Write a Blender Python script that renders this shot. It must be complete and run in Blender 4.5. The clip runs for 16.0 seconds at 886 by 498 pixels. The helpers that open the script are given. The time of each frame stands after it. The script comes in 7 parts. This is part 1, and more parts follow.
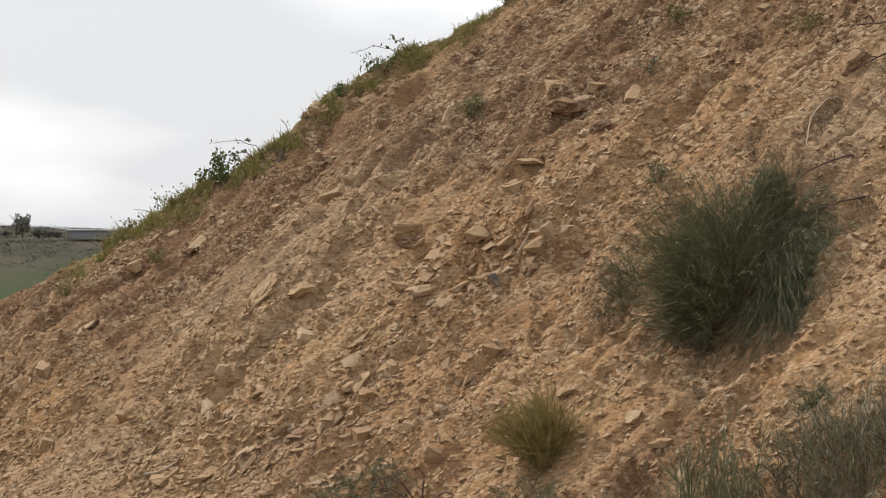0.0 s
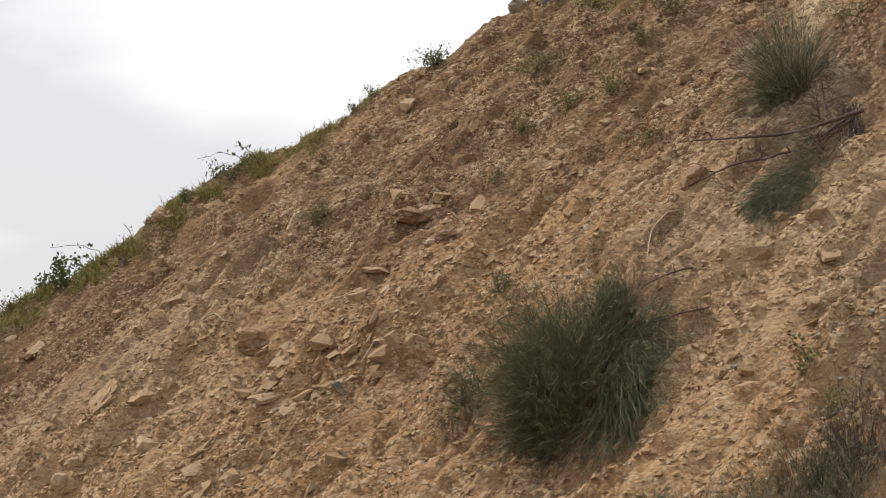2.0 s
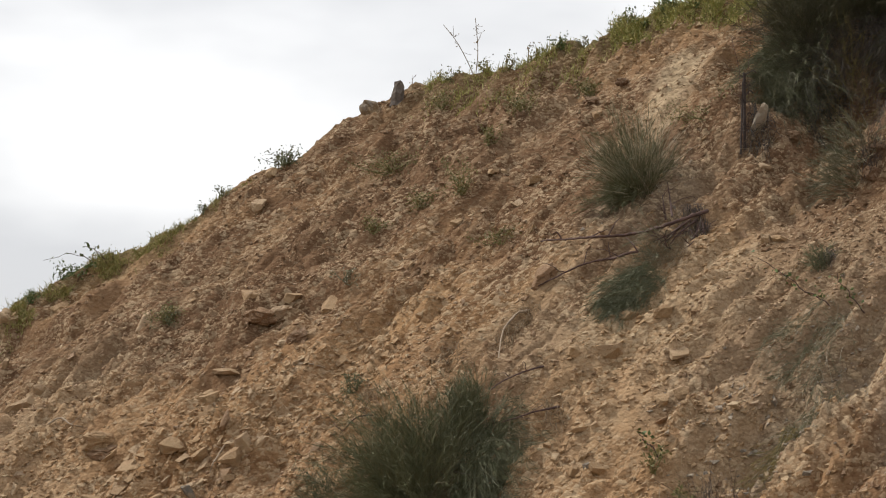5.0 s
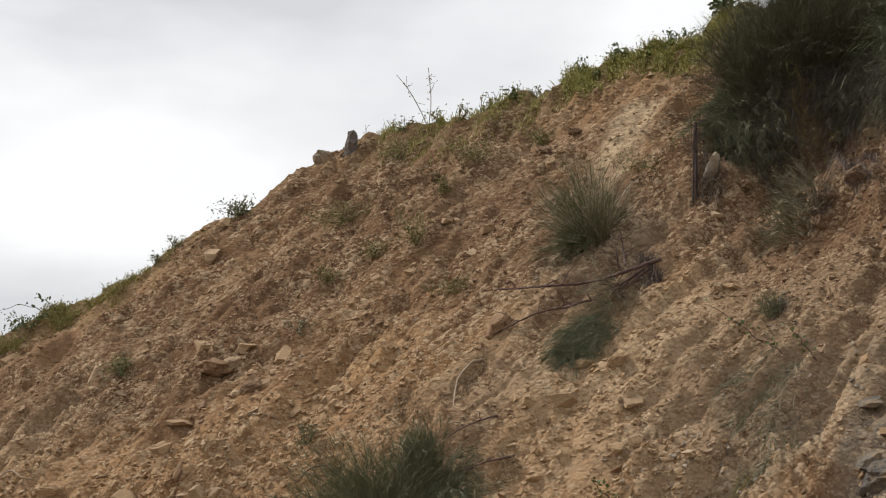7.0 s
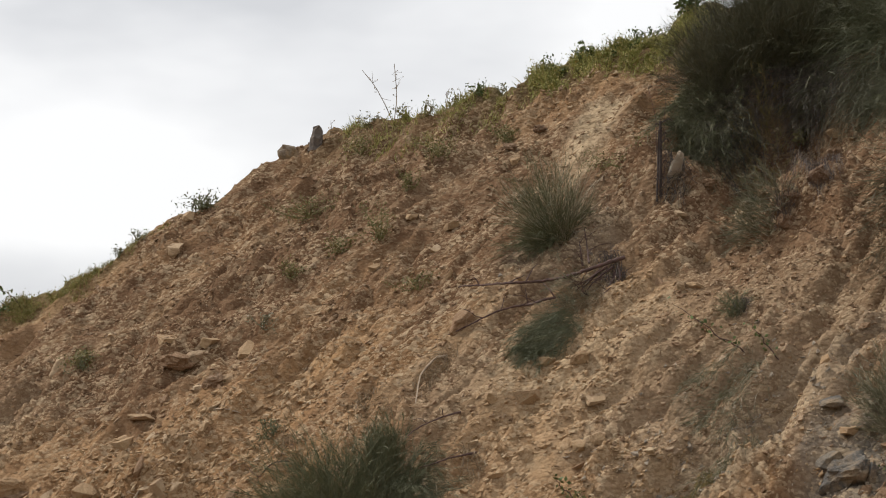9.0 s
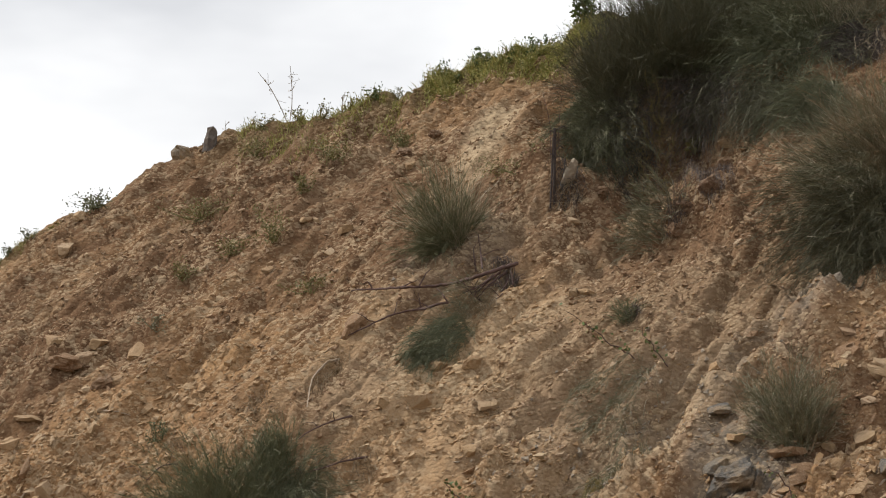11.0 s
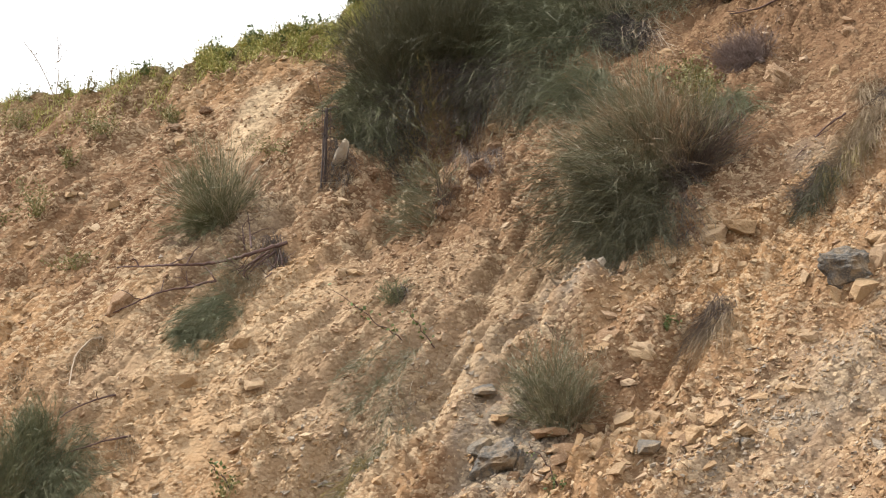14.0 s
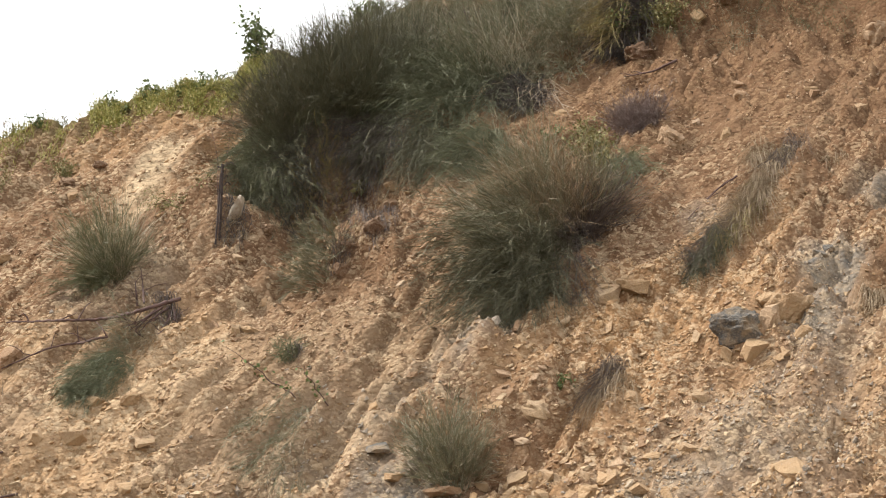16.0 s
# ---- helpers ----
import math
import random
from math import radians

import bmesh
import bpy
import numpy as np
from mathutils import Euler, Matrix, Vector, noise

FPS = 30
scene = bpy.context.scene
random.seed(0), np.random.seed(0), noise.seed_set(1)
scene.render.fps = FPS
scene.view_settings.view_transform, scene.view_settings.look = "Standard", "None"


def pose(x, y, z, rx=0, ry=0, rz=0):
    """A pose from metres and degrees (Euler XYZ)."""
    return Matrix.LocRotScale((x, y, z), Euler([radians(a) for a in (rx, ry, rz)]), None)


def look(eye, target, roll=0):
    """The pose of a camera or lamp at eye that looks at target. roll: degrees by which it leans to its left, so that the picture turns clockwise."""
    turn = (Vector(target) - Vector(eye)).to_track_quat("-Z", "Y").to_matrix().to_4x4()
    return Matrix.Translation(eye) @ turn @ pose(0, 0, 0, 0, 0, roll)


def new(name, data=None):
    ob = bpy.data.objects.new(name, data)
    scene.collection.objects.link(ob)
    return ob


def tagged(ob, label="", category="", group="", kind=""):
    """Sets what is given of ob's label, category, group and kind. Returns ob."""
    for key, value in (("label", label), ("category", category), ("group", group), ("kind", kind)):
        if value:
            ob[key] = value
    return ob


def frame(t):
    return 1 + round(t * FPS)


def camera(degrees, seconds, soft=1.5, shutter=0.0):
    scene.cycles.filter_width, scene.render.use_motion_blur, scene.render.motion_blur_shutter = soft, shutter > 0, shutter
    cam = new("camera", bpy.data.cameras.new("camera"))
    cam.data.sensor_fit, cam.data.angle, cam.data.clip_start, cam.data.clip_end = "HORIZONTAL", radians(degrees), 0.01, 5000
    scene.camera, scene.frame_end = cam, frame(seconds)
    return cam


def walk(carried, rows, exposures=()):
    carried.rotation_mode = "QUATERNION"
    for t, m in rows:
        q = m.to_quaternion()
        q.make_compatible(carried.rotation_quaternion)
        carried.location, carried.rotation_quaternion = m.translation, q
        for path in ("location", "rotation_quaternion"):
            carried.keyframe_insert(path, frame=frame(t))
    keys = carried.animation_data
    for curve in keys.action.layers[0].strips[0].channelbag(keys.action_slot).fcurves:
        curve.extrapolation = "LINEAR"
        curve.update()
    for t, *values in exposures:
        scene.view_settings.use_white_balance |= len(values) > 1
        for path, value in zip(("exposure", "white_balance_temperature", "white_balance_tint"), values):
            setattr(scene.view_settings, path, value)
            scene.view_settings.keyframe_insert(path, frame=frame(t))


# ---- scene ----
from math import cos, sin, tan, pi

# ---------------------------------------------------------------- camera
EYE = (0.0, 0.0, 1.6)
cam = camera(28.82, 16.0, soft=1.05)


def aim(turn, tilt, roll):
    """Pose of the standing camera, turned to the right and tilted up by these degrees."""
    a, b = radians(turn), radians(tilt)
    way = (sin(a) * cos(b), cos(a) * cos(b), sin(b))
    return look(EYE, [e + w for e, w in zip(EYE, way)], roll)


TURNS = [
    (0.0, 0.000, -0.000, -0.000),
    (0.5, 1.140, 0.310, 0.307),
    (1.0, 3.226, 1.726, 0.442),
    (1.5, 4.565, 2.784, 0.473),
    (2.0, 5.137, 3.621, 0.461),
    (2.5, 5.721, 4.413, 0.297),
    (3.0, 6.333, 5.161, 0.227),
    (3.5, 7.333, 5.894, 0.059),
    (4.0, 8.319, 6.316, 0.076),
    (4.5, 9.265, 6.634, -0.239),
    (5.0, 10.069, 6.961, -0.259),
    (5.2, 10.397, 7.084, -0.341),
    (7.5, 11.857, 8.752, -0.500),
    (8.0, 12.222, 8.572, -0.256),
    (8.2, 12.405, 8.440, -0.290),
    (10.3, 14.426, 8.681, -0.142),
    (10.5, 15.081, 8.678, -0.227),
    (11.0, 16.400, 8.583, -0.065),
    (11.5, 17.660, 8.490, 0.074),
    (12.0, 19.030, 8.402, 0.228),
    (12.5, 20.379, 8.297, 0.250),
    (13.0, 21.730, 8.133, 0.033),
    (13.5, 22.964, 8.009, -0.093),
    (14.0, 24.124, 7.911, -0.124),
    (14.5, 25.186, 7.948, -0.150),
    (15.0, 25.901, 9.440, -0.111),
    (15.5, 26.998, 9.619, -0.259),
    (16.0, 27.650, 9.827, -0.135),
]
walk(cam, [(t, aim(a, b, c)) for t, a, b, c in TURNS],
     exposures=[(0, -0.07), (3, -0.12), (5, -0.2), (8, -0.28), (10.5, -0.22), (11.2, -0.11), (12, 0.09), (13, 0.46), (14, 0.73), (14.5, 0.76), (16, 0.74)])

# ---------------------------------------------------------------- light
SUN_TURN, SUN_HEIGHT = radians(-56), radians(48)
world = bpy.data.worlds.new("sky")
scene.world = world
world.use_nodes = True
wn = world.node_tree
wn.nodes.clear()
w_out = wn.nodes.new("ShaderNodeOutputWorld")
w_bg = wn.nodes.new("ShaderNodeBackground")
w_sky = wn.nodes.new("ShaderNodeTexSky")
w_sky.sky_type = "NISHITA"
w_sky.sun_disc = False
w_sky.sun_elevation, w_sky.sun_rotation = SUN_HEIGHT, SUN_TURN
w_sky.air_density, w_sky.dust_density = 1.0, 4.0
# thin bright cloud over the whole sky
w_co = wn.nodes.new("ShaderNodeTexCoord")
w_map = wn.nodes.new("ShaderNodeMapping")
w_map.inputs["Scale"].default_value = (1.0, 1.0, 2.6)
w_noise = wn.nodes.new("ShaderNodeTexNoise")
w_noise.inputs["Scale"].default_value = 3.2
w_noise.inputs["Detail"].default_value = 5
w_noise.inputs["Roughness"].default_value = 0.45
w_ramp = wn.nodes.new("ShaderNodeValToRGB")
w_ramp.color_ramp.elements[0].position, w_ramp.color_ramp.elements[1].position = 0.42, 0.62
w_ramp.color_ramp.elements[0].color = (9.0, 9.1, 9.35, 1)
w_ramp.color_ramp.elements[1].color = (13.2, 13.2, 13.2, 1)
w_mix = wn.nodes.new("ShaderNodeMix")
w_mix.data_type = "RGBA"
w_mix.inputs["Factor"].default_value = 0.88
w_bg.inputs["Strength"].default_value = 0.1
wn.links.new(w_co.outputs["Generated"], w_map.inputs["Vector"])
wn.links.new(w_map.outputs["Vector"], w_noise.inputs["Vector"])
# the cloud is thicker towards the left of the hill
w_sep = wn.nodes.new("ShaderNodeSeparateXYZ")
w_sum = wn.nodes.new("ShaderNodeMath")
w_sum.operation = "MULTIPLY_ADD"
w_sum.inputs[1].default_value = 0.4
wn.links.new(w_co.outputs["Generated"], w_sep.inputs["Vector"])
wn.links.new(w_sep.outputs["X"], w_sum.inputs[0])
wn.links.new(w_noise.outputs["Fac"], w_sum.inputs[2])
wn.links.new(w_sum.outputs[0], w_ramp.inputs["Fac"])
wn.links.new(w_sky.outputs["Color"], w_mix.inputs["A"])
wn.links.new(w_ramp.outputs["Color"], w_mix.inputs["B"])
wn.links.new(w_mix.outputs["Result"], w_bg.inputs["Color"])
wn.links.new(w_bg.outputs["Background"], w_out.inputs["Surface"])

sun = new("sun", bpy.data.lights.new("sun", "SUN"))
sun.data.energy, sun.data.angle, sun.data.color = 3.6, radians(3), (1.0, 0.94, 0.86)
sun.matrix_world = look((0, 0, 40), (-sin(SUN_TURN) * cos(SUN_HEIGHT), -cos(SUN_TURN) * cos(SUN_HEIGHT), 40 - sin(SUN_HEIGHT)))

# ---------------------------------------------------------------- materials
def material(name):
    m = bpy.data.materials.new(name)
    m.use_nodes = True
    nt = m.node_tree
    return m, nt, nt.nodes["Principled BSDF"]


def put(nt, socket, value):
    if hasattr(value, "is_output"):
        nt.links.new(value, socket)
    else:
        socket.default_value = value


def mixed(nt, fac, a, b, blend="MIX"):
    n = nt.nodes.new("ShaderNodeMix")
    n.data_type, n.blend_type = "RGBA", blend
    put(nt, n.inputs["Factor"], fac)
    for key, c in (("A", a), ("B", b)):
        put(nt, n.inputs[key], (*c, 1) if isinstance(c, tuple) and len(c) == 3 else c)
    return n.outputs["Result"]


def grain(nt, scale, detail=4, rough=0.55, stretch=None, coord="Object", turn=0.0):
    co = nt.nodes.new("ShaderNodeTexCoord")
    n = nt.nodes.new("ShaderNodeTexNoise")
    n.inputs["Scale"].default_value, n.inputs["Detail"].default_value, n.inputs["Roughness"].default_value = scale, detail, rough
    src = co.outputs[coord]
    if stretch:
        mp = nt.nodes.new("ShaderNodeMapping")
        mp.inputs["Scale"].default_value = stretch
        mp.inputs["Rotation"].default_value = (0, 0, turn)
        nt.links.new(src, mp.inputs["Vector"])
        src = mp.outputs["Vector"]
    nt.links.new(src, n.inputs["Vector"])
    return n.outputs["Fac"]


def ramp(nt, fac, lo, hi, a=0.0, b=1.0):
    n = nt.nodes.new("ShaderNodeMapRange")
    put(nt, n.inputs["Value"], fac)
    for key, v in (("From Min", lo), ("From Max", hi), ("To Min", a), ("To Max", b)):
        n.inputs[key].default_value = v
    return n.outputs["Result"]


def bump(nt, bsdf, height, strength, distance):
    n = nt.nodes.new("ShaderNodeBump")
    n.inputs["Strength"].default_value, n.inputs["Distance"].default_value = strength, distance
    put(nt, n.inputs["Height"], height)
    nt.links.new(n.outputs["Normal"], bsdf.inputs["Normal"])


def island(nt):
    return nt.nodes.new("ShaderNodeNewGeometry").outputs["Random Per Island"]


def each(nt):
    return nt.nodes.new("ShaderNodeObjectInfo").outputs["Random"]


def math_node(nt, op, a, b):
    n = nt.nodes.new("ShaderNodeMath")
    n.operation = op
    put(nt, n.inputs[0], a)
    put(nt, n.inputs[1], b)
    return n.outputs[0]


def cells(nt, scale, stretch=(1, 1, 1), feature="F1"):
    """Broken fragments: distance and one random value per fragment."""
    co = nt.nodes.new("ShaderNodeTexCoord")
    mp = nt.nodes.new("ShaderNodeMapping")
    mp.inputs["Scale"].default_value = stretch
    mp.inputs["Rotation"].default_value = (0, 0, radians(-20))
    v = nt.nodes.new("ShaderNodeTexVoronoi")
    v.feature = feature
    v.inputs["Scale"].default_value = scale
    v.inputs["Randomness"].default_value = 1.0
    nt.links.new(co.outputs["Object"], mp.inputs["Vector"])
    nt.links.new(mp.outputs["Vector"], v.inputs["Vector"])
    s = nt.nodes.new("ShaderNodeSeparateColor")
    nt.links.new(v.outputs["Color"], s.inputs["Color"])
    return v.outputs["Distance"], s.outputs["Red"], s.outputs["Green"]


def soil_material():
    """Crumbly clay soil: ochre, with red-brown, grey shale, pale marl and grassy earth by the soil weights."""
    m, nt, b = material("soil")
    co = nt.nodes.new("ShaderNodeVertexColor")
    co.layer_name = "soil"
    sep = nt.nodes.new("ShaderNodeSeparateColor")
    nt.links.new(co.outputs["Color"], sep.inputs["Color"])
    turf = nt.nodes.new("ShaderNodeVertexColor")
    turf.layer_name = "turf"
    tsep = nt.nodes.new("ShaderNodeSeparateColor")
    nt.links.new(turf.outputs["Color"], tsep.inputs["Color"])
    big = grain(nt, 0.9, 4, 0.6)
    mid = grain(nt, 7.0, 5, 0.65)
    fine = grain(nt, 45.0, 4, 0.7)
    d1, v1, w1 = cells(nt, 17.0, (1, 1.5, 1.3))
    d2, v2, w2 = cells(nt, 42.0, (1, 1.5, 1.3))
    base = mixed(nt, ramp(nt, big, 0.35, 0.65), OCHRE, TAN)
    base = mixed(nt, sep.outputs["Red"], base, BROWN)
    base = mixed(nt, sep.outputs["Green"], base, mixed(nt, ramp(nt, mid, 0.35, 0.65), GREY, (0.33, 0.27, 0.2)))
    base = mixed(nt, sep.outputs["Blue"], base, PALE)
    base = mixed(nt, ramp(nt, mid, 0.35, 0.7, 0.0, 0.6), base, mixed(nt, 1.0, base, (0.66, 0.6, 0.54), "MULTIPLY"))
    # fragments: some pale, some dark
    place = nt.nodes.new("ShaderNodeSeparateXYZ")
    nt.links.new(nt.nodes.new("ShaderNodeTexCoord").outputs["Object"], place.inputs["Vector"])
    high = ramp(nt, place.outputs["Z"], 4.6, 6.0)
    east = math_node(nt, "MULTIPLY", high, ramp(nt, place.outputs["X"], 7.9, 9.0))
    # brown marl of the eastern bank, its crumbs darkened to stand in for shade
    chips = mixed(nt, math_node(nt, "MULTIPLY", east, ramp(nt, sep.outputs["Red"], 0.45, 1.0, 0.0, 0.85)), PALE, (0.27, 0.168, 0.092))
    stony = ramp(nt, grain(nt, 1.7, 4, 0.6), 0.38, 0.58)
    base = mixed(nt, math_node(nt, "MULTIPLY", stony, ramp(nt, v1, 0.66, 0.8, 0.0, 0.55)), base, chips)
    base = mixed(nt, math_node(nt, "MULTIPLY", stony, ramp(nt, v1, 0.3, 0.15, 0.0, 0.5)), base, mixed(nt, 1.0, base, (0.55, 0.48, 0.42), "MULTIPLY"))
    base = mixed(nt, math_node(nt, "MULTIPLY", ramp(nt, stony, 0.0, 1.0, 0.25, 1.0), ramp(nt, v2, 0.74, 0.86, 0.0, 0.5)), base, chips)
    base = mixed(nt, math_node(nt, "MULTIPLY", ramp(nt, stony, 0.0, 1.0, 0.35, 1.0), ramp(nt, v2, 0.32, 0.1, 0.0, 0.4)), base, mixed(nt, 1.0, base, (0.5, 0.44, 0.38), "MULTIPLY"))
    base = mixed(nt, ramp(nt, fine, 0.46, 0.3, 0.0, 0.35), base, (0.15, 0.098, 0.06))
    base = mixed(nt, ramp(nt, grain(nt, 2.6, 6, 0.7, (1.0, 2.2, 1.6), turn=radians(-16)), 0.52, 0.68, 0.0, 0.45), base, mixed(nt, 1.0, base, (0.66, 0.56, 0.5), "MULTIPLY"))
    base = mixed(nt, tsep.outputs["Red"], base, mixed(nt, ramp(nt, mid, 0.35, 0.65), (0.11, 0.095, 0.04), (0.18, 0.135, 0.065)))
    field = mixed(nt, ramp(nt, grain(nt, 0.02, 5, 0.6), 0.4, 0.6), (0.065, 0.065, 0.045), (0.105, 0.088, 0.064))
    base = mixed(nt, tsep.outputs["Green"], base, mixed(nt, tsep.outputs["Blue"], field, (0.055, 0.08, 0.034)))
    put(nt, b.inputs["Base Color"], base)
    b.inputs["Roughness"].default_value = 0.95
    b.inputs["Specular IOR Level"].default_value = 0.05
    h = math_node(nt, "ADD", math_node(nt, "MULTIPLY", mid, 0.8), math_node(nt, "MULTIPLY", fine, 0.35))
    h = math_node(nt, "ADD", h, math_node(nt, "MULTIPLY", math_node(nt, "MULTIPLY", v1, stony), 0.9))
    h = math_node(nt, "ADD", h, math_node(nt, "MULTIPLY", math_node(nt, "MULTIPLY", v2, ramp(nt, stony, 0.0, 1.0, 0.4, 1.0)), 0.45))
    h = math_node(nt, "SUBTRACT", h, math_node(nt, "MULTIPLY", d1, 0.5))
    bump(nt, b, h, 1.0, 0.035)
    return m


OCHRE, TAN, BROWN = (0.40, 0.244, 0.123), (0.335, 0.205, 0.112), (0.19, 0.114, 0.066)
GREY, PALE = (0.165, 0.15, 0.13), (0.50, 0.385, 0.25)


def stone_material(name, a, b_, c, random_of, dust=0.0):
    m, nt, b = material(name)
    r = random_of(nt)
    col = mixed(nt, ramp(nt, r, 0.0, 0.6), a, b_)
    col = mixed(nt, ramp(nt, r, 0.56, 1.0), col, c)
    n1 = grain(nt, 9, 5, 0.65)
    n2 = grain(nt, 60, 3, 0.7)
    d1, v1, _ = cells(nt, 16.0, (1, 1.6, 2.2))
    col = mixed(nt, ramp(nt, v1, 0.0, 1.0, 0.0, 0.3), col, mixed(nt, 1.0, col, (0.6, 0.54, 0.46), "MULTIPLY"))
    col = mixed(nt, ramp(nt, n1, 0.35, 0.7, 0.0, 0.45), col, mixed(nt, 1.0, col, (0.62, 0.55, 0.47), "MULTIPLY"))
    col = mixed(nt, ramp(nt, n2, 0.5, 0.75, 0.0, 0.4), col, (0.5, 0.42, 0.31))
    if dust:
        col = mixed(nt, ramp(nt, grain(nt, 5, 5, 0.7), 0.45, 0.6, 0.0, dust), col, (0.36, 0.25, 0.14))
    put(nt, b.inputs["Base Color"], col)
    b.inputs["Roughness"].default_value = 0.88
    b.inputs["Specular IOR Level"].default_value = 0.3
    h = math_node(nt, "ADD", math_node(nt, "ADD", n1, n2), math_node(nt, "MULTIPLY", v1, 0.8))
    bump(nt, b, h, 0.9, 0.022)
    return m


def leaf_material(name, a, b_, dry, share=0.15, rough=0.6):
    """Stems and blades: hue varies stem by stem, a share of them dry."""
    m, nt, b = material(name)
    r = island(nt)
    col = mixed(nt, r, a, b_)
    col = mixed(nt, ramp(nt, r, 1 - share - 0.02, 1 - share + 0.02), col, dry)
    n = grain(nt, 6, 3)
    col = mixed(nt, ramp(nt, n, 0.35, 0.7, 0.0, 0.5), col, mixed(nt, 1.0, col, (0.65, 0.65, 0.6), "MULTIPLY"))
    put(nt, b.inputs["Base Color"], col)
    b.inputs["Roughness"].default_value = rough
    b.inputs["Specular IOR Level"].default_value = 0.35
    return m


def bark_material(name, a, b_):
    m, nt, b = material(name)
    n = grain(nt, 25, 5, 0.6)
    put(nt, b.inputs["Base Color"], mixed(nt, ramp(nt, n, 0.35, 0.65), a, b_))
    b.inputs["Roughness"].default_value = 0.85
    bump(nt, b, n, 0.6, 0.01)
    return m


SOIL = soil_material()
STONE = stone_material("stone", (0.44, 0.30, 0.17), (0.35, 0.228, 0.125), (0.51, 0.385, 0.255), each, 0.6)
RUBBLE = stone_material("rubble", (0.47, 0.317, 0.178), (0.385, 0.25, 0.132), (0.58, 0.445, 0.29), island)
BROWN_RUBBLE = stone_material("brown_rubble", (0.265, 0.163, 0.092), (0.33, 0.213, 0.128), (0.50, 0.375, 0.255), island)
BROWN_STONE = stone_material("brown_stone", (0.265, 0.163, 0.092), (0.325, 0.205, 0.118), (0.47, 0.345, 0.225), each)
GREY_STONE = stone_material("grey_stone", (0.32, 0.265, 0.205), (0.24, 0.205, 0.165), (0.46, 0.38, 0.28), each, 0.85)
GREY_RUBBLE = stone_material("grey_rubble", (0.36, 0.30, 0.235), (0.27, 0.235, 0.195), (0.54, 0.455, 0.35), island)
PALE_STONE = stone_material("pale_stone", (0.43, 0.38, 0.31), (0.36, 0.31, 0.25), (0.52, 0.47, 0.39), each, 0.3)
SHALE = stone_material("shale", (0.08, 0.078, 0.075), (0.12, 0.114, 0.107), (0.165, 0.148, 0.125), each, 0.5)
BROOM = leaf_material("broom_green", (0.108, 0.114, 0.056), (0.175, 0.178, 0.094), (0.2, 0.17, 0.10), 0.06)
BROOM_DARK = leaf_material("broom_dark_olive", (0.065, 0.062, 0.032), (0.115, 0.108, 0.058), (0.14, 0.12, 0.075), 0.06)
BROOM_BLUE = leaf_material("broom_bluegreen", (0.088, 0.094, 0.05), (0.155, 0.16, 0.087), (0.21, 0.19, 0.115), 0.08)
BROOM_DRY = leaf_material("broom_olive", (0.19, 0.155, 0.045), (0.32, 0.25, 0.085), (0.28, 0.2, 0.1), 0.2)
BROOM_GREY = leaf_material("broom_greygreen", (0.125, 0.122, 0.07), (0.22, 0.208, 0.125), (0.40, 0.35, 0.26), 0.16)
WEED = leaf_material("weed_green", (0.12, 0.115, 0.04), (0.24, 0.21, 0.075), (0.3, 0.25, 0.11), 0.2)
DEAD = leaf_material("dead_stems", (0.17, 0.115, 0.065), (0.28, 0.20, 0.115), (0.36, 0.28, 0.18), 0.25)
# dark dead stems; the same colour also stands in for shade in hollows
DEAD_DARK = leaf_material("dead_and_shade_stems", (0.065, 0.047, 0.04), (0.135, 0.10, 0.082), (0.2, 0.155, 0.12), 0.12)
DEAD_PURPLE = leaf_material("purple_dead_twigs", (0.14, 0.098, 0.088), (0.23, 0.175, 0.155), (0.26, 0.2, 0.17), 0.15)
# near-black stems that stand in for deep shade under and inside the brooms
SHADE_BLACK = leaf_material("shade_black_stems", (0.035, 0.028, 0.025), (0.07, 0.055, 0.048), (0.1, 0.08, 0.065), 0.1)
STRAW = leaf_material("pale_bare_stems", (0.34, 0.29, 0.2), (0.5, 0.44, 0.33), (0.42, 0.36, 0.26), 0.2)
GRASS = leaf_material("grass", (0.215, 0.22, 0.062), (0.47, 0.44, 0.135), (0.5, 0.415, 0.185), 0.2)
GRASS_DULL = leaf_material("dull_grass", (0.2, 0.19, 0.06), (0.43, 0.39, 0.13), (0.38, 0.3, 0.14), 0.3)
LEAF = leaf_material("leaves", (0.07, 0.10, 0.03), (0.14, 0.18, 0.055), (0.14, 0.15, 0.05), 0.15)
BARK = bark_material("bark", (0.05, 0.027, 0.022), (0.11, 0.06, 0.047))
OLD_WOOD = bark_material("old_wood", (0.07, 0.055, 0.045), (0.14, 0.11, 0.088))
PALE_BARK = bark_material("pale_bark", (0.24, 0.18, 0.12), (0.36, 0.28, 0.2))
# far foliage, its colour lightened in place of distance haze
FAR_LEAF = leaf_material("hazed_far_leaves", (0.095, 0.10, 0.075), (0.145, 0.14, 0.105), (0.15, 0.13, 0.10), 0.25)
CLOD = stone_material("earth_clod", (0.17, 0.10, 0.06), (0.22, 0.135, 0.078), (0.27, 0.17, 0.10), each)
RUST = bark_material("rusty_iron", (0.03, 0.022, 0.02), (0.065, 0.043, 0.034))

# ---------------------------------------------------------------- ground
SLOPE = tan(radians(40))
UP = (sin(radians(45)), cos(radians(45)))      # uphill direction in plan
ALONG = (sin(radians(74)), cos(radians(74)))   # run of the rills and bedding
ACROSS = (ALONG[1], -ALONG[0])

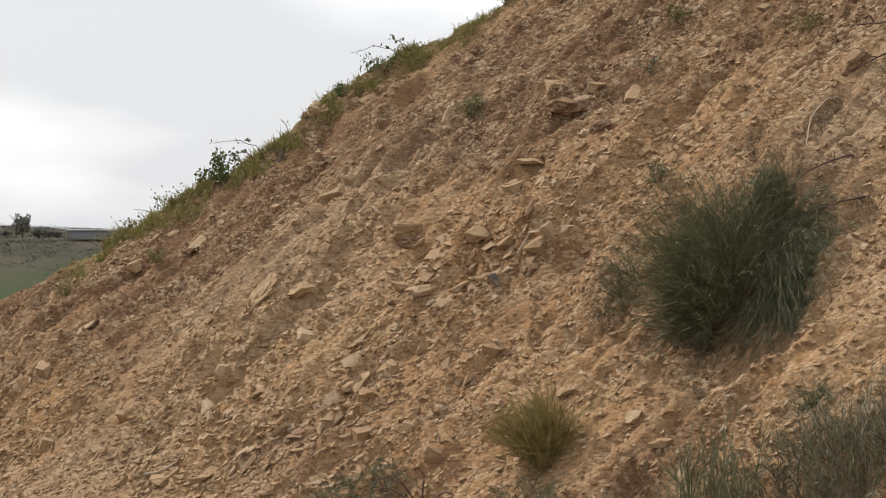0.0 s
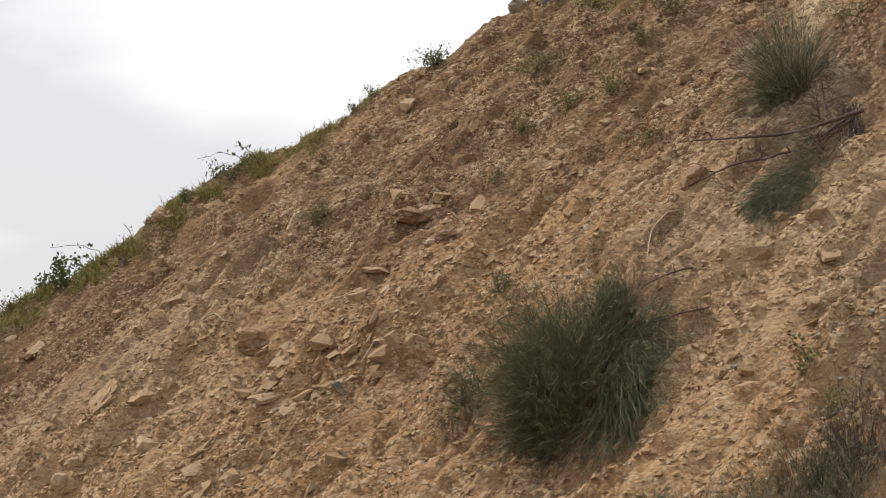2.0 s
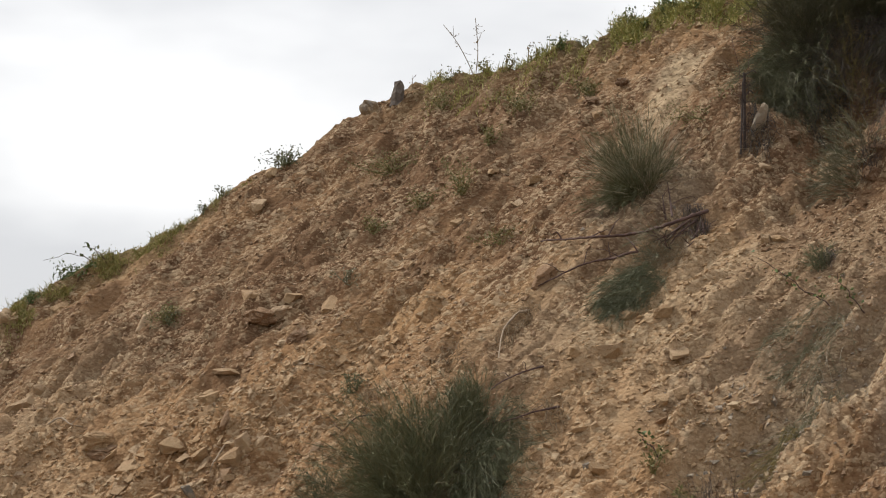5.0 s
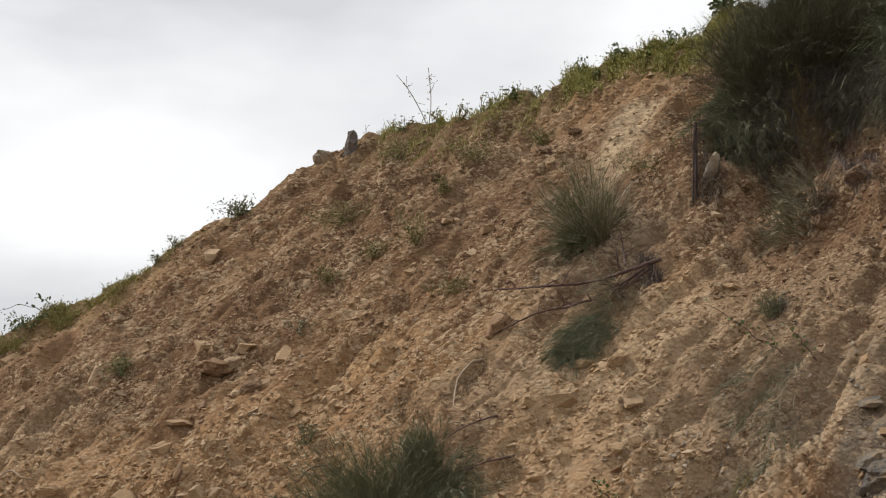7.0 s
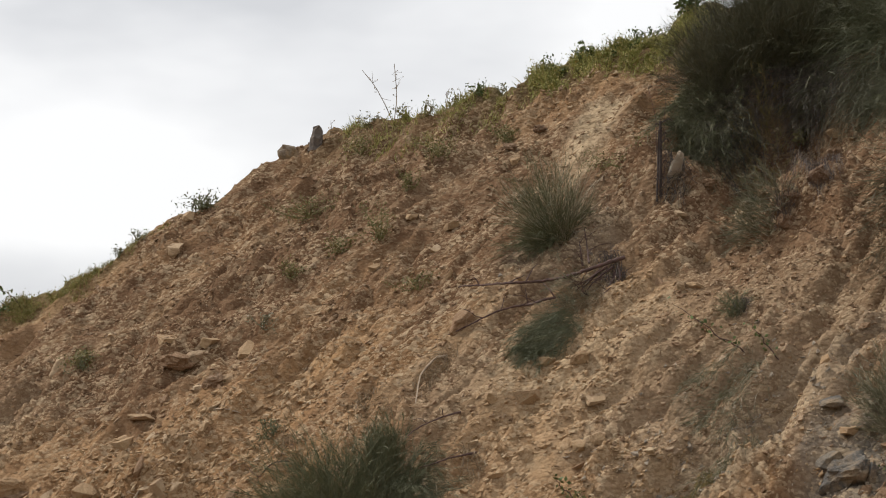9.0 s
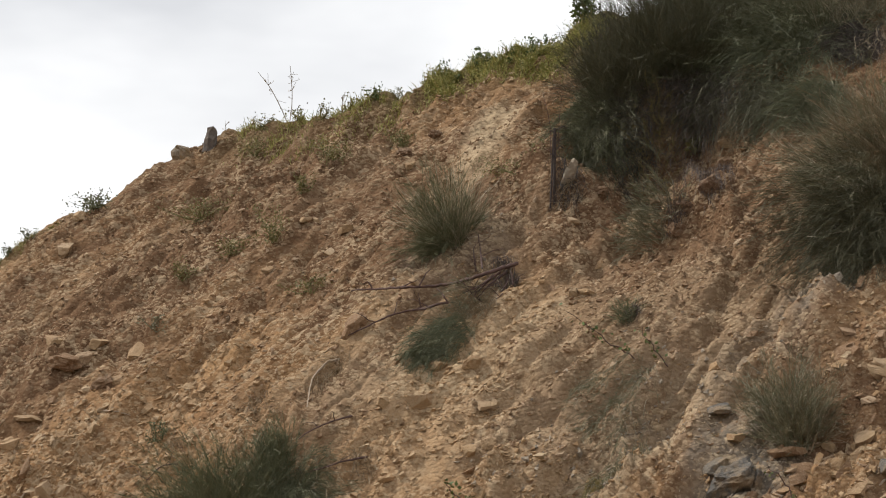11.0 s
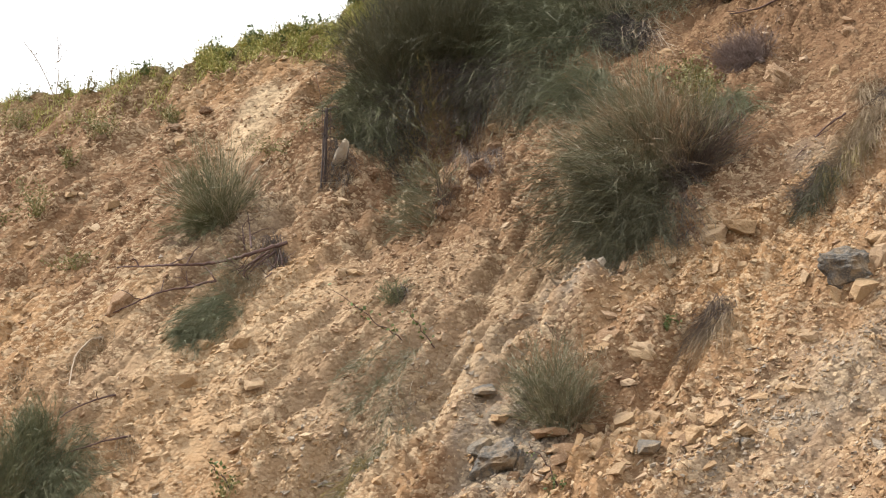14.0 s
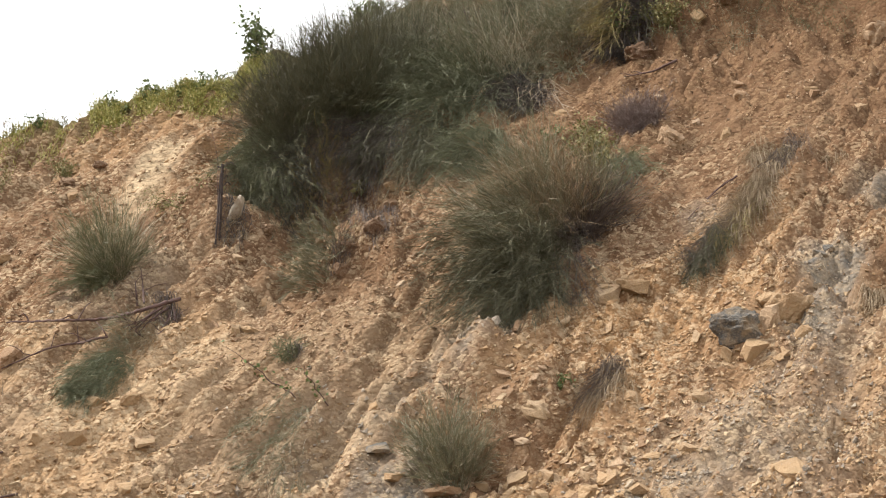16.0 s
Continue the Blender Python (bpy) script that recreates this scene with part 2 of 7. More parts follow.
# plan of the crest, from the low spur to the high shoulder
CREST_X = [-30.00, -12.00, -5.38, -5.02, -4.65, -4.29, -3.97, -3.63, -3.35, -3.22, -2.95, -2.60, -2.34, -2.06, -1.87, -1.65, -1.42, -1.21, -1.00, -0.87, -0.58, -0.30, 0.04, 0.31, 0.58, 0.75, 0.89, 1.03, 1.20, 1.35, 1.50, 1.69, 1.86, 2.03, 2.16, 2.32, 2.44, 2.62, 2.74, 2.86, 2.99, 3.16, 3.33, 3.45, 3.67, 3.95, 4.21, 4.48, 4.69, 5.03, 5.27, 5.42, 5.47, 5.78, 6.07, 6.47, 6.69, 7.00, 7.40, 8.14, 9.01, 11.50, 14.00, 18.00, 40.00]
CREST_Y = [30.00, 22.50, 20.92, 20.86, 20.76, 20.65, 20.74, 20.72, 20.71, 20.70, 20.71, 20.70, 20.74, 20.72, 20.84, 21.08, 21.18, 21.20, 21.18, 21.37, 21.19, 21.04, 20.91, 20.97, 21.01, 20.94, 21.08, 21.12, 21.18, 21.20, 21.13, 21.00, 20.95, 20.94, 21.06, 21.18, 21.28, 21.15, 21.21, 21.34, 21.27, 21.18, 21.08, 21.09, 20.95, 20.52, 20.45, 20.04, 20.06, 20.01, 19.88, 19.63, 19.50, 19.26, 19.32, 19.05, 18.93, 18.76, 19.06, 18.88, 18.78, 19.20, 18.20, 15.60, 2.00]

_rng = np.random.RandomState(5)
_perm = np.concatenate([_rng.permutation(1024)] * 3)
_grad = np.stack([np.cos(np.arange(1024) * 2.399), np.sin(np.arange(1024) * 2.399)], 1)


def ripple(x, y, seed=0):
    """Smooth gradient noise about -0.7 to 0.7, one cell per metre."""
    x, y = np.asarray(x, float) + seed * 17.31, np.asarray(y, float) - seed * 9.17
    xi, yi = np.floor(x).astype(int), np.floor(y).astype(int)
    fx, fy = x - xi, y - yi
    sx, sy = fx * fx * fx * (fx * (fx * 6 - 15) + 10), fy * fy * fy * (fy * (fy * 6 - 15) + 10)

    def corner(i, j):
        g = _grad[_perm[_perm[(xi + i) & 1023] + ((yi + j) & 1023)]]
        return g[..., 0] * (fx - i) + g[..., 1] * (fy - j)
    a = corner(0, 0) * (1 - sx) + corner(1, 0) * sx
    b = corner(0, 1) * (1 - sx) + corner(1, 1) * sx
    return a * (1 - sy) + b * sy


def clods(x, y, seed=0):
    """Broken plates, one cell per metre: each has a height, a tilt and a sunk rim. About -0.6 to 0.6."""
    x, y = np.asarray(x, float) + seed * 13.7, np.asarray(y, float) + seed * 5.3
    xi, yi = np.floor(x).astype(int), np.floor(y).astype(int)
    near1, near2 = np.full(x.shape, 9.0), np.full(x.shape, 9.0)
    lift = np.zeros(x.shape)
    for i in (-1, 0, 1):
        for j in (-1, 0, 1):
            h = _perm[_perm[(xi + i) & 1023] + ((yi + j) & 1023)]
            dx, dy = xi + i + (h % 97) / 97.0 - x, yi + j + (h % 89) / 89.0 - y
            d = dx * dx + dy * dy
            mine = d < near1
            near2 = np.where(mine, near1, np.minimum(near2, d))
            lift = np.where(mine, (h % 83) / 83.0 - 0.5 + dx * ((h % 61) / 30.0 - 1) + dy * ((h % 53) / 26.0 - 1), lift)
            near1 = np.where(mine, d, near1)
    rim = np.sqrt(near2) - np.sqrt(near1)
    return lift * step(0, 0.22, rim) - 0.35 * (1 - step(0, 0.22, rim))


def step(lo, hi, v):
    k = np.clip((np.asarray(v, float) - lo) / (hi - lo), 0, 1)
    return k * k * (3 - 2 * k)


def near(x, y, px, py, r, soft=0.5):
    """1 within r metres of (px, py), fading out over the rim."""
    return 1 - step(1 - soft, 1 + soft, np.hypot(x - px, y - py) / r)


def track(x, y, way, r, soft=0.7):
    """1 within r metres of a line through the points of way, fading out; and the side, + on its right."""
    best, side = np.full(np.shape(x), 1e9), np.zeros(np.shape(x))
    for (ax, ay), (bx, by) in zip(way[:-1], way[1:]):
        ex, ey = bx - ax, by - ay
        k = np.clip(((x - ax) * ex + (y - ay) * ey) / (ex * ex + ey * ey), 0, 1)
        d = np.hypot(x - ax - k * ex, y - ay - k * ey)
        s = ((x - ax) * ey - (y - ay) * ex) / np.hypot(ex, ey)
        side = np.where(d < best, s, side)
        best = np.minimum(d, best)
    return 1 - step(1 - soft, 1 + soft, best / r), side


def form(x, y):
    """The hill without its roughness."""
    x, y = np.asarray(x, float), np.asarray(y, float)
    yc = np.interp(x, CREST_X, CREST_Y)

    def face(px, py):
        p = SLOPE * (px * UP[0] + py * UP[1]) - 8.4
        p = p + 1.1
        return 0.5 * (p + np.sqrt(p * p + 0.25)) - 1.1
    over = np.maximum(y - yc, 0)
    f = face(x, np.minimum(y, yc)) + over * 0.12 - 0.5 * np.maximum(over - 0.25, 0)
    f = np.maximum(f, -13)
    d = np.hypot(x, y)
    f = f + 1.1 * (1 - step(3, 9, d))
    far = -13 + 18.7 * step(230, 430, d) + 4 * ripple(x / 90, y / 90, 3) * step(150, 300, d) - 1.5 * step(500, 900, d)
    w = step(34, 75, np.hypot(x - 5, y - 12))
    return f * (1 - w) + far * w


def ground(x, y):
    """Height of the ground in metres over the plan."""
    x, y = np.asarray(x, float), np.asarray(y, float)
    z = form(x, y)
    a, b = x * ACROSS[0] + y * ACROSS[1], x * ALONG[0] + y * ALONG[1]
    on = step(8.0, 10.5, x * UP[0] + y * UP[1]) * (1 - step(26, 40, np.hypot(x - 5, y - 12)))
    wob = ripple(a * 0.8, b * 0.8, 9)
    r = 0.17 * ripple(a * 0.55, b * 0.33, 1) + 0.13 * ripple(a * 1.5 + wob, b * 0.8, 2)
    r = r + 0.12 * (0.35 - np.abs(ripple(a * 2.7, b * 1.9 + wob, 4))) + 0.085 * ripple(a * 5.5, b * 4.0, 5)
    # rills and ribs run aslant down the slope
    r = r + 0.30 * (0.22 - np.abs(ripple(a * 1.25 + 0.6 * wob, b * 0.3, 8))) + 0.13 * (0.22 - np.abs(ripple(a * 3.3 + 0.5 * wob, b * 0.55, 10)))
    # rubble stands out in bands, fine washed earth lies between
    rough = step(-0.25, 0.3, ripple(a * 0.8, b * 0.4, 21) + 0.5 * ripple(a * 2.3, b * 1.3, 22))
    warp_a, warp_b = a + 0.06 * ripple(a * 4, b * 4, 23), b + 0.06 * ripple(a * 4, b * 4, 24)
    calm = 1 - 0.75 * step(-0.3, 0.05, y - np.interp(x, CREST_X, CREST_Y))
    r = r + calm * (0.35 + 0.65 * rough) * (0.15 * clods(warp_a * 3.7, warp_b * 1.25, 1) + 0.095 * clods(warp_a * 8.0, warp_b * 3.0, 2))
    r = r + calm * (0.3 + 0.7 * rough) * (0.05 * clods(warp_a * 13.0, warp_b * 5.5, 3) + 0.07 * np.minimum(0.25 - np.abs(ripple(a * 6.5 + wob, b * 2.4, 26)), 0.2))
    r = r + 0.03 * ripple(a * 13, b * 11, 6) + 0.022 * ripple(a * 26, b * 24, 7)
    # even, finely broken ground below the bank
    k, _ = track(x, y, [(5.02, 14.81), (5.61, 14.34), (4.99, 13.80), (5.60, 13.51), (6.03, 13.77)], 1.0, 0.7)
    r = r * (1 - 0.5 * k)
    # eroded lip beside the smooth debris chute
    k, side = track(x, y, [(5.19, 15.47), (4.48, 15.22), (3.62, 15.07), (3.20, 14.92), (2.87, 14.70)], 0.5)
    shape = k * (np.where(side < 0, 0.10, -0.12) + 0.12 * ripple(x * 2.5, y * 2.5, 43)) * step(0, 0.07, np.abs(side))
    # channel of fallen earth lower down
    k, side = track(x, y, [(3.94, 14.00), (3.44, 13.86), (3.01, 13.96)], 0.35)
    shape = shape + k * np.where(side < 0, 0.15, -0.13) * step(0, 0.06, np.abs(side))
    # bank under the great brooms, undercut at its foot
    k, side = track(x, y, [(5.93, 16.19), (6.32, 15.78), (6.63, 14.82)], 0.65)
    shape = shape + 0.28 * k * step(-0.05, 0.15, -side) - 0.20 * k * step(0.0, 0.15, side)
    shape = shape - 0.6 * near(x, y, 6.81, 15.93, 0.65, 0.6) - 0.5 * near(x, y, 7.16, 15.92, 0.55, 0.6) - 0.28 * near(x, y, 7.39, 15.54, 0.6, 0.7)
    # shale rib
    k, side = track(x, y, [(7.41, 12.82), (6.80, 12.52), (6.26, 12.30), (5.52, 12.41), (4.68, 12.19)], 0.6)
    shape = shape + k * (np.where(side < 0, 0.13, -0.13) + 0.22 * ripple(x * 3.2, y * 3.2, 44)) * step(0, 0.07, np.abs(side))
    k, side = track(x, y, [(5.63, 12.45), (5.24, 12.54), (4.74, 12.36)], 0.3)
    shape = shape + k * np.where(side < 0, 0.13, -0.12) * step(0, 0.06, np.abs(side))
    # hollow under the broom on the lower slope, and one under its side tuft
    shape = shape - 0.30 * near(x, y, 2.36, 13.46, 0.6) + 0.18 * near(x, y, 2.52, 14.08, 0.7)
    shape = shape - 0.12 * near(x, y, 1.32, 14.55, 0.3) + 0.12 * near(x, y, 1.54, 14.88, 0.3)
    # knolls and steps of firmer earth
    shape = shape + 0.16 * near(x, y, 1.11, 18.15, 0.33, 0.4) + 0.14 * near(x, y, 0.25, 16.78, 0.4) + 0.12 * near(x, y, 0.87, 15.96, 0.35)
    shape = shape + 0.15 * near(x, y, 6.75, 12.20, 0.3, 0.4) + 0.22 * near(x, y, 8.86, 11.10, 0.5, 0.4)
    shape = shape + 0.12 * near(x, y, 5.78, 17.80, 0.5) + 0.14 * near(x, y, 4.28, 19.27, 0.3) - 0.1 * near(x, y, 3.87, 19.41, 0.2)
    # turf humps along the crest
    t1, _ = track(x, y, [(-4.39, 21.13), (-3.75, 21.05), (-3.10, 20.86), (-2.44, 21.02), (-1.95, 20.93)], 0.30)
    t2, _ = track(x, y, [(-1.44, 21.49), (-0.94, 21.29), (-0.31, 21.24), (0.53, 21.18)], 0.28)
    t3, _ = track(x, y, [(3.60, 21.19), (4.17, 20.79), (4.90, 20.20), (5.54, 19.89)], 0.4)
    t4, _ = track(x, y, [(5.78, 19.86), (6.25, 19.59), (6.83, 19.17), (7.25, 18.73), (7.48, 19.27)], 0.45)
    shape = shape + 0.06 * t1 + 0.06 * t2 + 0.08 * t3 + 0.14 * t4
    # steep washed face under the top scrub, with upright ruts
    k, side = track(x, y, [(10.97, 15.27), (11.53, 14.68), (12.24, 14.09), (12.63, 13.13)], 0.75)
    shape = shape + k * (0.2 * ripple(x * 5.0 + wob, y * 1.5, 41) + 0.26 * ripple(x * 8.5 + wob, y * 3.2, 46)) + 1.0 * k * step(-0.3, 0.25, -side)
    k, side = track(x, y, [(6.07, 15.16), (6.35, 14.71), (6.69, 14.20)], 0.45)
    shape = shape + k * 0.16 * ripple(x * 6.0, y * 2.0, 42)
    # broken ledges across the middle slope
    for way in ([(1.29, 17.90), (1.80, 17.77), (2.19, 17.56)], [(0.62, 16.19), (1.04, 15.69), (1.34, 15.64)], [(-1.27, 15.88), (-0.73, 15.48), (-0.43, 15.52)], [(-1.44, 20.70), (-0.76, 20.07), (-0.51, 20.18)],
                [(4.14, 14.26), (4.56, 14.28), (4.78, 14.04)], [(8.01, 12.49), (8.35, 12.22)]):
        k, side = track(x, y, way, 0.3)
        shape = shape + k * np.where(side < 0, 0.09, -0.09) * step(0, 0.05, np.abs(side))
    # gully beside the pale rib
    k, _ = track(x, y, [(5.71, 12.73), (5.24, 12.30), (4.98, 12.24), (4.89, 12.71), (4.30, 11.99), (4.19, 12.43)], 0.22)
    shape = shape - 0.24 * k * (1 + 0.8 * ripple(x * 3, y * 3, 45))
    # split shale edges stand out aslant below the brooms
    k, _ = track(x, y, [(6.73, 12.73), (5.86, 12.53), (5.21, 12.40), (4.45, 12.34)], 0.9, 0.6)
    cut = ripple(a * 4.5, b * 0.7, 51) + 0.6 * ripple(a * 10, b * 1.5, 52)
    shape = shape + k * 0.16 * (step(-0.12, 0.02, cut) - 0.5) * step(-0.35, 0.1, ripple(a * 1.2, b * 0.8, 53))
    k, _ = track(x, y, [(5.02, 15.13), (5.01, 13.89), (5.77, 14.46), (6.39, 13.97)], 1.0, 0.7)
    shape = shape + k * 0.12 * (step(-0.1, 0.05, ripple(a * 4.5, b * 0.6, 54)) - 0.5)
    # crumbling edge of the bank, broken down to a low step
    k = near(x, y, 7.06, 15.21, 0.45, 0.6)
    shape = shape - k * (0.26 + 0.22 * ripple(x * 6, y * 6, 61))
    return z + r * (0.12 + 0.88 * on) + shape * on


def soil_weights(x, y):
    a, b = x * ACROSS[0] + y * ACROSS[1], x * ALONG[0] + y * ALONG[1]
    high = x * UP[0] + y * UP[1]
    n = ripple(a * 0.9, b * 0.5, 11) + 0.6 * ripple(a * 3, b * 1.7, 12) + 0.3 * ripple(a * 9, b * 7, 13)
    k1, _ = track(x, y, [(-5.19, 20.22), (-3.09, 19.49), (-1.08, 20.03), (1.06, 19.56), (2.75, 20.51), (3.85, 19.84)], 1.6, 0.6)
    k2, _ = track(x, y, [(4.28, 18.07), (3.10, 18.49), (1.85, 18.42), (0.66, 18.82)], 1.0, 0.7)
    streak = ripple(a * 1.9 + 0.5 * ripple(a, b, 15), b * 0.3, 14) + 0.5 * ripple(a * 5, b * 0.9, 16)
    k8, _ = track(x, y, [(3.2, 18.6), (4.4, 17.3), (2.9, 17.1), (4.0, 15.8), (3.2, 16.0)], 1.2, 0.8)
    k9, _ = track(x, y, [(4.7, 15.1), (5.1, 14.9), (5.6, 15.5), (5.7, 16.2)], 0.6, 0.8)
    kb, _ = track(x, y, [(4.9, 15.5), (6.0, 15.0), (7.0, 14.5), (8.6, 15.0), (10.5, 14.5), (12.0, 13.5)], 1.6, 0.8)
    kc = step(3.9, 5.4, x)
    kd, _ = track(x, y, [(0.96, 14.96), (1.78, 13.70), (2.58, 12.78), (1.53, 12.73)], 1.0, 0.8)
    ka, _ = track(x, y, [(8.6, 14.6), (9.6, 14.2), (10.6, 13.8), (11.3, 13.0)], 1.3, 0.8)
    ke = step(8.3, 9.4, x) * step(12.4, 13.4, y + 0.35 * (x - 10))
    kf, _ = track(x, y, [(6.7, 12.3), (6.6, 12.8), (6.2, 13.4), (5.8, 14.0), (6.3, 14.4)], 0.7, 0.8)
    kg, _ = track(x, y, [(6.3, 15.9), (6.5, 14.7), (6.5, 13.8), (6.0, 13.9), (6.8, 14.2), (5.4, 15.4), (5.8, 15.0), (6.6, 13.6)], 0.9, 0.9)
    # browner on the right and the bank, partly for shade on steeper earth
    red = np.clip(0.45 * kg + 0.4 * kf + 0.45 * ke + 0.32 * kd + 0.95 * ka + 0.7 * kb + 0.36 * kc + 0.27 * k8 + 0.5 * k9 + 0.85 * k1 + 0.5 * k2 + 0.55 * n + 0.9 * streak + 0.08, 0, 1)
    k3, _ = track(x, y, [(3.62, 15.07), (3.94, 14.00), (3.44, 13.86)], 0.5, 0.7)
    k4, _ = track(x, y, [(6.07, 16.09), (6.42, 14.74), (7.30, 14.97)], 0.6, 0.7)
    k6, _ = track(x, y, [(10.77, 15.85), (11.46, 14.87), (12.47, 13.64)], 0.75, 0.7)
    k7, _ = track(x, y, [(10.04, 15.46), (10.96, 14.24), (12.01, 13.15)], 0.9, 0.8)
    k5, _ = track(x, y, [(6.98, 14.09), (6.09, 13.99), (5.33, 13.84), (4.57, 13.39)], 1.2, 0.8)
    # k6, k7: brown soil plus the shade of the steep top face
    red = np.clip(red + 0.35 * k3 + 1.3 * k4 + 0.12 * k5 * (1 + n) + 1.3 * k6 + 0.9 * k7 * (1 + 0.6 * n), 0, 1)
    ch, _ = track(x, y, [(4.98, 14.85), (4.29, 14.34), (3.68, 13.77), (3.13, 13.11)], 0.5, 0.7)
    red = np.clip(red - 0.9 * ch * (1 + 0.6 * n), 0, 1)
    g1, _ = track(x, y, [(7.52, 12.92), (6.83, 12.58), (6.07, 12.32), (5.45, 12.49), (4.68, 12.19)], 0.32, 0.8)
    g2, _ = track(x, y, [(8.88, 9.84), (8.18, 10.09), (7.46, 10.17), (6.74, 10.08)], 0.65, 0.8)
    g3, _ = track(x, y, [(5.70, 12.98), (4.74, 12.80), (4.11, 12.84)], 0.5, 0.9)
    g4 = near(x, y, 9.57, 11.32, 0.35) + near(x, y, 10.63, 11.72, 0.25) + 0.5 * near(x, y, 9.30, 12.53, 0.25) + near(x, y, 5.65, 11.57, 0.4)
    g7, _ = track(x, y, [(9.75, 11.45), (9.3, 10.95), (8.95, 10.7)], 0.22, 0.8)
    g5, _ = track(x, y, [(4.61, 16.17), (5.09, 15.90), (5.05, 16.48)], 0.35, 0.9)
    g6, _ = track(x, y, [(7.55, 12.94), (7.12, 12.73), (6.72, 12.41)], 0.2, 0.7)
    grey = np.clip((0.7 * g7 + 1.5 * g6 + 0.95 * g1 + 0.6 * g2 + 0.3 * g3 + 0.9 * g4 + 0.45 * g5) * (0.75 + 1.1 * n), 0, 1)
    p1, _ = track(x, y, [(6.07, 18.18), (5.76, 17.83), (5.42, 17.24)], 0.24, 0.5)
    p2, _ = track(x, y, [(5.86, 12.29), (5.35, 12.25), (4.82, 12.07)], 0.2, 0.8)
    p3 = near(x, y, -0.98, 18.21, 0.9, 0.9) + near(x, y, -2.57, 16.19, 1.6, 0.9) + near(x, y, 3.92, 14.91, 0.8, 0.9)
    p4, _ = track(x, y, [(6.0, 13.3), (5.3, 13.6), (4.7, 13.9), (4.6, 12.9)], 0.8, 0.8)
    pale = np.clip((0.8 * p1 + 0.3 * p4 + 0.55 * p2 + 0.36 * p3) * (0.9 + 0.9 * n) + 0.35 * np.clip(-streak - 0.1, 0, 1) + 0.2 * ch, 0, 1) * (1 - 0.7 * red * (x > 8.0))
    t1, _ = track(x, y, [(-4.39, 21.13), (-3.75, 21.05), (-3.10, 20.86), (-2.44, 21.02), (-1.95, 20.93)], 0.36)
    t2, _ = track(x, y, [(-1.44, 21.49), (-0.94, 21.29), (-0.31, 21.24), (0.53, 21.18)], 0.30)
    t3, _ = track(x, y, [(3.60, 21.19), (4.17, 20.79), (4.90, 20.20), (5.54, 19.89)], 0.5)
    t4, _ = track(x, y, [(5.78, 19.86), (6.25, 19.59), (6.83, 19.17), (7.25, 18.73), (7.48, 19.27), (8.98, 18.38)], 0.5)
    yc = np.interp(x, CREST_X, CREST_Y)
    turf = np.clip((0.8 * t1 + 0.8 * t2 + 0.32 * t3 + t4) * (0.8 + 1.2 * n) + step(0.1, 0.6, y - yc), 0, 1)
    return red, grey, pale, turf


def lines(lo, hi, step_, far):
    """Grid lines: even from lo to hi, then ever wider out to far."""
    mid = list(np.arange(lo, hi, step_))
    out, k, v = [], step_, hi
    while v < far:
        out.append(v)
        k = min(k * 1.28, 160)
        v += k
    k, v, left = step_, lo, []
    while v > -far:
        k = min(k * 1.28, 160)
        v -= k
        left.append(v)
    return np.array(left[::-1] + mid + out)


def build_ground():
    gx, gy = lines(-7.0, 14.6, 0.033, 3000), lines(8.2, 22.2, 0.033, 3000)
    nx, ny = len(gx), len(gy)
    X, Y = np.meshgrid(gx, gy)
    Z = ground(X, Y)
    me = bpy.data.meshes.new("ground")
    me.vertices.add(nx * ny)
    me.vertices.foreach_set("co", np.stack([X, Y, Z], -1).astype(np.float32).ravel())
    i = (np.arange(ny - 1)[:, None] * nx + np.arange(nx - 1)[None, :]).ravel()
    quads = np.stack([i, i + 1, i + 1 + nx, i + nx], 1).astype(np.int32)
    me.loops.add(quads.size)
    me.loops.foreach_set("vertex_index", quads.ravel())
    me.polygons.add(len(quads))
    me.polygons.foreach_set("loop_start", np.arange(0, quads.size, 4, dtype=np.int32))
    red, grey, pale, turf = soil_weights(X, Y)
    far = step(40, 80, np.hypot(X, Y))
    one = np.ones_like(X)
    for name, cols in (("soil", (red, grey, pale, one)), ("turf", (turf, far, 1 - step(340, 352, np.hypot(X, Y) + 14 * ripple(X / 40, Y / 40, 8)), one))):
        at = me.attributes.new(name, "FLOAT_COLOR", "POINT")
        at.data.foreach_set("color", np.stack(cols, -1).astype(np.float32).ravel())
    me.update()
    me.validate()
    me.materials.append(SOIL)
    ob = new("ground", me)
    tagged(ob, "eroded ochre clay hillside with loose rubble above flat earth", "ground", kind="structure")
    return ob


build_ground()

# ---------------------------------------------------------------- helpers for things
RIGHT, OUT, SKY = Vector((0.97, -0.25, 0)), Vector((-0.25, -0.97, 0)), Vector((0, 0, 1))


def mesh_of(name, verts, faces, mat):
    me = bpy.data.meshes.new(name)
    me.from_pydata([tuple(v) for v in verts], [], [tuple(f) for f in faces])
    me.materials.append(mat)
    return me


def mesh_np(name, verts, tris, mat, smooth=False):
    """One mesh from arrays of corners and triangles."""
    verts, tris = np.asarray(verts, np.float32), np.asarray(tris, np.int32)
    me = bpy.data.meshes.new(name)
    me.vertices.add(len(verts))
    me.vertices.foreach_set("co", verts.ravel())
    me.loops.add(tris.size)
    me.loops.foreach_set("vertex_index", tris.ravel())
    me.polygons.add(len(tris))
    me.polygons.foreach_set("loop_start", np.arange(0, tris.size, 3, dtype=np.int32))
    me.polygons.foreach_set("use_smooth", np.full(len(tris), smooth, dtype=bool))
    me.update()
    me.validate()
    me.materials.append(mat)
    return me


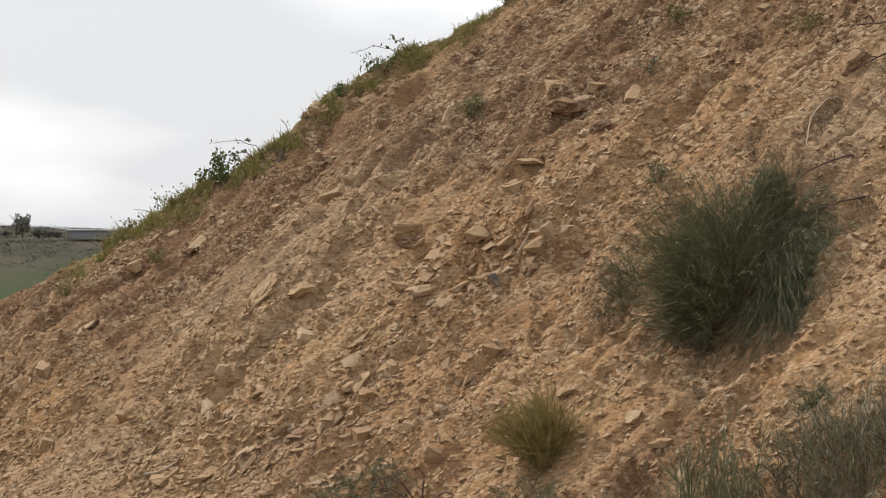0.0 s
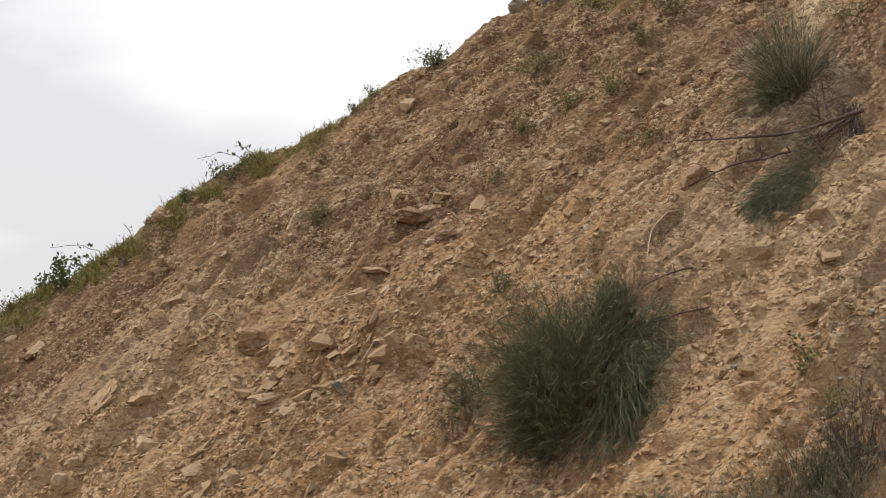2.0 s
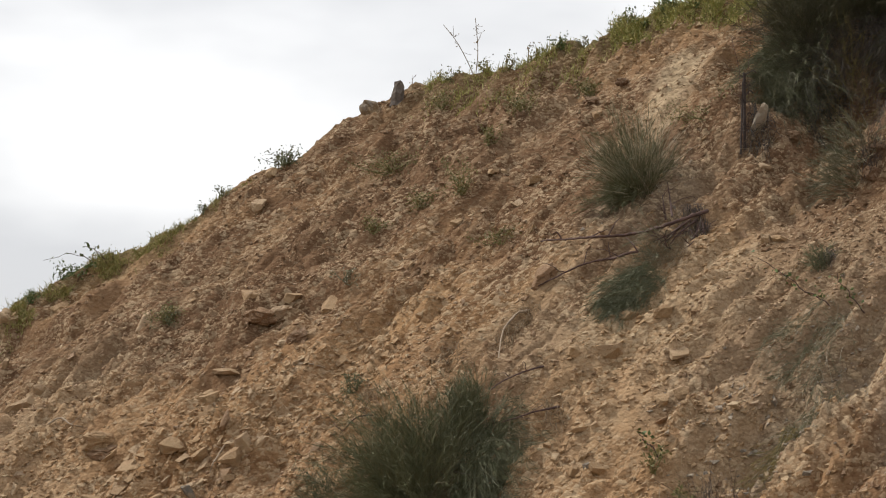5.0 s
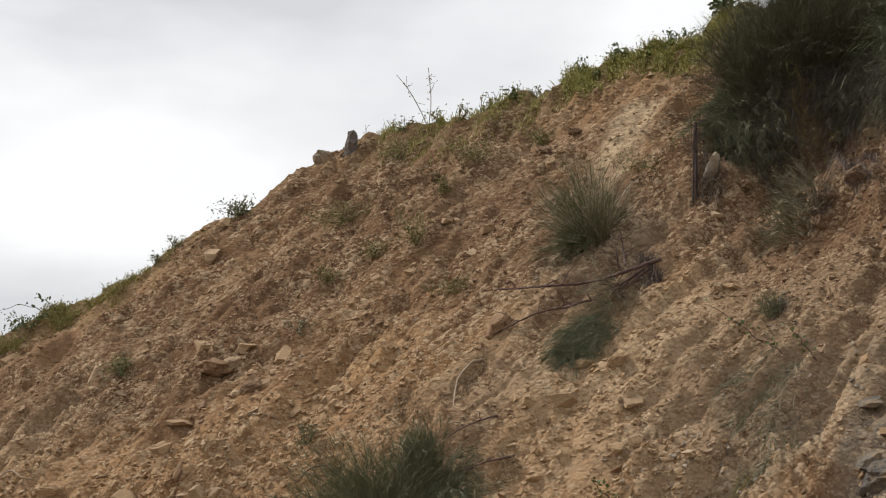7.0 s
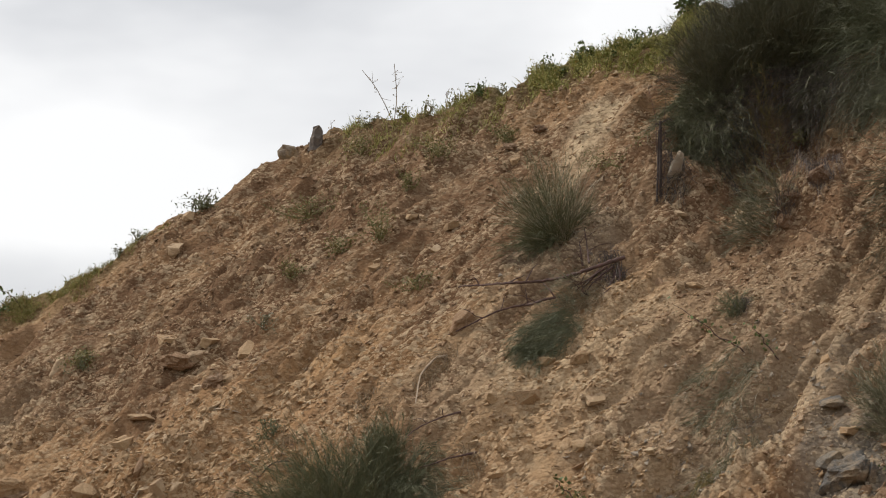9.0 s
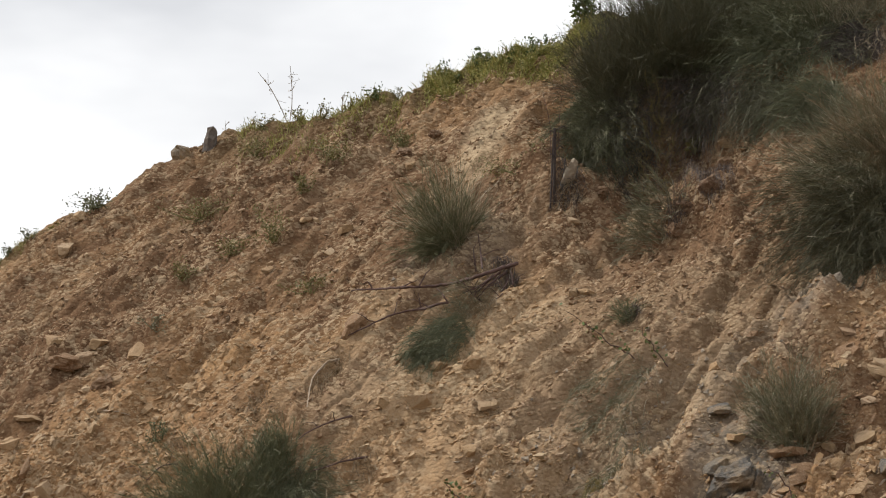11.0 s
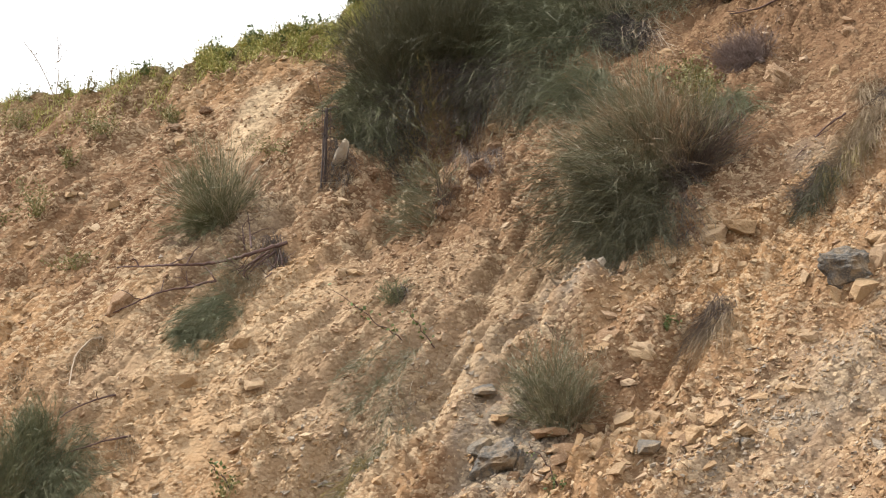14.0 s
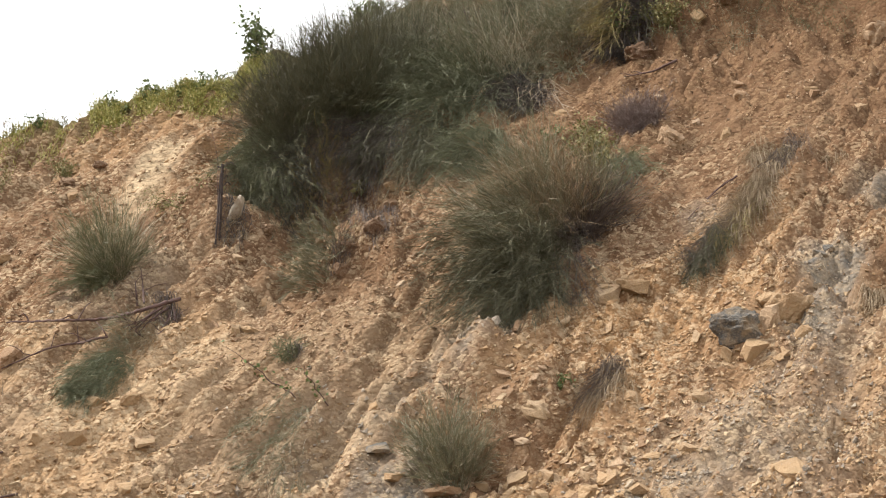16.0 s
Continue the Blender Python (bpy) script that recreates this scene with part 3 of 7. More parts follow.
def part(name, me, parent, label="", kind=""):
    ob = new(name, me)
    ob.parent = parent
    tagged(ob, kind=kind)
    if label:
        tagged(ob, label)
    return ob


def thing(name, x, y, label, category, group="", kind="", z=None):
    """An Empty at the foot of a thing."""
    ob = new(name)
    ob.location = (x, y, float(ground(x, y)) if z is None else z)
    return tagged(ob, label, category, group, kind)


def hull(points):
    """Convex corner-and-triangle arrays of a cloud of points."""
    bm = bmesh.new()
    for p in points:
        bm.verts.new(p)
    out = bmesh.ops.convex_hull(bm, input=bm.verts)
    bmesh.ops.delete(bm, geom=[v for v in bm.verts if not v.link_faces], context="VERTS")
    bmesh.ops.triangulate(bm, faces=bm.faces)
    bmesh.ops.recalc_face_normals(bm, faces=bm.faces)
    bm.verts.index_update()
    v = np.array([q.co[:] for q in bm.verts])
    t = np.array([[q.index for q in f.verts] for f in bm.faces])
    bm.free()
    return v, t


def lump(w, d, h, seed, rough=1.0, square=0.75, fine=4):
    """A rough mass of rock or earth with hollows and cracks."""
    bm = bmesh.new()
    bmesh.ops.create_icosphere(bm, subdivisions=fine, radius=1.0)
    off = Vector((seed * 1.37, seed * 0.71, seed * 0.29))
    for v in bm.verts:
        q = v.co.copy()
        k = Vector([math.copysign(abs(u) ** square, u) for u in q])
        r = 1 + rough * (0.30 * noise.noise(q * 1.3 + off) + 0.16 * noise.noise(q * 3.1 + off) + 0.09 * noise.noise(q * 7 + off))
        near_, _ = noise.voronoi(q * 2.1 + off)
        r += rough * 0.16 * (min(near_[1] - near_[0], 0.45) - 0.3)
        v.co = Vector((k.x * w * 0.46, k.y * d * 0.46, k.z * h * 0.46)) * r
    bm.verts.index_update()
    v = np.array([q.co[:] for q in bm.verts])
    f = np.array([[q.index for q in g.verts] for g in bm.faces])
    bm.free()
    return v, f


def chip(w, d, h, seed, fine=3, cuts=7):
    """An angular broken stone: a block split along flat planes, with chipped edges and uneven faces."""
    rng = np.random.RandomState(seed)
    bm = bmesh.new()
    bmesh.ops.create_cube(bm, size=2.0)
    for k in range(cuts):
        n = Vector(rng.normal(0, 1, 3) * [1.0, 1.0, 0.65]).normalized()
        far = rng.uniform(0.72, 1.02)
        geom = list(bm.verts) + list(bm.edges) + list(bm.faces)
        out = bmesh.ops.bisect_plane(bm, geom=geom, plane_co=n * far, plane_no=n, clear_outer=True)
        edges = [e for e in out["geom_cut"] if isinstance(e, bmesh.types.BMEdge)]
        if edges:
            bmesh.ops.edgeloop_fill(bm, edges=edges)
    bmesh.ops.remove_doubles(bm, verts=bm.verts, dist=0.02)
    bmesh.ops.bevel(bm, geom=list(bm.edges), offset=0.05, segments=1, profile=0.5, affect="EDGES", clamp_overlap=True)
    bmesh.ops.triangulate(bm, faces=bm.faces)
    for _ in range(2 if fine > 3 else 1):
        bmesh.ops.subdivide_edges(bm, edges=[e for e in bm.edges if e.calc_length() > 0.55], cuts=1)
        bmesh.ops.triangulate(bm, faces=bm.faces)
    bmesh.ops.recalc_face_normals(bm, faces=bm.faces)
    for q in bm.verts:
        q.co += noise.noise_vector(q.co * 1.6 + Vector((seed * 0.37, 0, 0))) * 0.10 + noise.noise_vector(q.co * 5 + Vector((0, seed * 0.11, 0))) * 0.05
    bm.verts.index_update()
    v = np.array([q.co[:] for q in bm.verts])
    f = np.array([[q.index for q in g.verts] for g in bm.faces])
    bm.free()
    v = v / np.abs(v).max(0) * [0.5 * w, 0.5 * d, 0.5 * h]
    return v, f


def tubes(lines_, radii, sides=3):
    """Tapered tubes along polylines: arrays (n, k, 3) and (n, k)."""
    L, R = np.asarray(lines_, float), np.asarray(radii, float)
    n, k, _ = L.shape
    d = np.gradient(L, axis=1)
    d /= np.linalg.norm(d, axis=2, keepdims=True) + 1e-9
    ref = np.where(np.abs(d[..., 2:3]) > 0.9, np.array([1.0, 0, 0]), np.array([0, 0, 1.0]))
    p = np.cross(d, ref)
    p /= np.linalg.norm(p, axis=2, keepdims=True) + 1e-9
    q = np.cross(d, p)
    a = np.arange(sides) * 2 * pi / sides
    V = L[:, :, None, :] + R[:, :, None, None] * (np.cos(a)[None, None, :, None] * p[:, :, None, :] + np.sin(a)[None, None, :, None] * q[:, :, None, :])
    base = (np.arange(n) * k * sides)[:, None, None] + (np.arange(k - 1) * sides)[None, :, None]
    i = np.arange(sides)[None, None, :]
    j = (np.arange(sides) + 1) % sides
    j = j[None, None, :]
    T = np.concatenate([np.stack([base + i, base + j, base + sides + j], -1).reshape(-1, 3),
                        np.stack([base + i, base + sides + j, base + sides + i], -1).reshape(-1, 3)])
    return V.reshape(-1, 3), T


def needles(p0, p1, width, rng):
    """Thin flat leaves that taper from p0 to p1."""
    d = p1 - p0
    s = np.cross(d, rng.normal(0, 1, d.shape))
    s *= (np.asarray(width) / (np.linalg.norm(s, axis=1) + 1e-9))[:, None]
    V = np.stack([p0 - s, p0 + s, p1], 1).reshape(-1, 3)
    return V, np.arange(len(p0) * 3).reshape(-1, 3)


def joined(*pieces):
    vs, ts, n = [], [], 0
    for v, t in pieces:
        vs.append(v)
        ts.append(t + n)
        n += len(v)
    return np.concatenate(vs), np.concatenate(ts)


def curve_line(p0, p1, sag, k=9, seed=0, kink=0.03):
    """A bent line of k points from p0 to p1 that bows by sag (a vector)."""
    rng = np.random.RandomState(seed)
    t = np.linspace(0, 1, k)[:, None]
    L = np.array(p0) * (1 - t) + np.array(p1) * t + 4 * t * (1 - t) * np.array(sag)
    w = np.cumsum(rng.normal(0, kink / k ** 0.5, (k, 3)), axis=0)
    return L + w * np.linalg.norm(np.array(p1) - np.array(p0)) * np.sin(pi * t)


def on_ground(x, y, up=0.0):
    return np.array([x, y, float(ground(x, y)) + up])


# ---------------------------------------------------------------- stones
STONE_TALK = {"slab": ("flat pale limestone slab lying on the earth slope", "flat stone"),
              "block": ("angular ochre stone block half sunk in loose earth", "stone"),
              "boulder": ("large rough ochre boulder bedded in the slope", "boulder"),
              "clod": ("brown earth clod bound with roots under the bank", "earth clod"),
              "shale": ("dark grey split shale rock breaking out of the earth", "shale rock")}


def stone(kind, x, y, w, h, lean=0.0, mat=None, up=-0.08):
    """One single stone, w wide and h high, leaning by some degrees; sunk a little into the ground."""
    seed = int(abs(x * 971 + y * 317) * 10) % 9973
    rng = np.random.RandomState(seed)
    w, h = w * 0.92, h * 0.92
    rough, square = {"slab": (0.75, 0.5), "block": (0.85, 0.55), "boulder": (1.15, 0.7), "shale": (0.9, 0.5), "clod": (1.6, 0.8)}[kind]
    deep = {"slab": 0.55, "block": 0.4, "boulder": 0.4, "shale": 0.45, "clod": 0.42}[kind]
    if kind in ("boulder", "clod"):
        v, t = lump(w, 2 * deep * w, h, seed, rough, square, 4 if w > 0.3 else 3)
    else:
        v, t = chip(w * 0.95, 2 * deep * w, h, seed, 4 if w > 0.3 else 3)
    # broken aslant
    v[:, 0] += (0.35 * v[:, 2] * rng.choice([-1, 1]) + 0.25 * v[:, 1] * rng.choice([-1, 1])) * (kind != "clod")
    me = mesh_np(kind, v, t, mat or {"shale": SHALE, "clod": CLOD}.get(kind, STONE))
    ob = new({"slab": "flat_stone", "block": "stone", "boulder": "boulder", "shale": "shale_rock", "clod": "earth_clod"}[kind], me)
    m = Matrix.Translation(on_ground(x, y, h * up)) @ Matrix.Rotation(radians(-15), 4, "Z")
    m = m @ Matrix.Rotation(radians(lean), 4, "Y") @ Matrix.Rotation(radians(rng.uniform(5, 38)), 4, "X") @ pose(0, 0, 0, 0, 0, rng.uniform(-35, 35))
    ob.matrix_world = m
    label, cat = STONE_TALK[kind]
    tagged(ob, label, cat, "stones lying on the slope")
    return ob


# upper and middle slope
stone("slab", 0.08, 19.18, 0.26, 0.33, -22)
stone("block", 0.69, 16.98, 0.23, 0.14, -14)
stone("slab", 1.18, 18.14, 0.28, 0.11, 4)
stone("slab", 1.99, 17.58, 0.34, 0.093, 2)
stone("slab", 0.89, 17.31, 0.23, 0.068, 3)
stone("block", 1.32, 16.75, 0.14, 0.11, 20)
stone("block", -1.03, 18.88, 0.14, 0.16, 10)
stone("slab", -1.23, 18.85, 0.15, 0.36, 42)
stone("boulder", -0.37, 17.49, 0.33, 0.23, 10)
stone("block", 0.38, 15.87, 0.20, 0.20, -10)
stone("shale", 0.48, 15.71, 0.11, 0.19, -6)
stone("block", -1.84, 19.03, 0.16, 0.13, 6)
stone("block", -1.45, 20.81, 0.15, 0.14, 0)
stone("slab", -0.90, 20.88, 0.21, 0.12, 24)
stone("slab", -1.47, 20.04, 0.092, 0.26, 48)
stone("boulder", 1.26, 17.90, 0.41, 0.20, 12, BROWN_STONE, 0.0)
stone("boulder", 1.43, 17.86, 0.24, 0.15, -16, BROWN_STONE, 0.0)
stone("block", 1.58, 17.91, 0.21, 0.12, 8)
stone("slab", -0.05, 16.52, 0.28, 0.10, 0)
stone("block", 0.30, 16.42, 0.31, 0.16, -30)
stone("block", 0.87, 15.82, 0.26, 0.18, -18)
stone("block", 1.12, 15.74, 0.12, 0.16, 20)
stone("slab", -0.17, 16.13, 0.33, 0.10, -6)
stone("slab", -0.02, 15.99, 0.34, 0.084, -12)
stone("block", 1.67, 17.01, 0.18, 0.10, -12)
stone("slab", 1.42, 17.20, 0.12, 0.057, 0)
stone("slab", 0.97, 15.81, 0.16, 0.18, -28)
stone("block", 0.57, 16.09, 0.19, 0.095, -40)
stone("slab", -0.40, 16.57, 0.20, 0.087, 18)
# high slope under the crest
stone("slab", 4.12, 17.75, 0.16, 0.11, -18)
stone("slab", 3.90, 17.44, 0.13, 0.083, 20)
stone("slab", 3.75, 18.04, 0.17, 0.067, 0)
stone("block", 4.98, 18.22, 0.15, 0.11, -10)
stone("slab", 4.38, 15.82, 0.10, 0.14, -34)
stone("slab", 3.84, 16.55, 0.079, 0.16, 34)
stone("slab", 3.29, 17.65, 0.11, 0.048, 0)
stone("slab", 5.67, 14.58, 0.13, 0.072, 0)
stone("block", 5.99, 15.79, 0.12, 0.062, 10)
stone("block", 4.21, 18.95, 0.13, 0.078, 0)
stone("slab", 2.90, 17.74, 0.071, 0.19, 42)
stone("block", 3.88, 18.03, 0.10, 0.074, 14)
stone("slab", 1.58, 20.82, 0.15, 0.12, -24)
stone("block", 1.37, 20.39, 0.26, 0.14, -10)
stone("block", -1.45, 20.83, 0.14, 0.12, -20)
stone("boulder", -1.55, 20.87, 0.23, 0.21, 10)
# beside the debris chute
stone("block", 4.01, 14.32, 0.22, 0.15, -6)
stone("block", 3.70, 14.40, 0.18, 0.12, 4)
stone("boulder", 4.48, 14.30, 0.18, 0.14, 0)
stone("slab", 4.23, 14.57, 0.19, 0.080, -8)
stone("slab", 4.45, 13.84, 0.23, 0.043, 2)
stone("boulder", 3.78, 15.80, 0.29, 0.21, -24, BROWN_STONE, 0.02)
stone("block", 4.32, 13.37, 0.16, 0.11, -20)
stone("block", 4.15, 13.38, 0.16, 0.12, -10)
stone("block", 3.55, 13.17, 0.16, 0.13, 30)
stone("block", 3.39, 13.25, 0.12, 0.13, 30)
stone("block", 3.49, 13.33, 0.10, 0.072, 0)
# lower slope
stone("block", -0.30, 14.43, 0.17, 0.22, 8)
stone("block", -0.06, 13.82, 0.17, 0.15, 30)
stone("slab", -4.31, 18.63, 0.23, 0.11, 0)
stone("block", -4.28, 18.97, 0.15, 0.20, 18)
stone("block", -3.42, 19.60, 0.10, 0.078, 0)
stone("slab", -3.94, 19.20, 0.30, 0.058, -28)
stone("boulder", -1.82, 17.62, 0.49, 0.17, -38)
stone("slab", -2.83, 19.90, 0.33, 0.13, -42)
stone("block", -4.02, 17.39, 0.22, 0.16, -12)
stone("boulder", -2.04, 16.99, 0.18, 0.18, -40)
stone("block", -2.14, 16.80, 0.17, 0.21, 12)
stone("slab", -3.60, 20.10, 0.23, 0.13, -14)
stone("slab", -3.19, 20.35, 0.18, 0.074, 8)
stone("block", -1.86, 19.07, 0.14, 0.10, 0)
stone("block", -1.90, 19.58, 0.14, 0.12, -10)
stone("block", 0.41, 14.81, 0.20, 0.15, 14)
stone("block", -0.17, 15.39, 0.13, 0.12, -8)
stone("slab", -0.73, 15.52, 0.22, 0.092, -22)
stone("block", -3.14, 17.01, 0.14, 0.21, 10)
stone("block", -1.78, 17.12, 0.10, 0.090, 0)
stone("slab", 1.94, 13.58, 0.11, 0.063, -10)
stone("slab", 1.44, 13.06, 0.15, 0.052, -40)
stone("block", 1.08, 13.30, 0.062, 0.070, 0)
stone("slab", 2.06, 12.85, 0.12, 0.060, -24)
stone("slab", 1.60, 12.64, 0.16, 0.067, 0)
stone("slab", 1.54, 13.47, 0.12, 0.045, -30)
stone("block", -0.83, 14.77, 0.13, 0.10, 10)
stone("slab", 0.98, 13.90, 0.18, 0.064, -14)
stone("block", -0.70, 14.74, 0.17, 0.11, 0)
stone("slab", -2.54, 15.72, 0.29, 0.084, -10)
stone("block", -3.34, 16.76, 0.19, 0.10, 6)
stone("slab", -1.44, 17.29, 0.26, 0.080, -28)
stone("block", -1.30, 16.59, 0.33, 0.14, 16)
stone("slab", -0.47, 15.41, 0.12, 0.15, -30)
stone("slab", -0.84, 15.61, 0.21, 0.062, -20)
stone("slab", 0.67, 17.02, 0.19, 0.12, -20)
# outcrop and rocks on the steep ochre slope
stone("boulder", 9.73, 13.69, 0.33, 0.25, 20, BROWN_STONE)
stone("block", 10.20, 13.41, 0.14, 0.14, -10)
stone("boulder", 10.62, 13.70, 0.20, 0.15, -8, BROWN_STONE)
stone("block", 11.14, 13.21, 0.14, 0.10, 0, BROWN_STONE)
stone("slab", 9.37, 15.19, 0.17, 0.078, -24)
stone("slab", 8.29, 12.25, 0.26, 0.13, 0)
stone("block", 8.07, 12.39, 0.28, 0.15, -22)
stone("block", 8.10, 12.40, 0.13, 0.069, 0)
stone("slab", 8.05, 11.97, 0.13, 0.062, -8)
stone("slab", 7.54, 12.22, 0.14, 0.057, -24)
stone("boulder", 8.84, 10.91, 0.39, 0.45, 8, None, 0.0)
stone("block", 9.00, 10.84, 0.17, 0.26, -20)
stone("block", 8.78, 10.66, 0.15, 0.20, 14)
stone("boulder", 8.49, 11.06, 0.46, 0.42, -14, SHALE, -0.34)
stone("boulder", 8.72, 10.95, 0.30, 0.36, -10, BROWN_STONE, -0.2)
stone("boulder", 8.79, 11.00, 0.26, 0.19, 20)
stone("block", 8.31, 11.00, 0.12, 0.14, 24)
stone("block", 8.43, 10.88, 0.21, 0.18, -6)
stone("block", 7.89, 10.80, 0.15, 0.088, 0)
stone("block", 7.49, 10.43, 0.13, 0.093, 0)
stone("block", 7.52, 11.18, 0.17, 0.12, 4)
stone("boulder", 6.95, 11.72, 0.30, 0.24, 6, None, -0.25)
stone("slab", 6.77, 11.93, 0.24, 0.13, -38, BROWN_STONE, -0.1)
stone("slab", 5.71, 11.74, 0.16, 0.073, -6)
stone("slab", 5.97, 11.45, 0.22, 0.085, -18, BROWN_STONE)
stone("block", 6.31, 11.42, 0.12, 0.086, -10)
stone("block", 6.77, 11.20, 0.17, 0.15, 10)
stone("boulder", 6.79, 10.68, 0.22, 0.17, 0)
stone("block", 6.97, 10.35, 0.16, 0.17, 30)
stone("block", 6.54, 10.93, 0.13, 0.092, 0)
stone("slab", 6.49, 11.21, 0.19, 0.085, -24)
stone("slab", 6.13, 11.05, 0.12, 0.050, -12)
stone("block", 6.73, 10.34, 0.14, 0.10, 14)
stone("slab", 7.98, 9.86, 0.28, 0.08, -12)
stone("block", 7.58, 10.48, 0.051, 0.10, 4)
stone("boulder", 12.28, 13.46, 0.40, 0.36, 0, BROWN_STONE, -0.1)
stone("block", 11.30, 12.72, 0.16, 0.14, -6)
stone("block", 11.11, 13.25, 0.15, 0.088, 0)
stone("block", 10.77, 13.91, 0.14, 0.11, 10, BROWN_STONE)
stone("slab", 11.04, 14.98, 0.17, 0.076, -40)
stone("slab", 5.66, 14.60, 0.12, 0.072, 0)
stone("slab", 5.55, 14.64, 0.093, 0.093, 10)
stone("slab", 7.74, 15.93, 0.17, 0.12, -10)
# clods of earth under the bank and on ledges
stone("clod", 6.68, 14.67, 0.21, 0.16, 10, None, -0.05)
stone("clod", 6.89, 14.56, 0.25, 0.21, -20, None, -0.12)
stone("clod", 6.59, 15.07, 0.20, 0.14, 0, None, 0.05)
stone("clod", 7.69, 15.83, 0.26, 0.24, 10, None, -0.12)
stone("clod", 6.42, 16.12, 0.20, 0.14, -10, None, 0.05)
stone("clod", 6.59, 14.61, 0.19, 0.16, 14)
stone("clod", 4.25, 18.86, 0.19, 0.13, -20, None, 0.0)
stone("clod", 3.94, 19.58, 0.13, 0.13, -30, None, 0.0)
stone("clod", 4.97, 18.43, 0.20, 0.10, 0, None, 0.0)
stone("clod", 5.35, 18.50, 0.17, 0.12, 10, None, 0.0)
stone("clod", 10.41, 15.22, 0.38, 0.25, 0)
stone("clod", 11.01, 15.31, 0.45, 0.28, 10)
stone("clod", 11.34, 14.81, 0.38, 0.26, -10)
stone("clod", 1.56, 17.03, 0.28, 0.15, -20)
stone("clod", -0.28, 17.40, 0.34, 0.19, -10)
# dark shale
stone("boulder", 5.58, 11.50, 0.39, 0.27, -24, SHALE, 0.05)
stone("shale", 5.51, 11.64, 0.24, 0.13, -30)
stone("shale", 5.71, 11.39, 0.14, 0.19, 34)
stone("shale", 6.44, 10.78, 0.21, 0.11, -10)
stone("shale", 5.70, 12.02, 0.24, 0.044, -18)
stone("shale", 6.93, 10.25, 0.12, 0.081, 10)
stone("shale", 9.51, 11.35, 0.14, 0.10, -30)
stone("shale", 9.33, 11.02, 0.12, 0.07, -20)
stone("shale", 9.18, 10.92, 0.09, 0.08, 25)
stone("shale", 9.62, 11.38, 0.12, 0.08, 10)
stone("shale", 9.80, 11.50, 0.12, 0.08, -30)
stone("shale", 3.97, 12.46, 0.094, 0.12, 40)

# pale rock behind the iron post
stone("boulder", 6.08, 16.16, 0.15, 0.50, -8, PALE_STONE, 0.02)

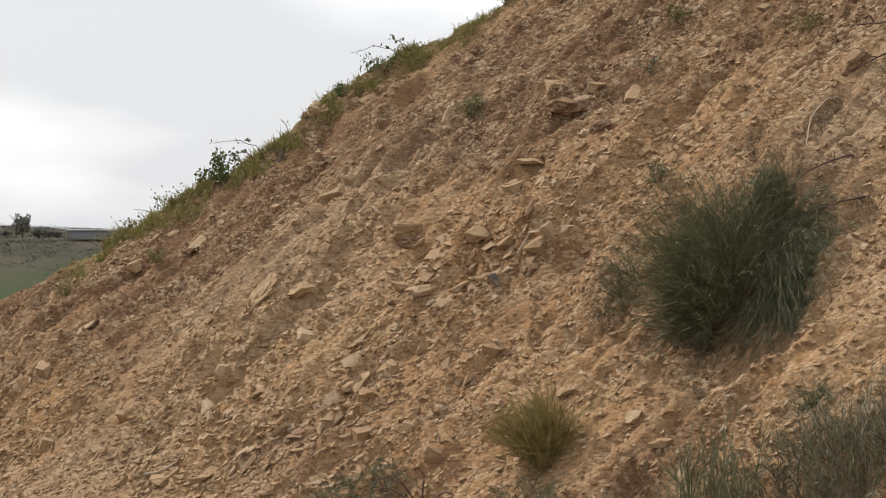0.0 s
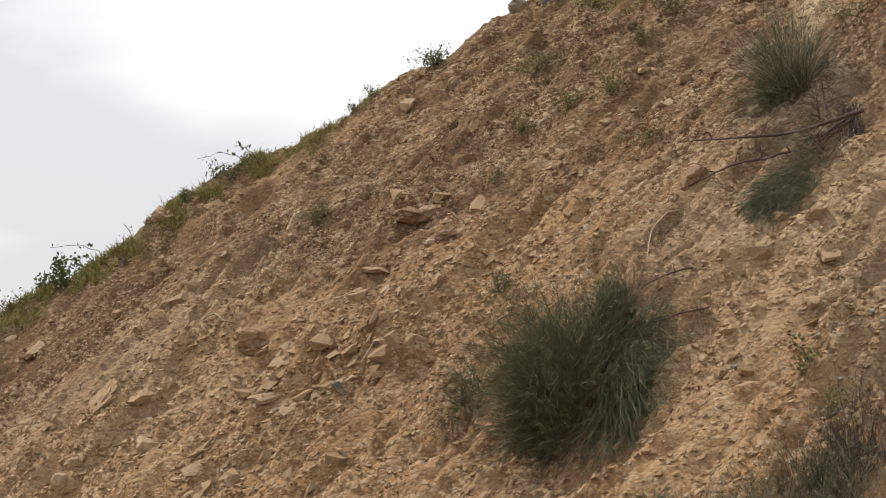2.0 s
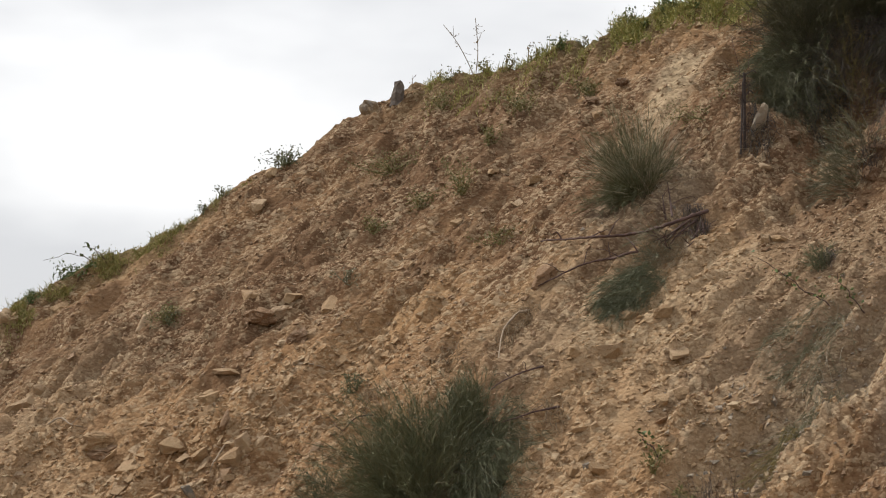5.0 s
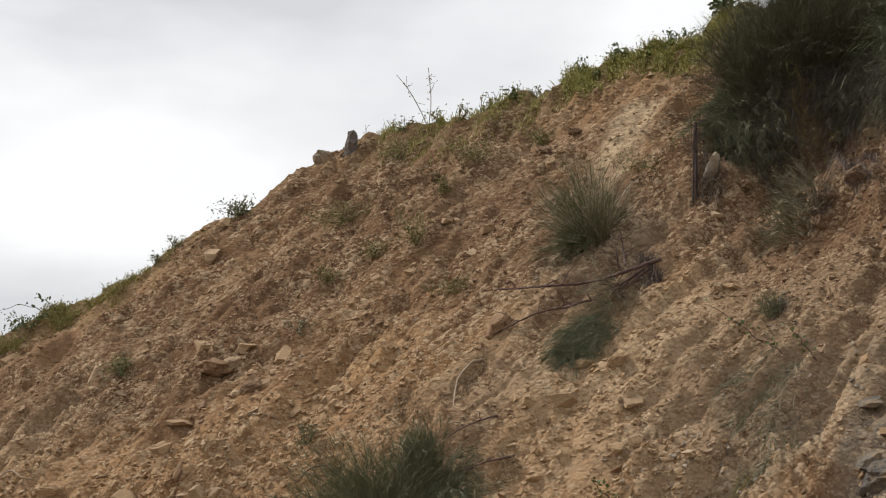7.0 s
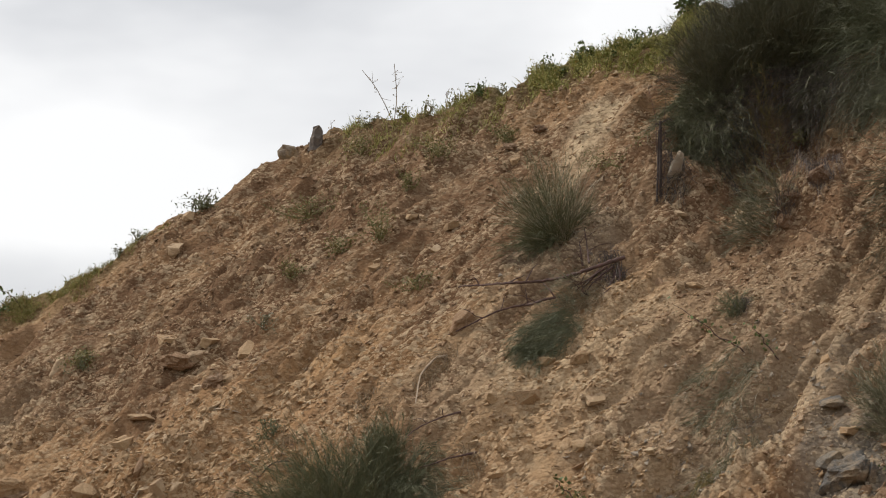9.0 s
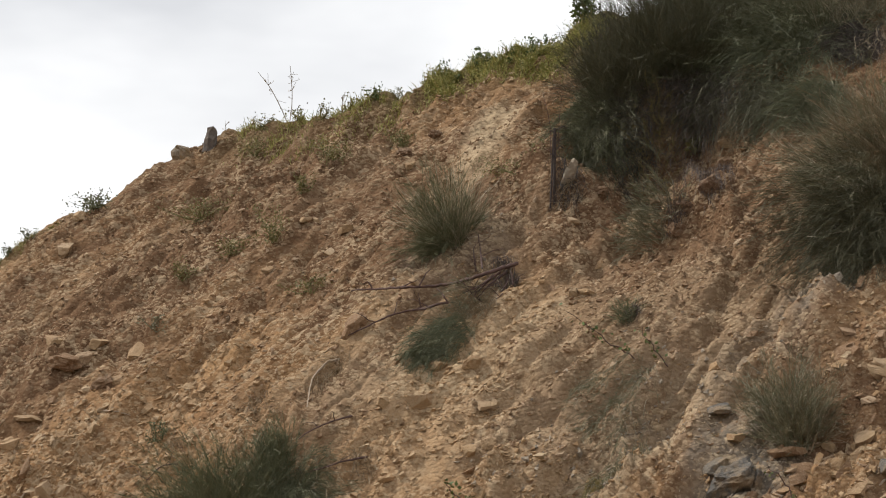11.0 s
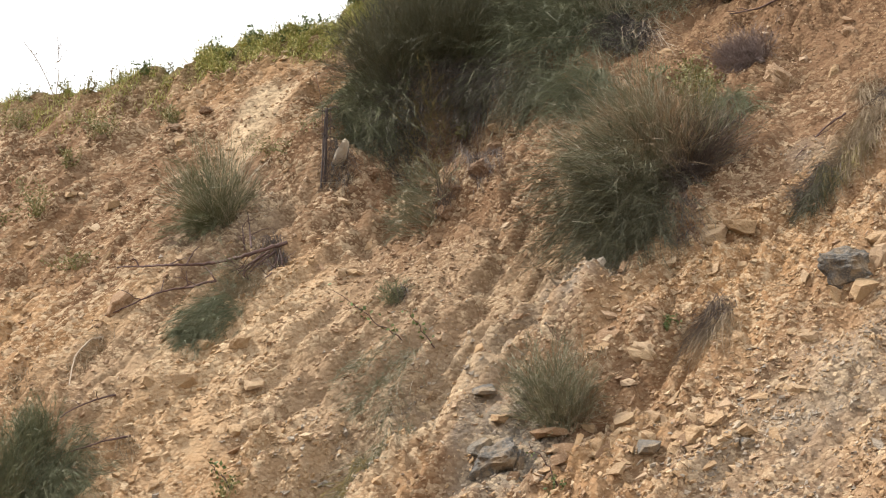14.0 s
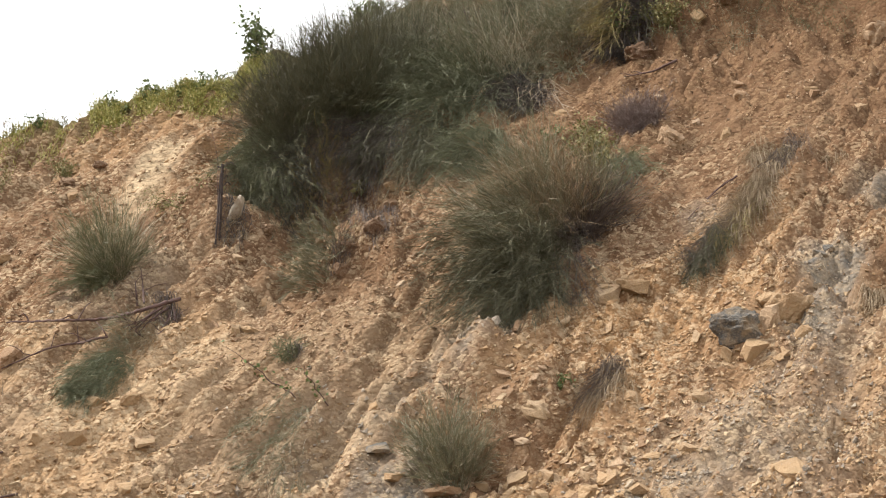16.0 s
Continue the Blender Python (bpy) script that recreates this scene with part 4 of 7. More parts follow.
# ---------------------------------------------------------------- plants
def clump(x, y, length, way, spread, count, seed, droop=0.25, thick=0.002, foot=0.17, k=5, lift=0.0, twigs=0, trail=None):
    """Many thin stems that fan out from one foot. way: (right, up, out) of the fan's axis."""
    rng = np.random.RandomState(seed)
    axis = RIGHT * way[0] + SKY * way[1] + OUT * way[2]
    axis = np.array(axis.normalized())
    n1 = np.cross(axis, [0.3, 0.5, 0.81])
    n1 /= np.linalg.norm(n1)
    n2 = np.cross(axis, n1)
    # stems gather in sprays of different reach, so that the outline is uneven
    tufts = max(6, count // 40)
    ta, tr = rng.uniform(0, 2 * pi, tufts), np.sqrt(rng.uniform(0, 1, tufts)) * radians(spread)
    reach = rng.uniform(0.62, 1.08, tufts) * (1 - 0.22 * (tr / radians(spread)) ** 2)
    who = rng.randint(0, tufts, count)
    a = ta[who] + rng.normal(0, 0.25, count)
    r = np.abs(tr[who] + rng.normal(0, radians(spread) * 0.16, count))
    d = np.cos(r)[:, None] * axis + np.sin(r)[:, None] * (np.cos(a)[:, None] * n1 + np.sin(a)[:, None] * n2)
    L = length * reach[who] * rng.uniform(0.55, 1.08, count)
    f = foot * np.sqrt(rng.uniform(0, 1, count))
    fa = rng.uniform(0, 2 * pi, count)
    bx, by = x + f * np.cos(fa), y + f * np.sin(fa)
    if trail:
        u = rng.uniform(0, 1, count)
        bx, by = bx + u * (trail[0] - x), by + u * (trail[1] - y)
    bz = ground(bx, by) - 0.03 + lift
    # outer feet lean outwards; every stem wanders on its way
    if not trail:
        d[:, 0] += 0.22 * (bx - x) / max(foot, 0.05) * sin(radians(spread))
        d[:, 1] += 0.22 * (by - y) / max(foot, 0.05) * sin(radians(spread))
    d /= np.linalg.norm(d, axis=1, keepdims=True)
    P = np.zeros((count, k, 3))
    P[:, 0] = np.stack([bx, by, bz], 1)
    h = d.copy()
    g_ = droop * rng.uniform(0.5, 1.5, count)
    for s in range(1, k):
        h = h + rng.normal(0, 0.13, (count, 3))
        h[:, 2] -= g_ * 2.0 * s / (k - 1) / (k - 1)
        h /= np.linalg.norm(h, axis=1, keepdims=True)
        P[:, s] = P[:, s - 1] + h * (L / (k - 1))[:, None]
    t = np.linspace(0, 1, k)
    floor_ = ground(P[:, :, 0], P[:, :, 1]) + 0.02 + 0.07 * rng.uniform(0, 1, (count, 1))
    P[:, 1:, 2] = np.maximum(P[:, 1:, 2], floor_[:, 1:])
    R = thick * (1.15 - 0.85 * t)[None, :] * rng.uniform(0.6, 1.3, count)[:, None]
    out = [tubes(P, R)]
    if twigs:
        w = rng.randint(0, count, twigs)
        s = rng.uniform(0.3, 1.0, twigs) ** 0.7 * 0.98
        i = np.minimum((s * (k - 1)).astype(int), k - 2)
        u = s * (k - 1) - i
        p0 = P[w, i] * (1 - u)[:, None] + P[w, i + 1] * u[:, None]
        dd = P[w, i + 1] - P[w, i]
        dd /= np.linalg.norm(dd, axis=1, keepdims=True) + 1e-9
        dd = dd + rng.normal(0, 0.42, (twigs, 3)) + [0, 0, 0.10 - 0.3 * droop]
        ln = length * rng.uniform(0.07, 0.2, twigs)
        p1 = p0 + dd * ln[:, None]
        p1[:, 2] -= droop * 0.3 * ln
        out.append(needles(p0, p1, 0.0019 * rng.uniform(0.7, 1.4, twigs), rng))
    return joined(*out)


def leaf_spray(points, size, seed, per=1):
    """Small folded leaves about the given points."""
    rng = np.random.RandomState(seed)
    C = np.repeat(np.asarray(points, float), per, axis=0)
    n = len(C)
    C = C + rng.normal(0, size * 0.8, (n, 3)) * (per > 1)
    a = rng.normal(0, 1, (n, 3)) + [0, 0, 0.3]
    a /= np.linalg.norm(a, axis=1, keepdims=True)
    b = np.cross(a, rng.normal(0, 1, (n, 3)))
    b /= np.linalg.norm(b, axis=1, keepdims=True)
    c = np.cross(a, b)
    s = size * rng.uniform(0.6, 1.3, (n, 1))
    V = np.stack([C, C + s * (0.5 * a + 0.32 * b + 0.1 * c), C + s * a, C + s * (0.5 * a - 0.32 * b + 0.1 * c)], 1).reshape(-1, 3)
    i = np.arange(n) * 4
    T = np.concatenate([np.stack([i, i + 1, i + 2], 1), np.stack([i, i + 2, i + 3], 1)])
    return V, T


def broom(name, label, clumps, category="bush", group="broom bushes on the slope"):
    """A bush of several fans: rows of part name, material, and the arguments of clump()."""
    first = clumps[0][2]
    ob = thing(name, first["x"], first["y"], label, category, group)
    back = Matrix.Translation(-ob.location)
    for pname, mat, args in clumps:
        v, t = clump(**args)
        me = mesh_np(pname, v - np.array(ob.location[:]), t, mat)
        part(pname, me, ob)
    return ob


def c(x, y, length, way, spread, count, seed, **more):
    return dict(x=x, y=y, length=length, way=way, spread=spread, count=count, seed=seed, **more)


broom("broom_bush", "large dense dark green broom bush on the lower slope", [
    ("crown", BROOM, c(2.27, 14.09, 0.98, (-0.37, 0.81, 0.45), 38, 560, 1, foot=0.2, droop=0.14, twigs=8600)),
    ("front_crown", BROOM, c(2.19, 14.02, 0.91, (-0.50, 0.60, 0.62), 44, 360, 8, foot=0.18, droop=0.2, twigs=4600)),
    ("upper_crown", BROOM_BLUE, c(2.58, 14.15, 0.60, (-0.05, 0.93, 0.37), 44, 380, 7, foot=0.18, droop=0.2, twigs=4600)),
    ("side_spray", BROOM_BLUE, c(2.66, 13.93, 1.12, (0.35, -0.65, 0.67), 30, 560, 2, foot=0.16, droop=0.5, twigs=5600)),
    ("side_crown", BROOM, c(2.72, 13.86, 0.47, (0.74, 0.26, 0.62), 48, 300, 9, foot=0.14, droop=0.8, twigs=3600)),
    ("top_tuft", BROOM, c(2.79, 14.26, 0.42, (-0.29, 0.88, 0.37), 44, 300, 3, foot=0.11, droop=0.2, twigs=2600)),
    ("low_tuft", BROOM_BLUE, c(1.58, 14.63, 0.44, (-0.41, 0.80, 0.45), 48, 150, 4, foot=0.11, droop=0.35, twigs=900)),
    # dead stems, dark and dense to deepen the shade of the hollow below
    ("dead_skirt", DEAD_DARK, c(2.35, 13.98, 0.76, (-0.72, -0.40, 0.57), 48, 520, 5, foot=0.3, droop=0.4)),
    ("dry_spray", DEAD, c(2.53, 13.70, 0.57, (-0.62, -0.47, 0.62), 40, 160, 10, foot=0.3, droop=0.4))])
broom("broom_bush", "olive yellow broom tuft at the slope foot", [
    ("crown", BROOM_DRY, c(0.79, 13.31, 0.55, (-0.22, 0.9, 0.2), 44, 429, 11, foot=0.16, droop=0.22, thick=0.0032, twigs=7020)),
    ("dry_spray", DEAD, c(0.79, 13.26, 0.42, (0.1, 0.7, 0.5), 55, 160, 19, foot=0.14, droop=0.3))])
broom("broom_bush", "upright dark green broom shoots at the slope foot", [
    ("crown", BROOM, c(1.86, 11.69, 0.75, (0.0, 1, 0.1), 20, 79, 12, foot=0.29, droop=0.03, thick=0.005, twigs=1296)),
    ("low_spray", BROOM_GREY, c(1.80, 11.77, 0.43, (-0.2, 0.9, 0.2), 40, 110, 20, foot=0.3, droop=0.1, twigs=900))])
broom("broom_bush", "grey green straggling broom at the slope foot", [
    ("crown", BROOM_GREY, c(3.52, 11.17, 0.62, (-0.36, 0.89, 0.29), 44, 340, 13, foot=0.4, droop=0.15, twigs=3600)),
    ("dark_spray", BROOM_DARK, c(3.33, 11.29, 0.58, (-0.10, 0.95, 0.29), 44, 380, 14, foot=0.45, droop=0.12, twigs=3800)),
    ("front_crown", BROOM_GREY, c(2.73, 11.49, 0.74, (-0.08, 0.95, 0.29), 46, 260, 162, foot=0.35, droop=0.15, twigs=2600)),
    ("low_spray", BROOM_DARK, c(2.49, 11.58, 0.48, (-0.17, 0.94, 0.29), 48, 260, 163, foot=0.35, droop=0.15, twigs=2600))])
broom("broom_bush", "low blue green broom at the slope foot", [
    ("crown", BROOM_BLUE, c(-0.65, 13.77, 0.34, (-0.2, 0.6, 0.4), 62, 297, 15, foot=0.40, droop=0.3, twigs=4860)),
    ("low_spray", BROOM_BLUE, c(0.44, 12.75, 0.30, (0.2, 0.7, 0.4), 60, 165, 16, foot=0.35, droop=0.3, twigs=2700))])
broom("broom_bush", "small green tuft with drooping dry blades", [
    ("crown", BROOM, c(2.65, 12.31, 0.19, (0, 0.8, 0.3), 60, 85, 17, foot=0.07, droop=0.5, twigs=1404)),
    ("dry_spray", DEAD, c(2.64, 12.10, 0.24, (0, -0.2, 0.6), 35, 50, 18, foot=0.06, droop=0.6))])
broom("broom_bush", "blue green broom hanging down the chute edge", [
    ("crown", BROOM_BLUE, c(4.54, 14.86, 0.64, (-0.72, -0.30, 0.45), 30, 300, 21, foot=0.17, droop=0.35, twigs=3000)),
    ("low_spray", BROOM_BLUE, c(4.25, 14.78, 0.38, (-0.60, -0.40, 0.45), 34, 240, 22, foot=0.15, droop=0.4, twigs=2600)),
    ("root_spray", DEAD, c(4.87, 15.08, 0.58, (-0.55, -0.3, 0.5), 32, 260, 26, foot=0.14, droop=0.4)),
    ("upper_spray", BROOM_GREY, c(4.73, 15.14, 0.39, (-0.3, 0.2, 0.5), 50, 140, 27, foot=0.14, droop=0.4, twigs=900))])
broom("broom_bush", "grey green broom with pale bare stems", [
    ("crown", BROOM, c(4.92, 16.31, 1.06, (-0.40, 0.76, 0.51), 46, 160, 23, foot=0.12, droop=0.1, twigs=1700)),
    ("side_crown", BROOM, c(4.84, 16.29, 0.87, (-0.65, 0.50, 0.57), 38, 130, 28, foot=0.12, droop=0.15, twigs=1200)),
    ("bare_spray", STRAW, c(4.93, 16.34, 1.01, (-0.09, 0.74, 0.67), 56, 240, 24, foot=0.12, droop=0.02, thick=0.0035)),
    ("right_spray", BROOM, c(4.96, 16.31, 0.79, (0.28, 0.85, 0.45), 28, 80, 29, foot=0.1, droop=0.05, twigs=400)),
    ("dark_base", BROOM, c(4.80, 16.27, 0.43, (-0.61, 0.61, 0.51), 52, 200, 25, foot=0.12, droop=0.3, twigs=2400))])
broom("broom_bush", "great dark green broom overhanging the bank", [
    ("crown", BROOM_DARK, c(7.78, 17.21, 1.21, (-0.08, 0.97, 0.24), 40, 1100, 31, foot=0.42, droop=0.1, twigs=17000)),
    ("side_crown", BROOM_DARK, c(7.17, 17.25, 1.11, (-0.22, 0.93, 0.29), 38, 620, 33, foot=0.34, droop=0.15, twigs=8200)),
    ("back_crown", BROOM_DARK, c(8.32, 17.18, 1.14, (-0.13, 0.96, 0.24), 40, 620, 36, foot=0.45, droop=0.15, twigs=7600)),
    ("hanging_spray", BROOM, c(7.08, 17.35, 1.09, (-0.29, -0.68, 0.67), 46, 520, 32, foot=0.3, droop=0.5, twigs=6600)),
    ("low_spray", BROOM, c(6.77, 16.90, 1.01, (-0.40, -0.67, 0.62), 40, 360, 38, foot=0.18, droop=0.5, twigs=3600)),
    ("foot_spray", BROOM_DARK, c(6.57, 16.66, 0.75, (-0.46, -0.63, 0.62), 38, 220, 39, foot=0.14, droop=0.6, twigs=2200)),
    ("olive_spray", BROOM_DRY, c(7.23, 16.51, 0.49, (-0.05, 0.89, 0.45), 46, 110, 41, foot=0.22, droop=0.2, twigs=1400)),
    # dark stems filling the undercut, in place of shade below the crown
    ("hollow_shade_spray", DEAD_DARK, c(7.31, 16.94, 0.80, (-0.41, -0.71, 0.57), 60, 420, 37, foot=0.35, droop=0.5)),
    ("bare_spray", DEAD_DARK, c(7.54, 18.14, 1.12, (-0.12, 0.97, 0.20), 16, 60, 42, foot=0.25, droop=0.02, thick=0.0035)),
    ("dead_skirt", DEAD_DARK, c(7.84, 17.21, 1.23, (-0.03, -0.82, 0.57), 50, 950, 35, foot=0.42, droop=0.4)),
    # brown dead stems, dark partly for the shade inside the bush
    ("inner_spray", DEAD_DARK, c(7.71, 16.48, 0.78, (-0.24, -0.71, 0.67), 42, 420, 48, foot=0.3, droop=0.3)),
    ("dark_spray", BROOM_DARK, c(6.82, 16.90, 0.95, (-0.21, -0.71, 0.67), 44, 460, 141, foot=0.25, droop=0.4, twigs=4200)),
    # near-black fillers: the deep shade of the undercut put into stem colour
    ("shade_stem_spray", SHADE_BLACK, c(6.95, 16.58, 0.60, (-0.25, -0.66, 0.71), 60, 620, 142, foot=0.3, droop=0.3)),
    ("cave_shade_spray", SHADE_BLACK, c(7.14, 16.79, 0.88, (-0.10, -0.70, 0.71), 56, 620, 143, foot=0.3, droop=0.3)),
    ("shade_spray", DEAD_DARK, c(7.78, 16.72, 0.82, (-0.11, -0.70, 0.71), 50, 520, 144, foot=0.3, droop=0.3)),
    ("gap_shade_spray", SHADE_BLACK, c(7.82, 16.38, 0.72, (-0.07, -0.85, 0.51), 56, 700, 145, foot=0.25, droop=0.3)),
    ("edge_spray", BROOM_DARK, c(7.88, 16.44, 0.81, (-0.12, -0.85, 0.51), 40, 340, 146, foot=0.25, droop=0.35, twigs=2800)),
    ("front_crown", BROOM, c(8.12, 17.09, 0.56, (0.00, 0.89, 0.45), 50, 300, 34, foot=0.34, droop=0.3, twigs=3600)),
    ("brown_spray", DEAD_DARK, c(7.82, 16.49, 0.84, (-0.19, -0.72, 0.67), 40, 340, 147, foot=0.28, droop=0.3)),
    # more near-black stems added for the shade under the overhang
    ("undercut_shade", SHADE_BLACK, c(7.76, 16.73, 0.84, (-0.17, -0.72, 0.67), 44, 620, 148, foot=0.3, droop=0.3, thick=0.003)),
    # blackened stems for the shaded hollow at the foot of the post
    ("root_spray", SHADE_BLACK, c(6.08, 16.14, 0.33, (-0.30, -0.80, 0.51), 56, 150, 164, foot=0.12, droop=0.3, thick=0.003)),
    ("thin_spray", DEAD_DARK, c(7.05, 17.36, 0.93, (-0.84, 0.40, 0.37), 36, 200, 180, foot=0.2, droop=0.1)),
    ("leaning_spray", BROOM_DARK, c(6.89, 16.96, 0.82, (-0.79, 0.49, 0.37), 30, 130, 181, foot=0.2, droop=0.2, twigs=700))])
broom("broom_bush", "green broom swept down over the bank", [
    ("crown", BROOM_BLUE, c(9.25, 16.54, 1.92, (-0.50, -0.60, 0.62), 28, 900, 41, foot=0.4, droop=0.2, twigs=15000, trail=(9.02, 16.98))),
    ("upper_crown", BROOM_BLUE, c(8.86, 16.42, 0.84, (-0.84, 0.40, 0.37), 44, 430, 43, foot=0.35, droop=0.3, twigs=6600)),
    ("low_spray", BROOM_BLUE, c(8.60, 15.31, 1.25, (-0.61, -0.48, 0.62), 24, 380, 42, foot=0.16, droop=0.3, twigs=3600, thick=0.003)),
    # darker green here stands in for shading under the overhang
    ("tip_spray", BROOM_DARK, c(8.27, 15.89, 1.14, (-0.35, -0.66, 0.67), 34, 380, 46, foot=0.2, droop=0.5, twigs=4200)),
    # dark hollow fillers from here on paint its shade, among real bare stems
    ("hollow_shade_spray", SHADE_BLACK, c(9.19, 15.79, 0.64, (-0.44, -0.69, 0.57), 55, 520, 47, foot=0.25, droop=0.4)),
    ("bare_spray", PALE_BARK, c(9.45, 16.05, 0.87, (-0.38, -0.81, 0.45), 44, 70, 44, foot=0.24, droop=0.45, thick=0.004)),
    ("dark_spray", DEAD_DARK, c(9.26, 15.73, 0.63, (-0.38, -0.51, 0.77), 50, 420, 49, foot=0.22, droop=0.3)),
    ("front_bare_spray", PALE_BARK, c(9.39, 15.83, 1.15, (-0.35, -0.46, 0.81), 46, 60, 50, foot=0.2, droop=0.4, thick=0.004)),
    # dense near-black stems added as the shade of the hollow
    ("shade_spray", SHADE_BLACK, c(9.23, 15.86, 0.63, (-0.30, -0.76, 0.57), 50, 900, 149, foot=0.24, droop=0.3, thick=0.004))])
broom("broom_bush", "olive green broom leaning out of the steep slope", [
    ("crown", BROOM_DARK, c(7.99, 13.24, 1.48, (-0.79, -0.20, 0.57), 32, 640, 51, foot=0.3, droop=0.25, twigs=9600)),
    ("low_spray", BROOM_DARK, c(7.63, 12.80, 1.04, (-0.62, -0.47, 0.62), 32, 320, 56, foot=0.2, droop=0.3, twigs=3600)),
    ("pale_crown", BROOM_GREY, c(8.17, 13.34, 1.16, (-0.76, 0.53, 0.37), 36, 420, 52, foot=0.26, droop=0.12, twigs=6400)),
    ("middle_crown", BROOM_GREY, c(7.99, 13.29, 1.40, (-0.82, 0.02, 0.57), 26, 320, 57, foot=0.2, droop=0.2, twigs=4200)),
    ("twig_spray", DEAD_DARK, c(8.27, 13.21, 0.61, (-0.89, 0.00, 0.45), 52, 800, 55, foot=0.24, droop=0.1, thick=0.003, twigs=900)),
    ("hanging_tuft", BROOM, c(9.08, 13.76, 0.68, (-0.37, -0.64, 0.67), 48, 220, 58, foot=0.2, droop=0.4, twigs=2400)),
    ("dead_skirt", DEAD_DARK, c(7.83, 12.74, 0.58, (-0.23, -0.79, 0.57), 44, 360, 54, foot=0.25, droop=0.4)),
    ("dry_crown", DEAD, c(8.29, 13.38, 1.18, (-0.58, 0.52, 0.62), 44, 420, 59, foot=0.25, droop=0.15, twigs=2600)),
    ("right_spray", DEAD_DARK, c(8.42, 13.24, 0.75, (0.45, 0.77, 0.45), 40, 420, 174, foot=0.18, droop=0.15, twigs=1200)),
    ("edge_spray", BROOM_GREY, c(8.51, 13.30, 0.73, (0.28, 0.85, 0.45), 40, 130, 175, foot=0.15, droop=0.15, twigs=1500)),
    # near-black stems put in as the shade below the bush
    ("shade_spray", SHADE_BLACK, c(8.31, 13.31, 0.57, (-0.71, -0.48, 0.51), 46, 420, 176, foot=0.2, droop=0.3, thick=0.003)),
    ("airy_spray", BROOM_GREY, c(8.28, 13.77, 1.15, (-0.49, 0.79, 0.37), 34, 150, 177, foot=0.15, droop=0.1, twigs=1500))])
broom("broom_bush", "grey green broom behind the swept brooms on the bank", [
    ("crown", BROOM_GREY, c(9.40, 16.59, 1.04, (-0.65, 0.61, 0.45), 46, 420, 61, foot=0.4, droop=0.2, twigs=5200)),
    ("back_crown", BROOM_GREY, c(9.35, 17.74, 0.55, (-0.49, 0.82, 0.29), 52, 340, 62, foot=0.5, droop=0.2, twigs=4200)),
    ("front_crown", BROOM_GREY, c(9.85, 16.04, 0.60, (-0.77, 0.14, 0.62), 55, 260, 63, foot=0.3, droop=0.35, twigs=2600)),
    # skirt stems blackened to carry the shade under this crown
    ("dead_skirt", SHADE_BLACK, c(9.34, 16.24, 0.52, (-0.58, -0.58, 0.57), 60, 420, 69, foot=0.25, droop=0.4)),
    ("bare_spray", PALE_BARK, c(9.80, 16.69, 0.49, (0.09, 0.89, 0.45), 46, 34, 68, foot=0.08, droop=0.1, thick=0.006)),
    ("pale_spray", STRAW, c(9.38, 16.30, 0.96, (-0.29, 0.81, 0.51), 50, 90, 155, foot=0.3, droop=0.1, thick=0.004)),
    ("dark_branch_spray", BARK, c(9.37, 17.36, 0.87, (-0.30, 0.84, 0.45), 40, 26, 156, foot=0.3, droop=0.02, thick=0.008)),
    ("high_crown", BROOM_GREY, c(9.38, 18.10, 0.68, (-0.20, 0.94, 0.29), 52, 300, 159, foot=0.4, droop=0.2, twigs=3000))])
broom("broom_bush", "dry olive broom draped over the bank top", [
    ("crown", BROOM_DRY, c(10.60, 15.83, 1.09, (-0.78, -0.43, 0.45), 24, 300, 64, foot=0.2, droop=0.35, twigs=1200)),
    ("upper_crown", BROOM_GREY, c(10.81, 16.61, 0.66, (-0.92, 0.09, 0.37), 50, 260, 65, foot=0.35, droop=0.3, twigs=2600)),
    # dark and near-black stems in the hollow, standing in for its shade
    ("hollow_shade_spray", DEAD_DARK, c(10.70, 15.63, 0.55, (-0.54, -0.62, 0.57), 50, 360, 66, foot=0.22, droop=0.4)),
    ("shade_spray", SHADE_BLACK, c(10.71, 15.60, 0.61, (-0.49, -0.66, 0.57), 50, 700, 154, foot=0.22, droop=0.3, thick=0.004)),
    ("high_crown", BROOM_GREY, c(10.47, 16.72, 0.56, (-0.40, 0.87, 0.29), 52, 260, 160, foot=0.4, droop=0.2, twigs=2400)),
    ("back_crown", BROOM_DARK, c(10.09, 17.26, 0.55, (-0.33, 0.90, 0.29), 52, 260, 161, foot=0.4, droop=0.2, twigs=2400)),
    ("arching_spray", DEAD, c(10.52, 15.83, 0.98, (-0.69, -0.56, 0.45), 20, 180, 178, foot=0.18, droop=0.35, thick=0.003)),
    # near-black stems along the torn edge, painted shade of the root overhang
    ("root_shade", SHADE_BLACK, c(10.69, 15.56, 0.71, (-0.66, -0.66, 0.37), 30, 420, 179, foot=0.16, droop=0.3, thick=0.004, trail=(10.47, 15.64)))])
broom("broom_bush", "grey green broom on the crest above the bank", [
    ("crown", BROOM_GREY, c(9.11, 17.15, 0.76, (-0.3, 0.8, 0.3), 50, 420, 91, foot=0.45, droop=0.15, twigs=4200)),
    ("back_crown", BROOM_GREY, c(8.79, 18.64, 0.64, (-0.1, 0.9, 0.2), 50, 380, 92, foot=0.5, droop=0.15, twigs=3800)),
    ("dry_spray", DEAD, c(9.28, 16.77, 0.72, (-0.2, 0.5, 0.5), 55, 260, 93, foot=0.4, droop=0.3))])
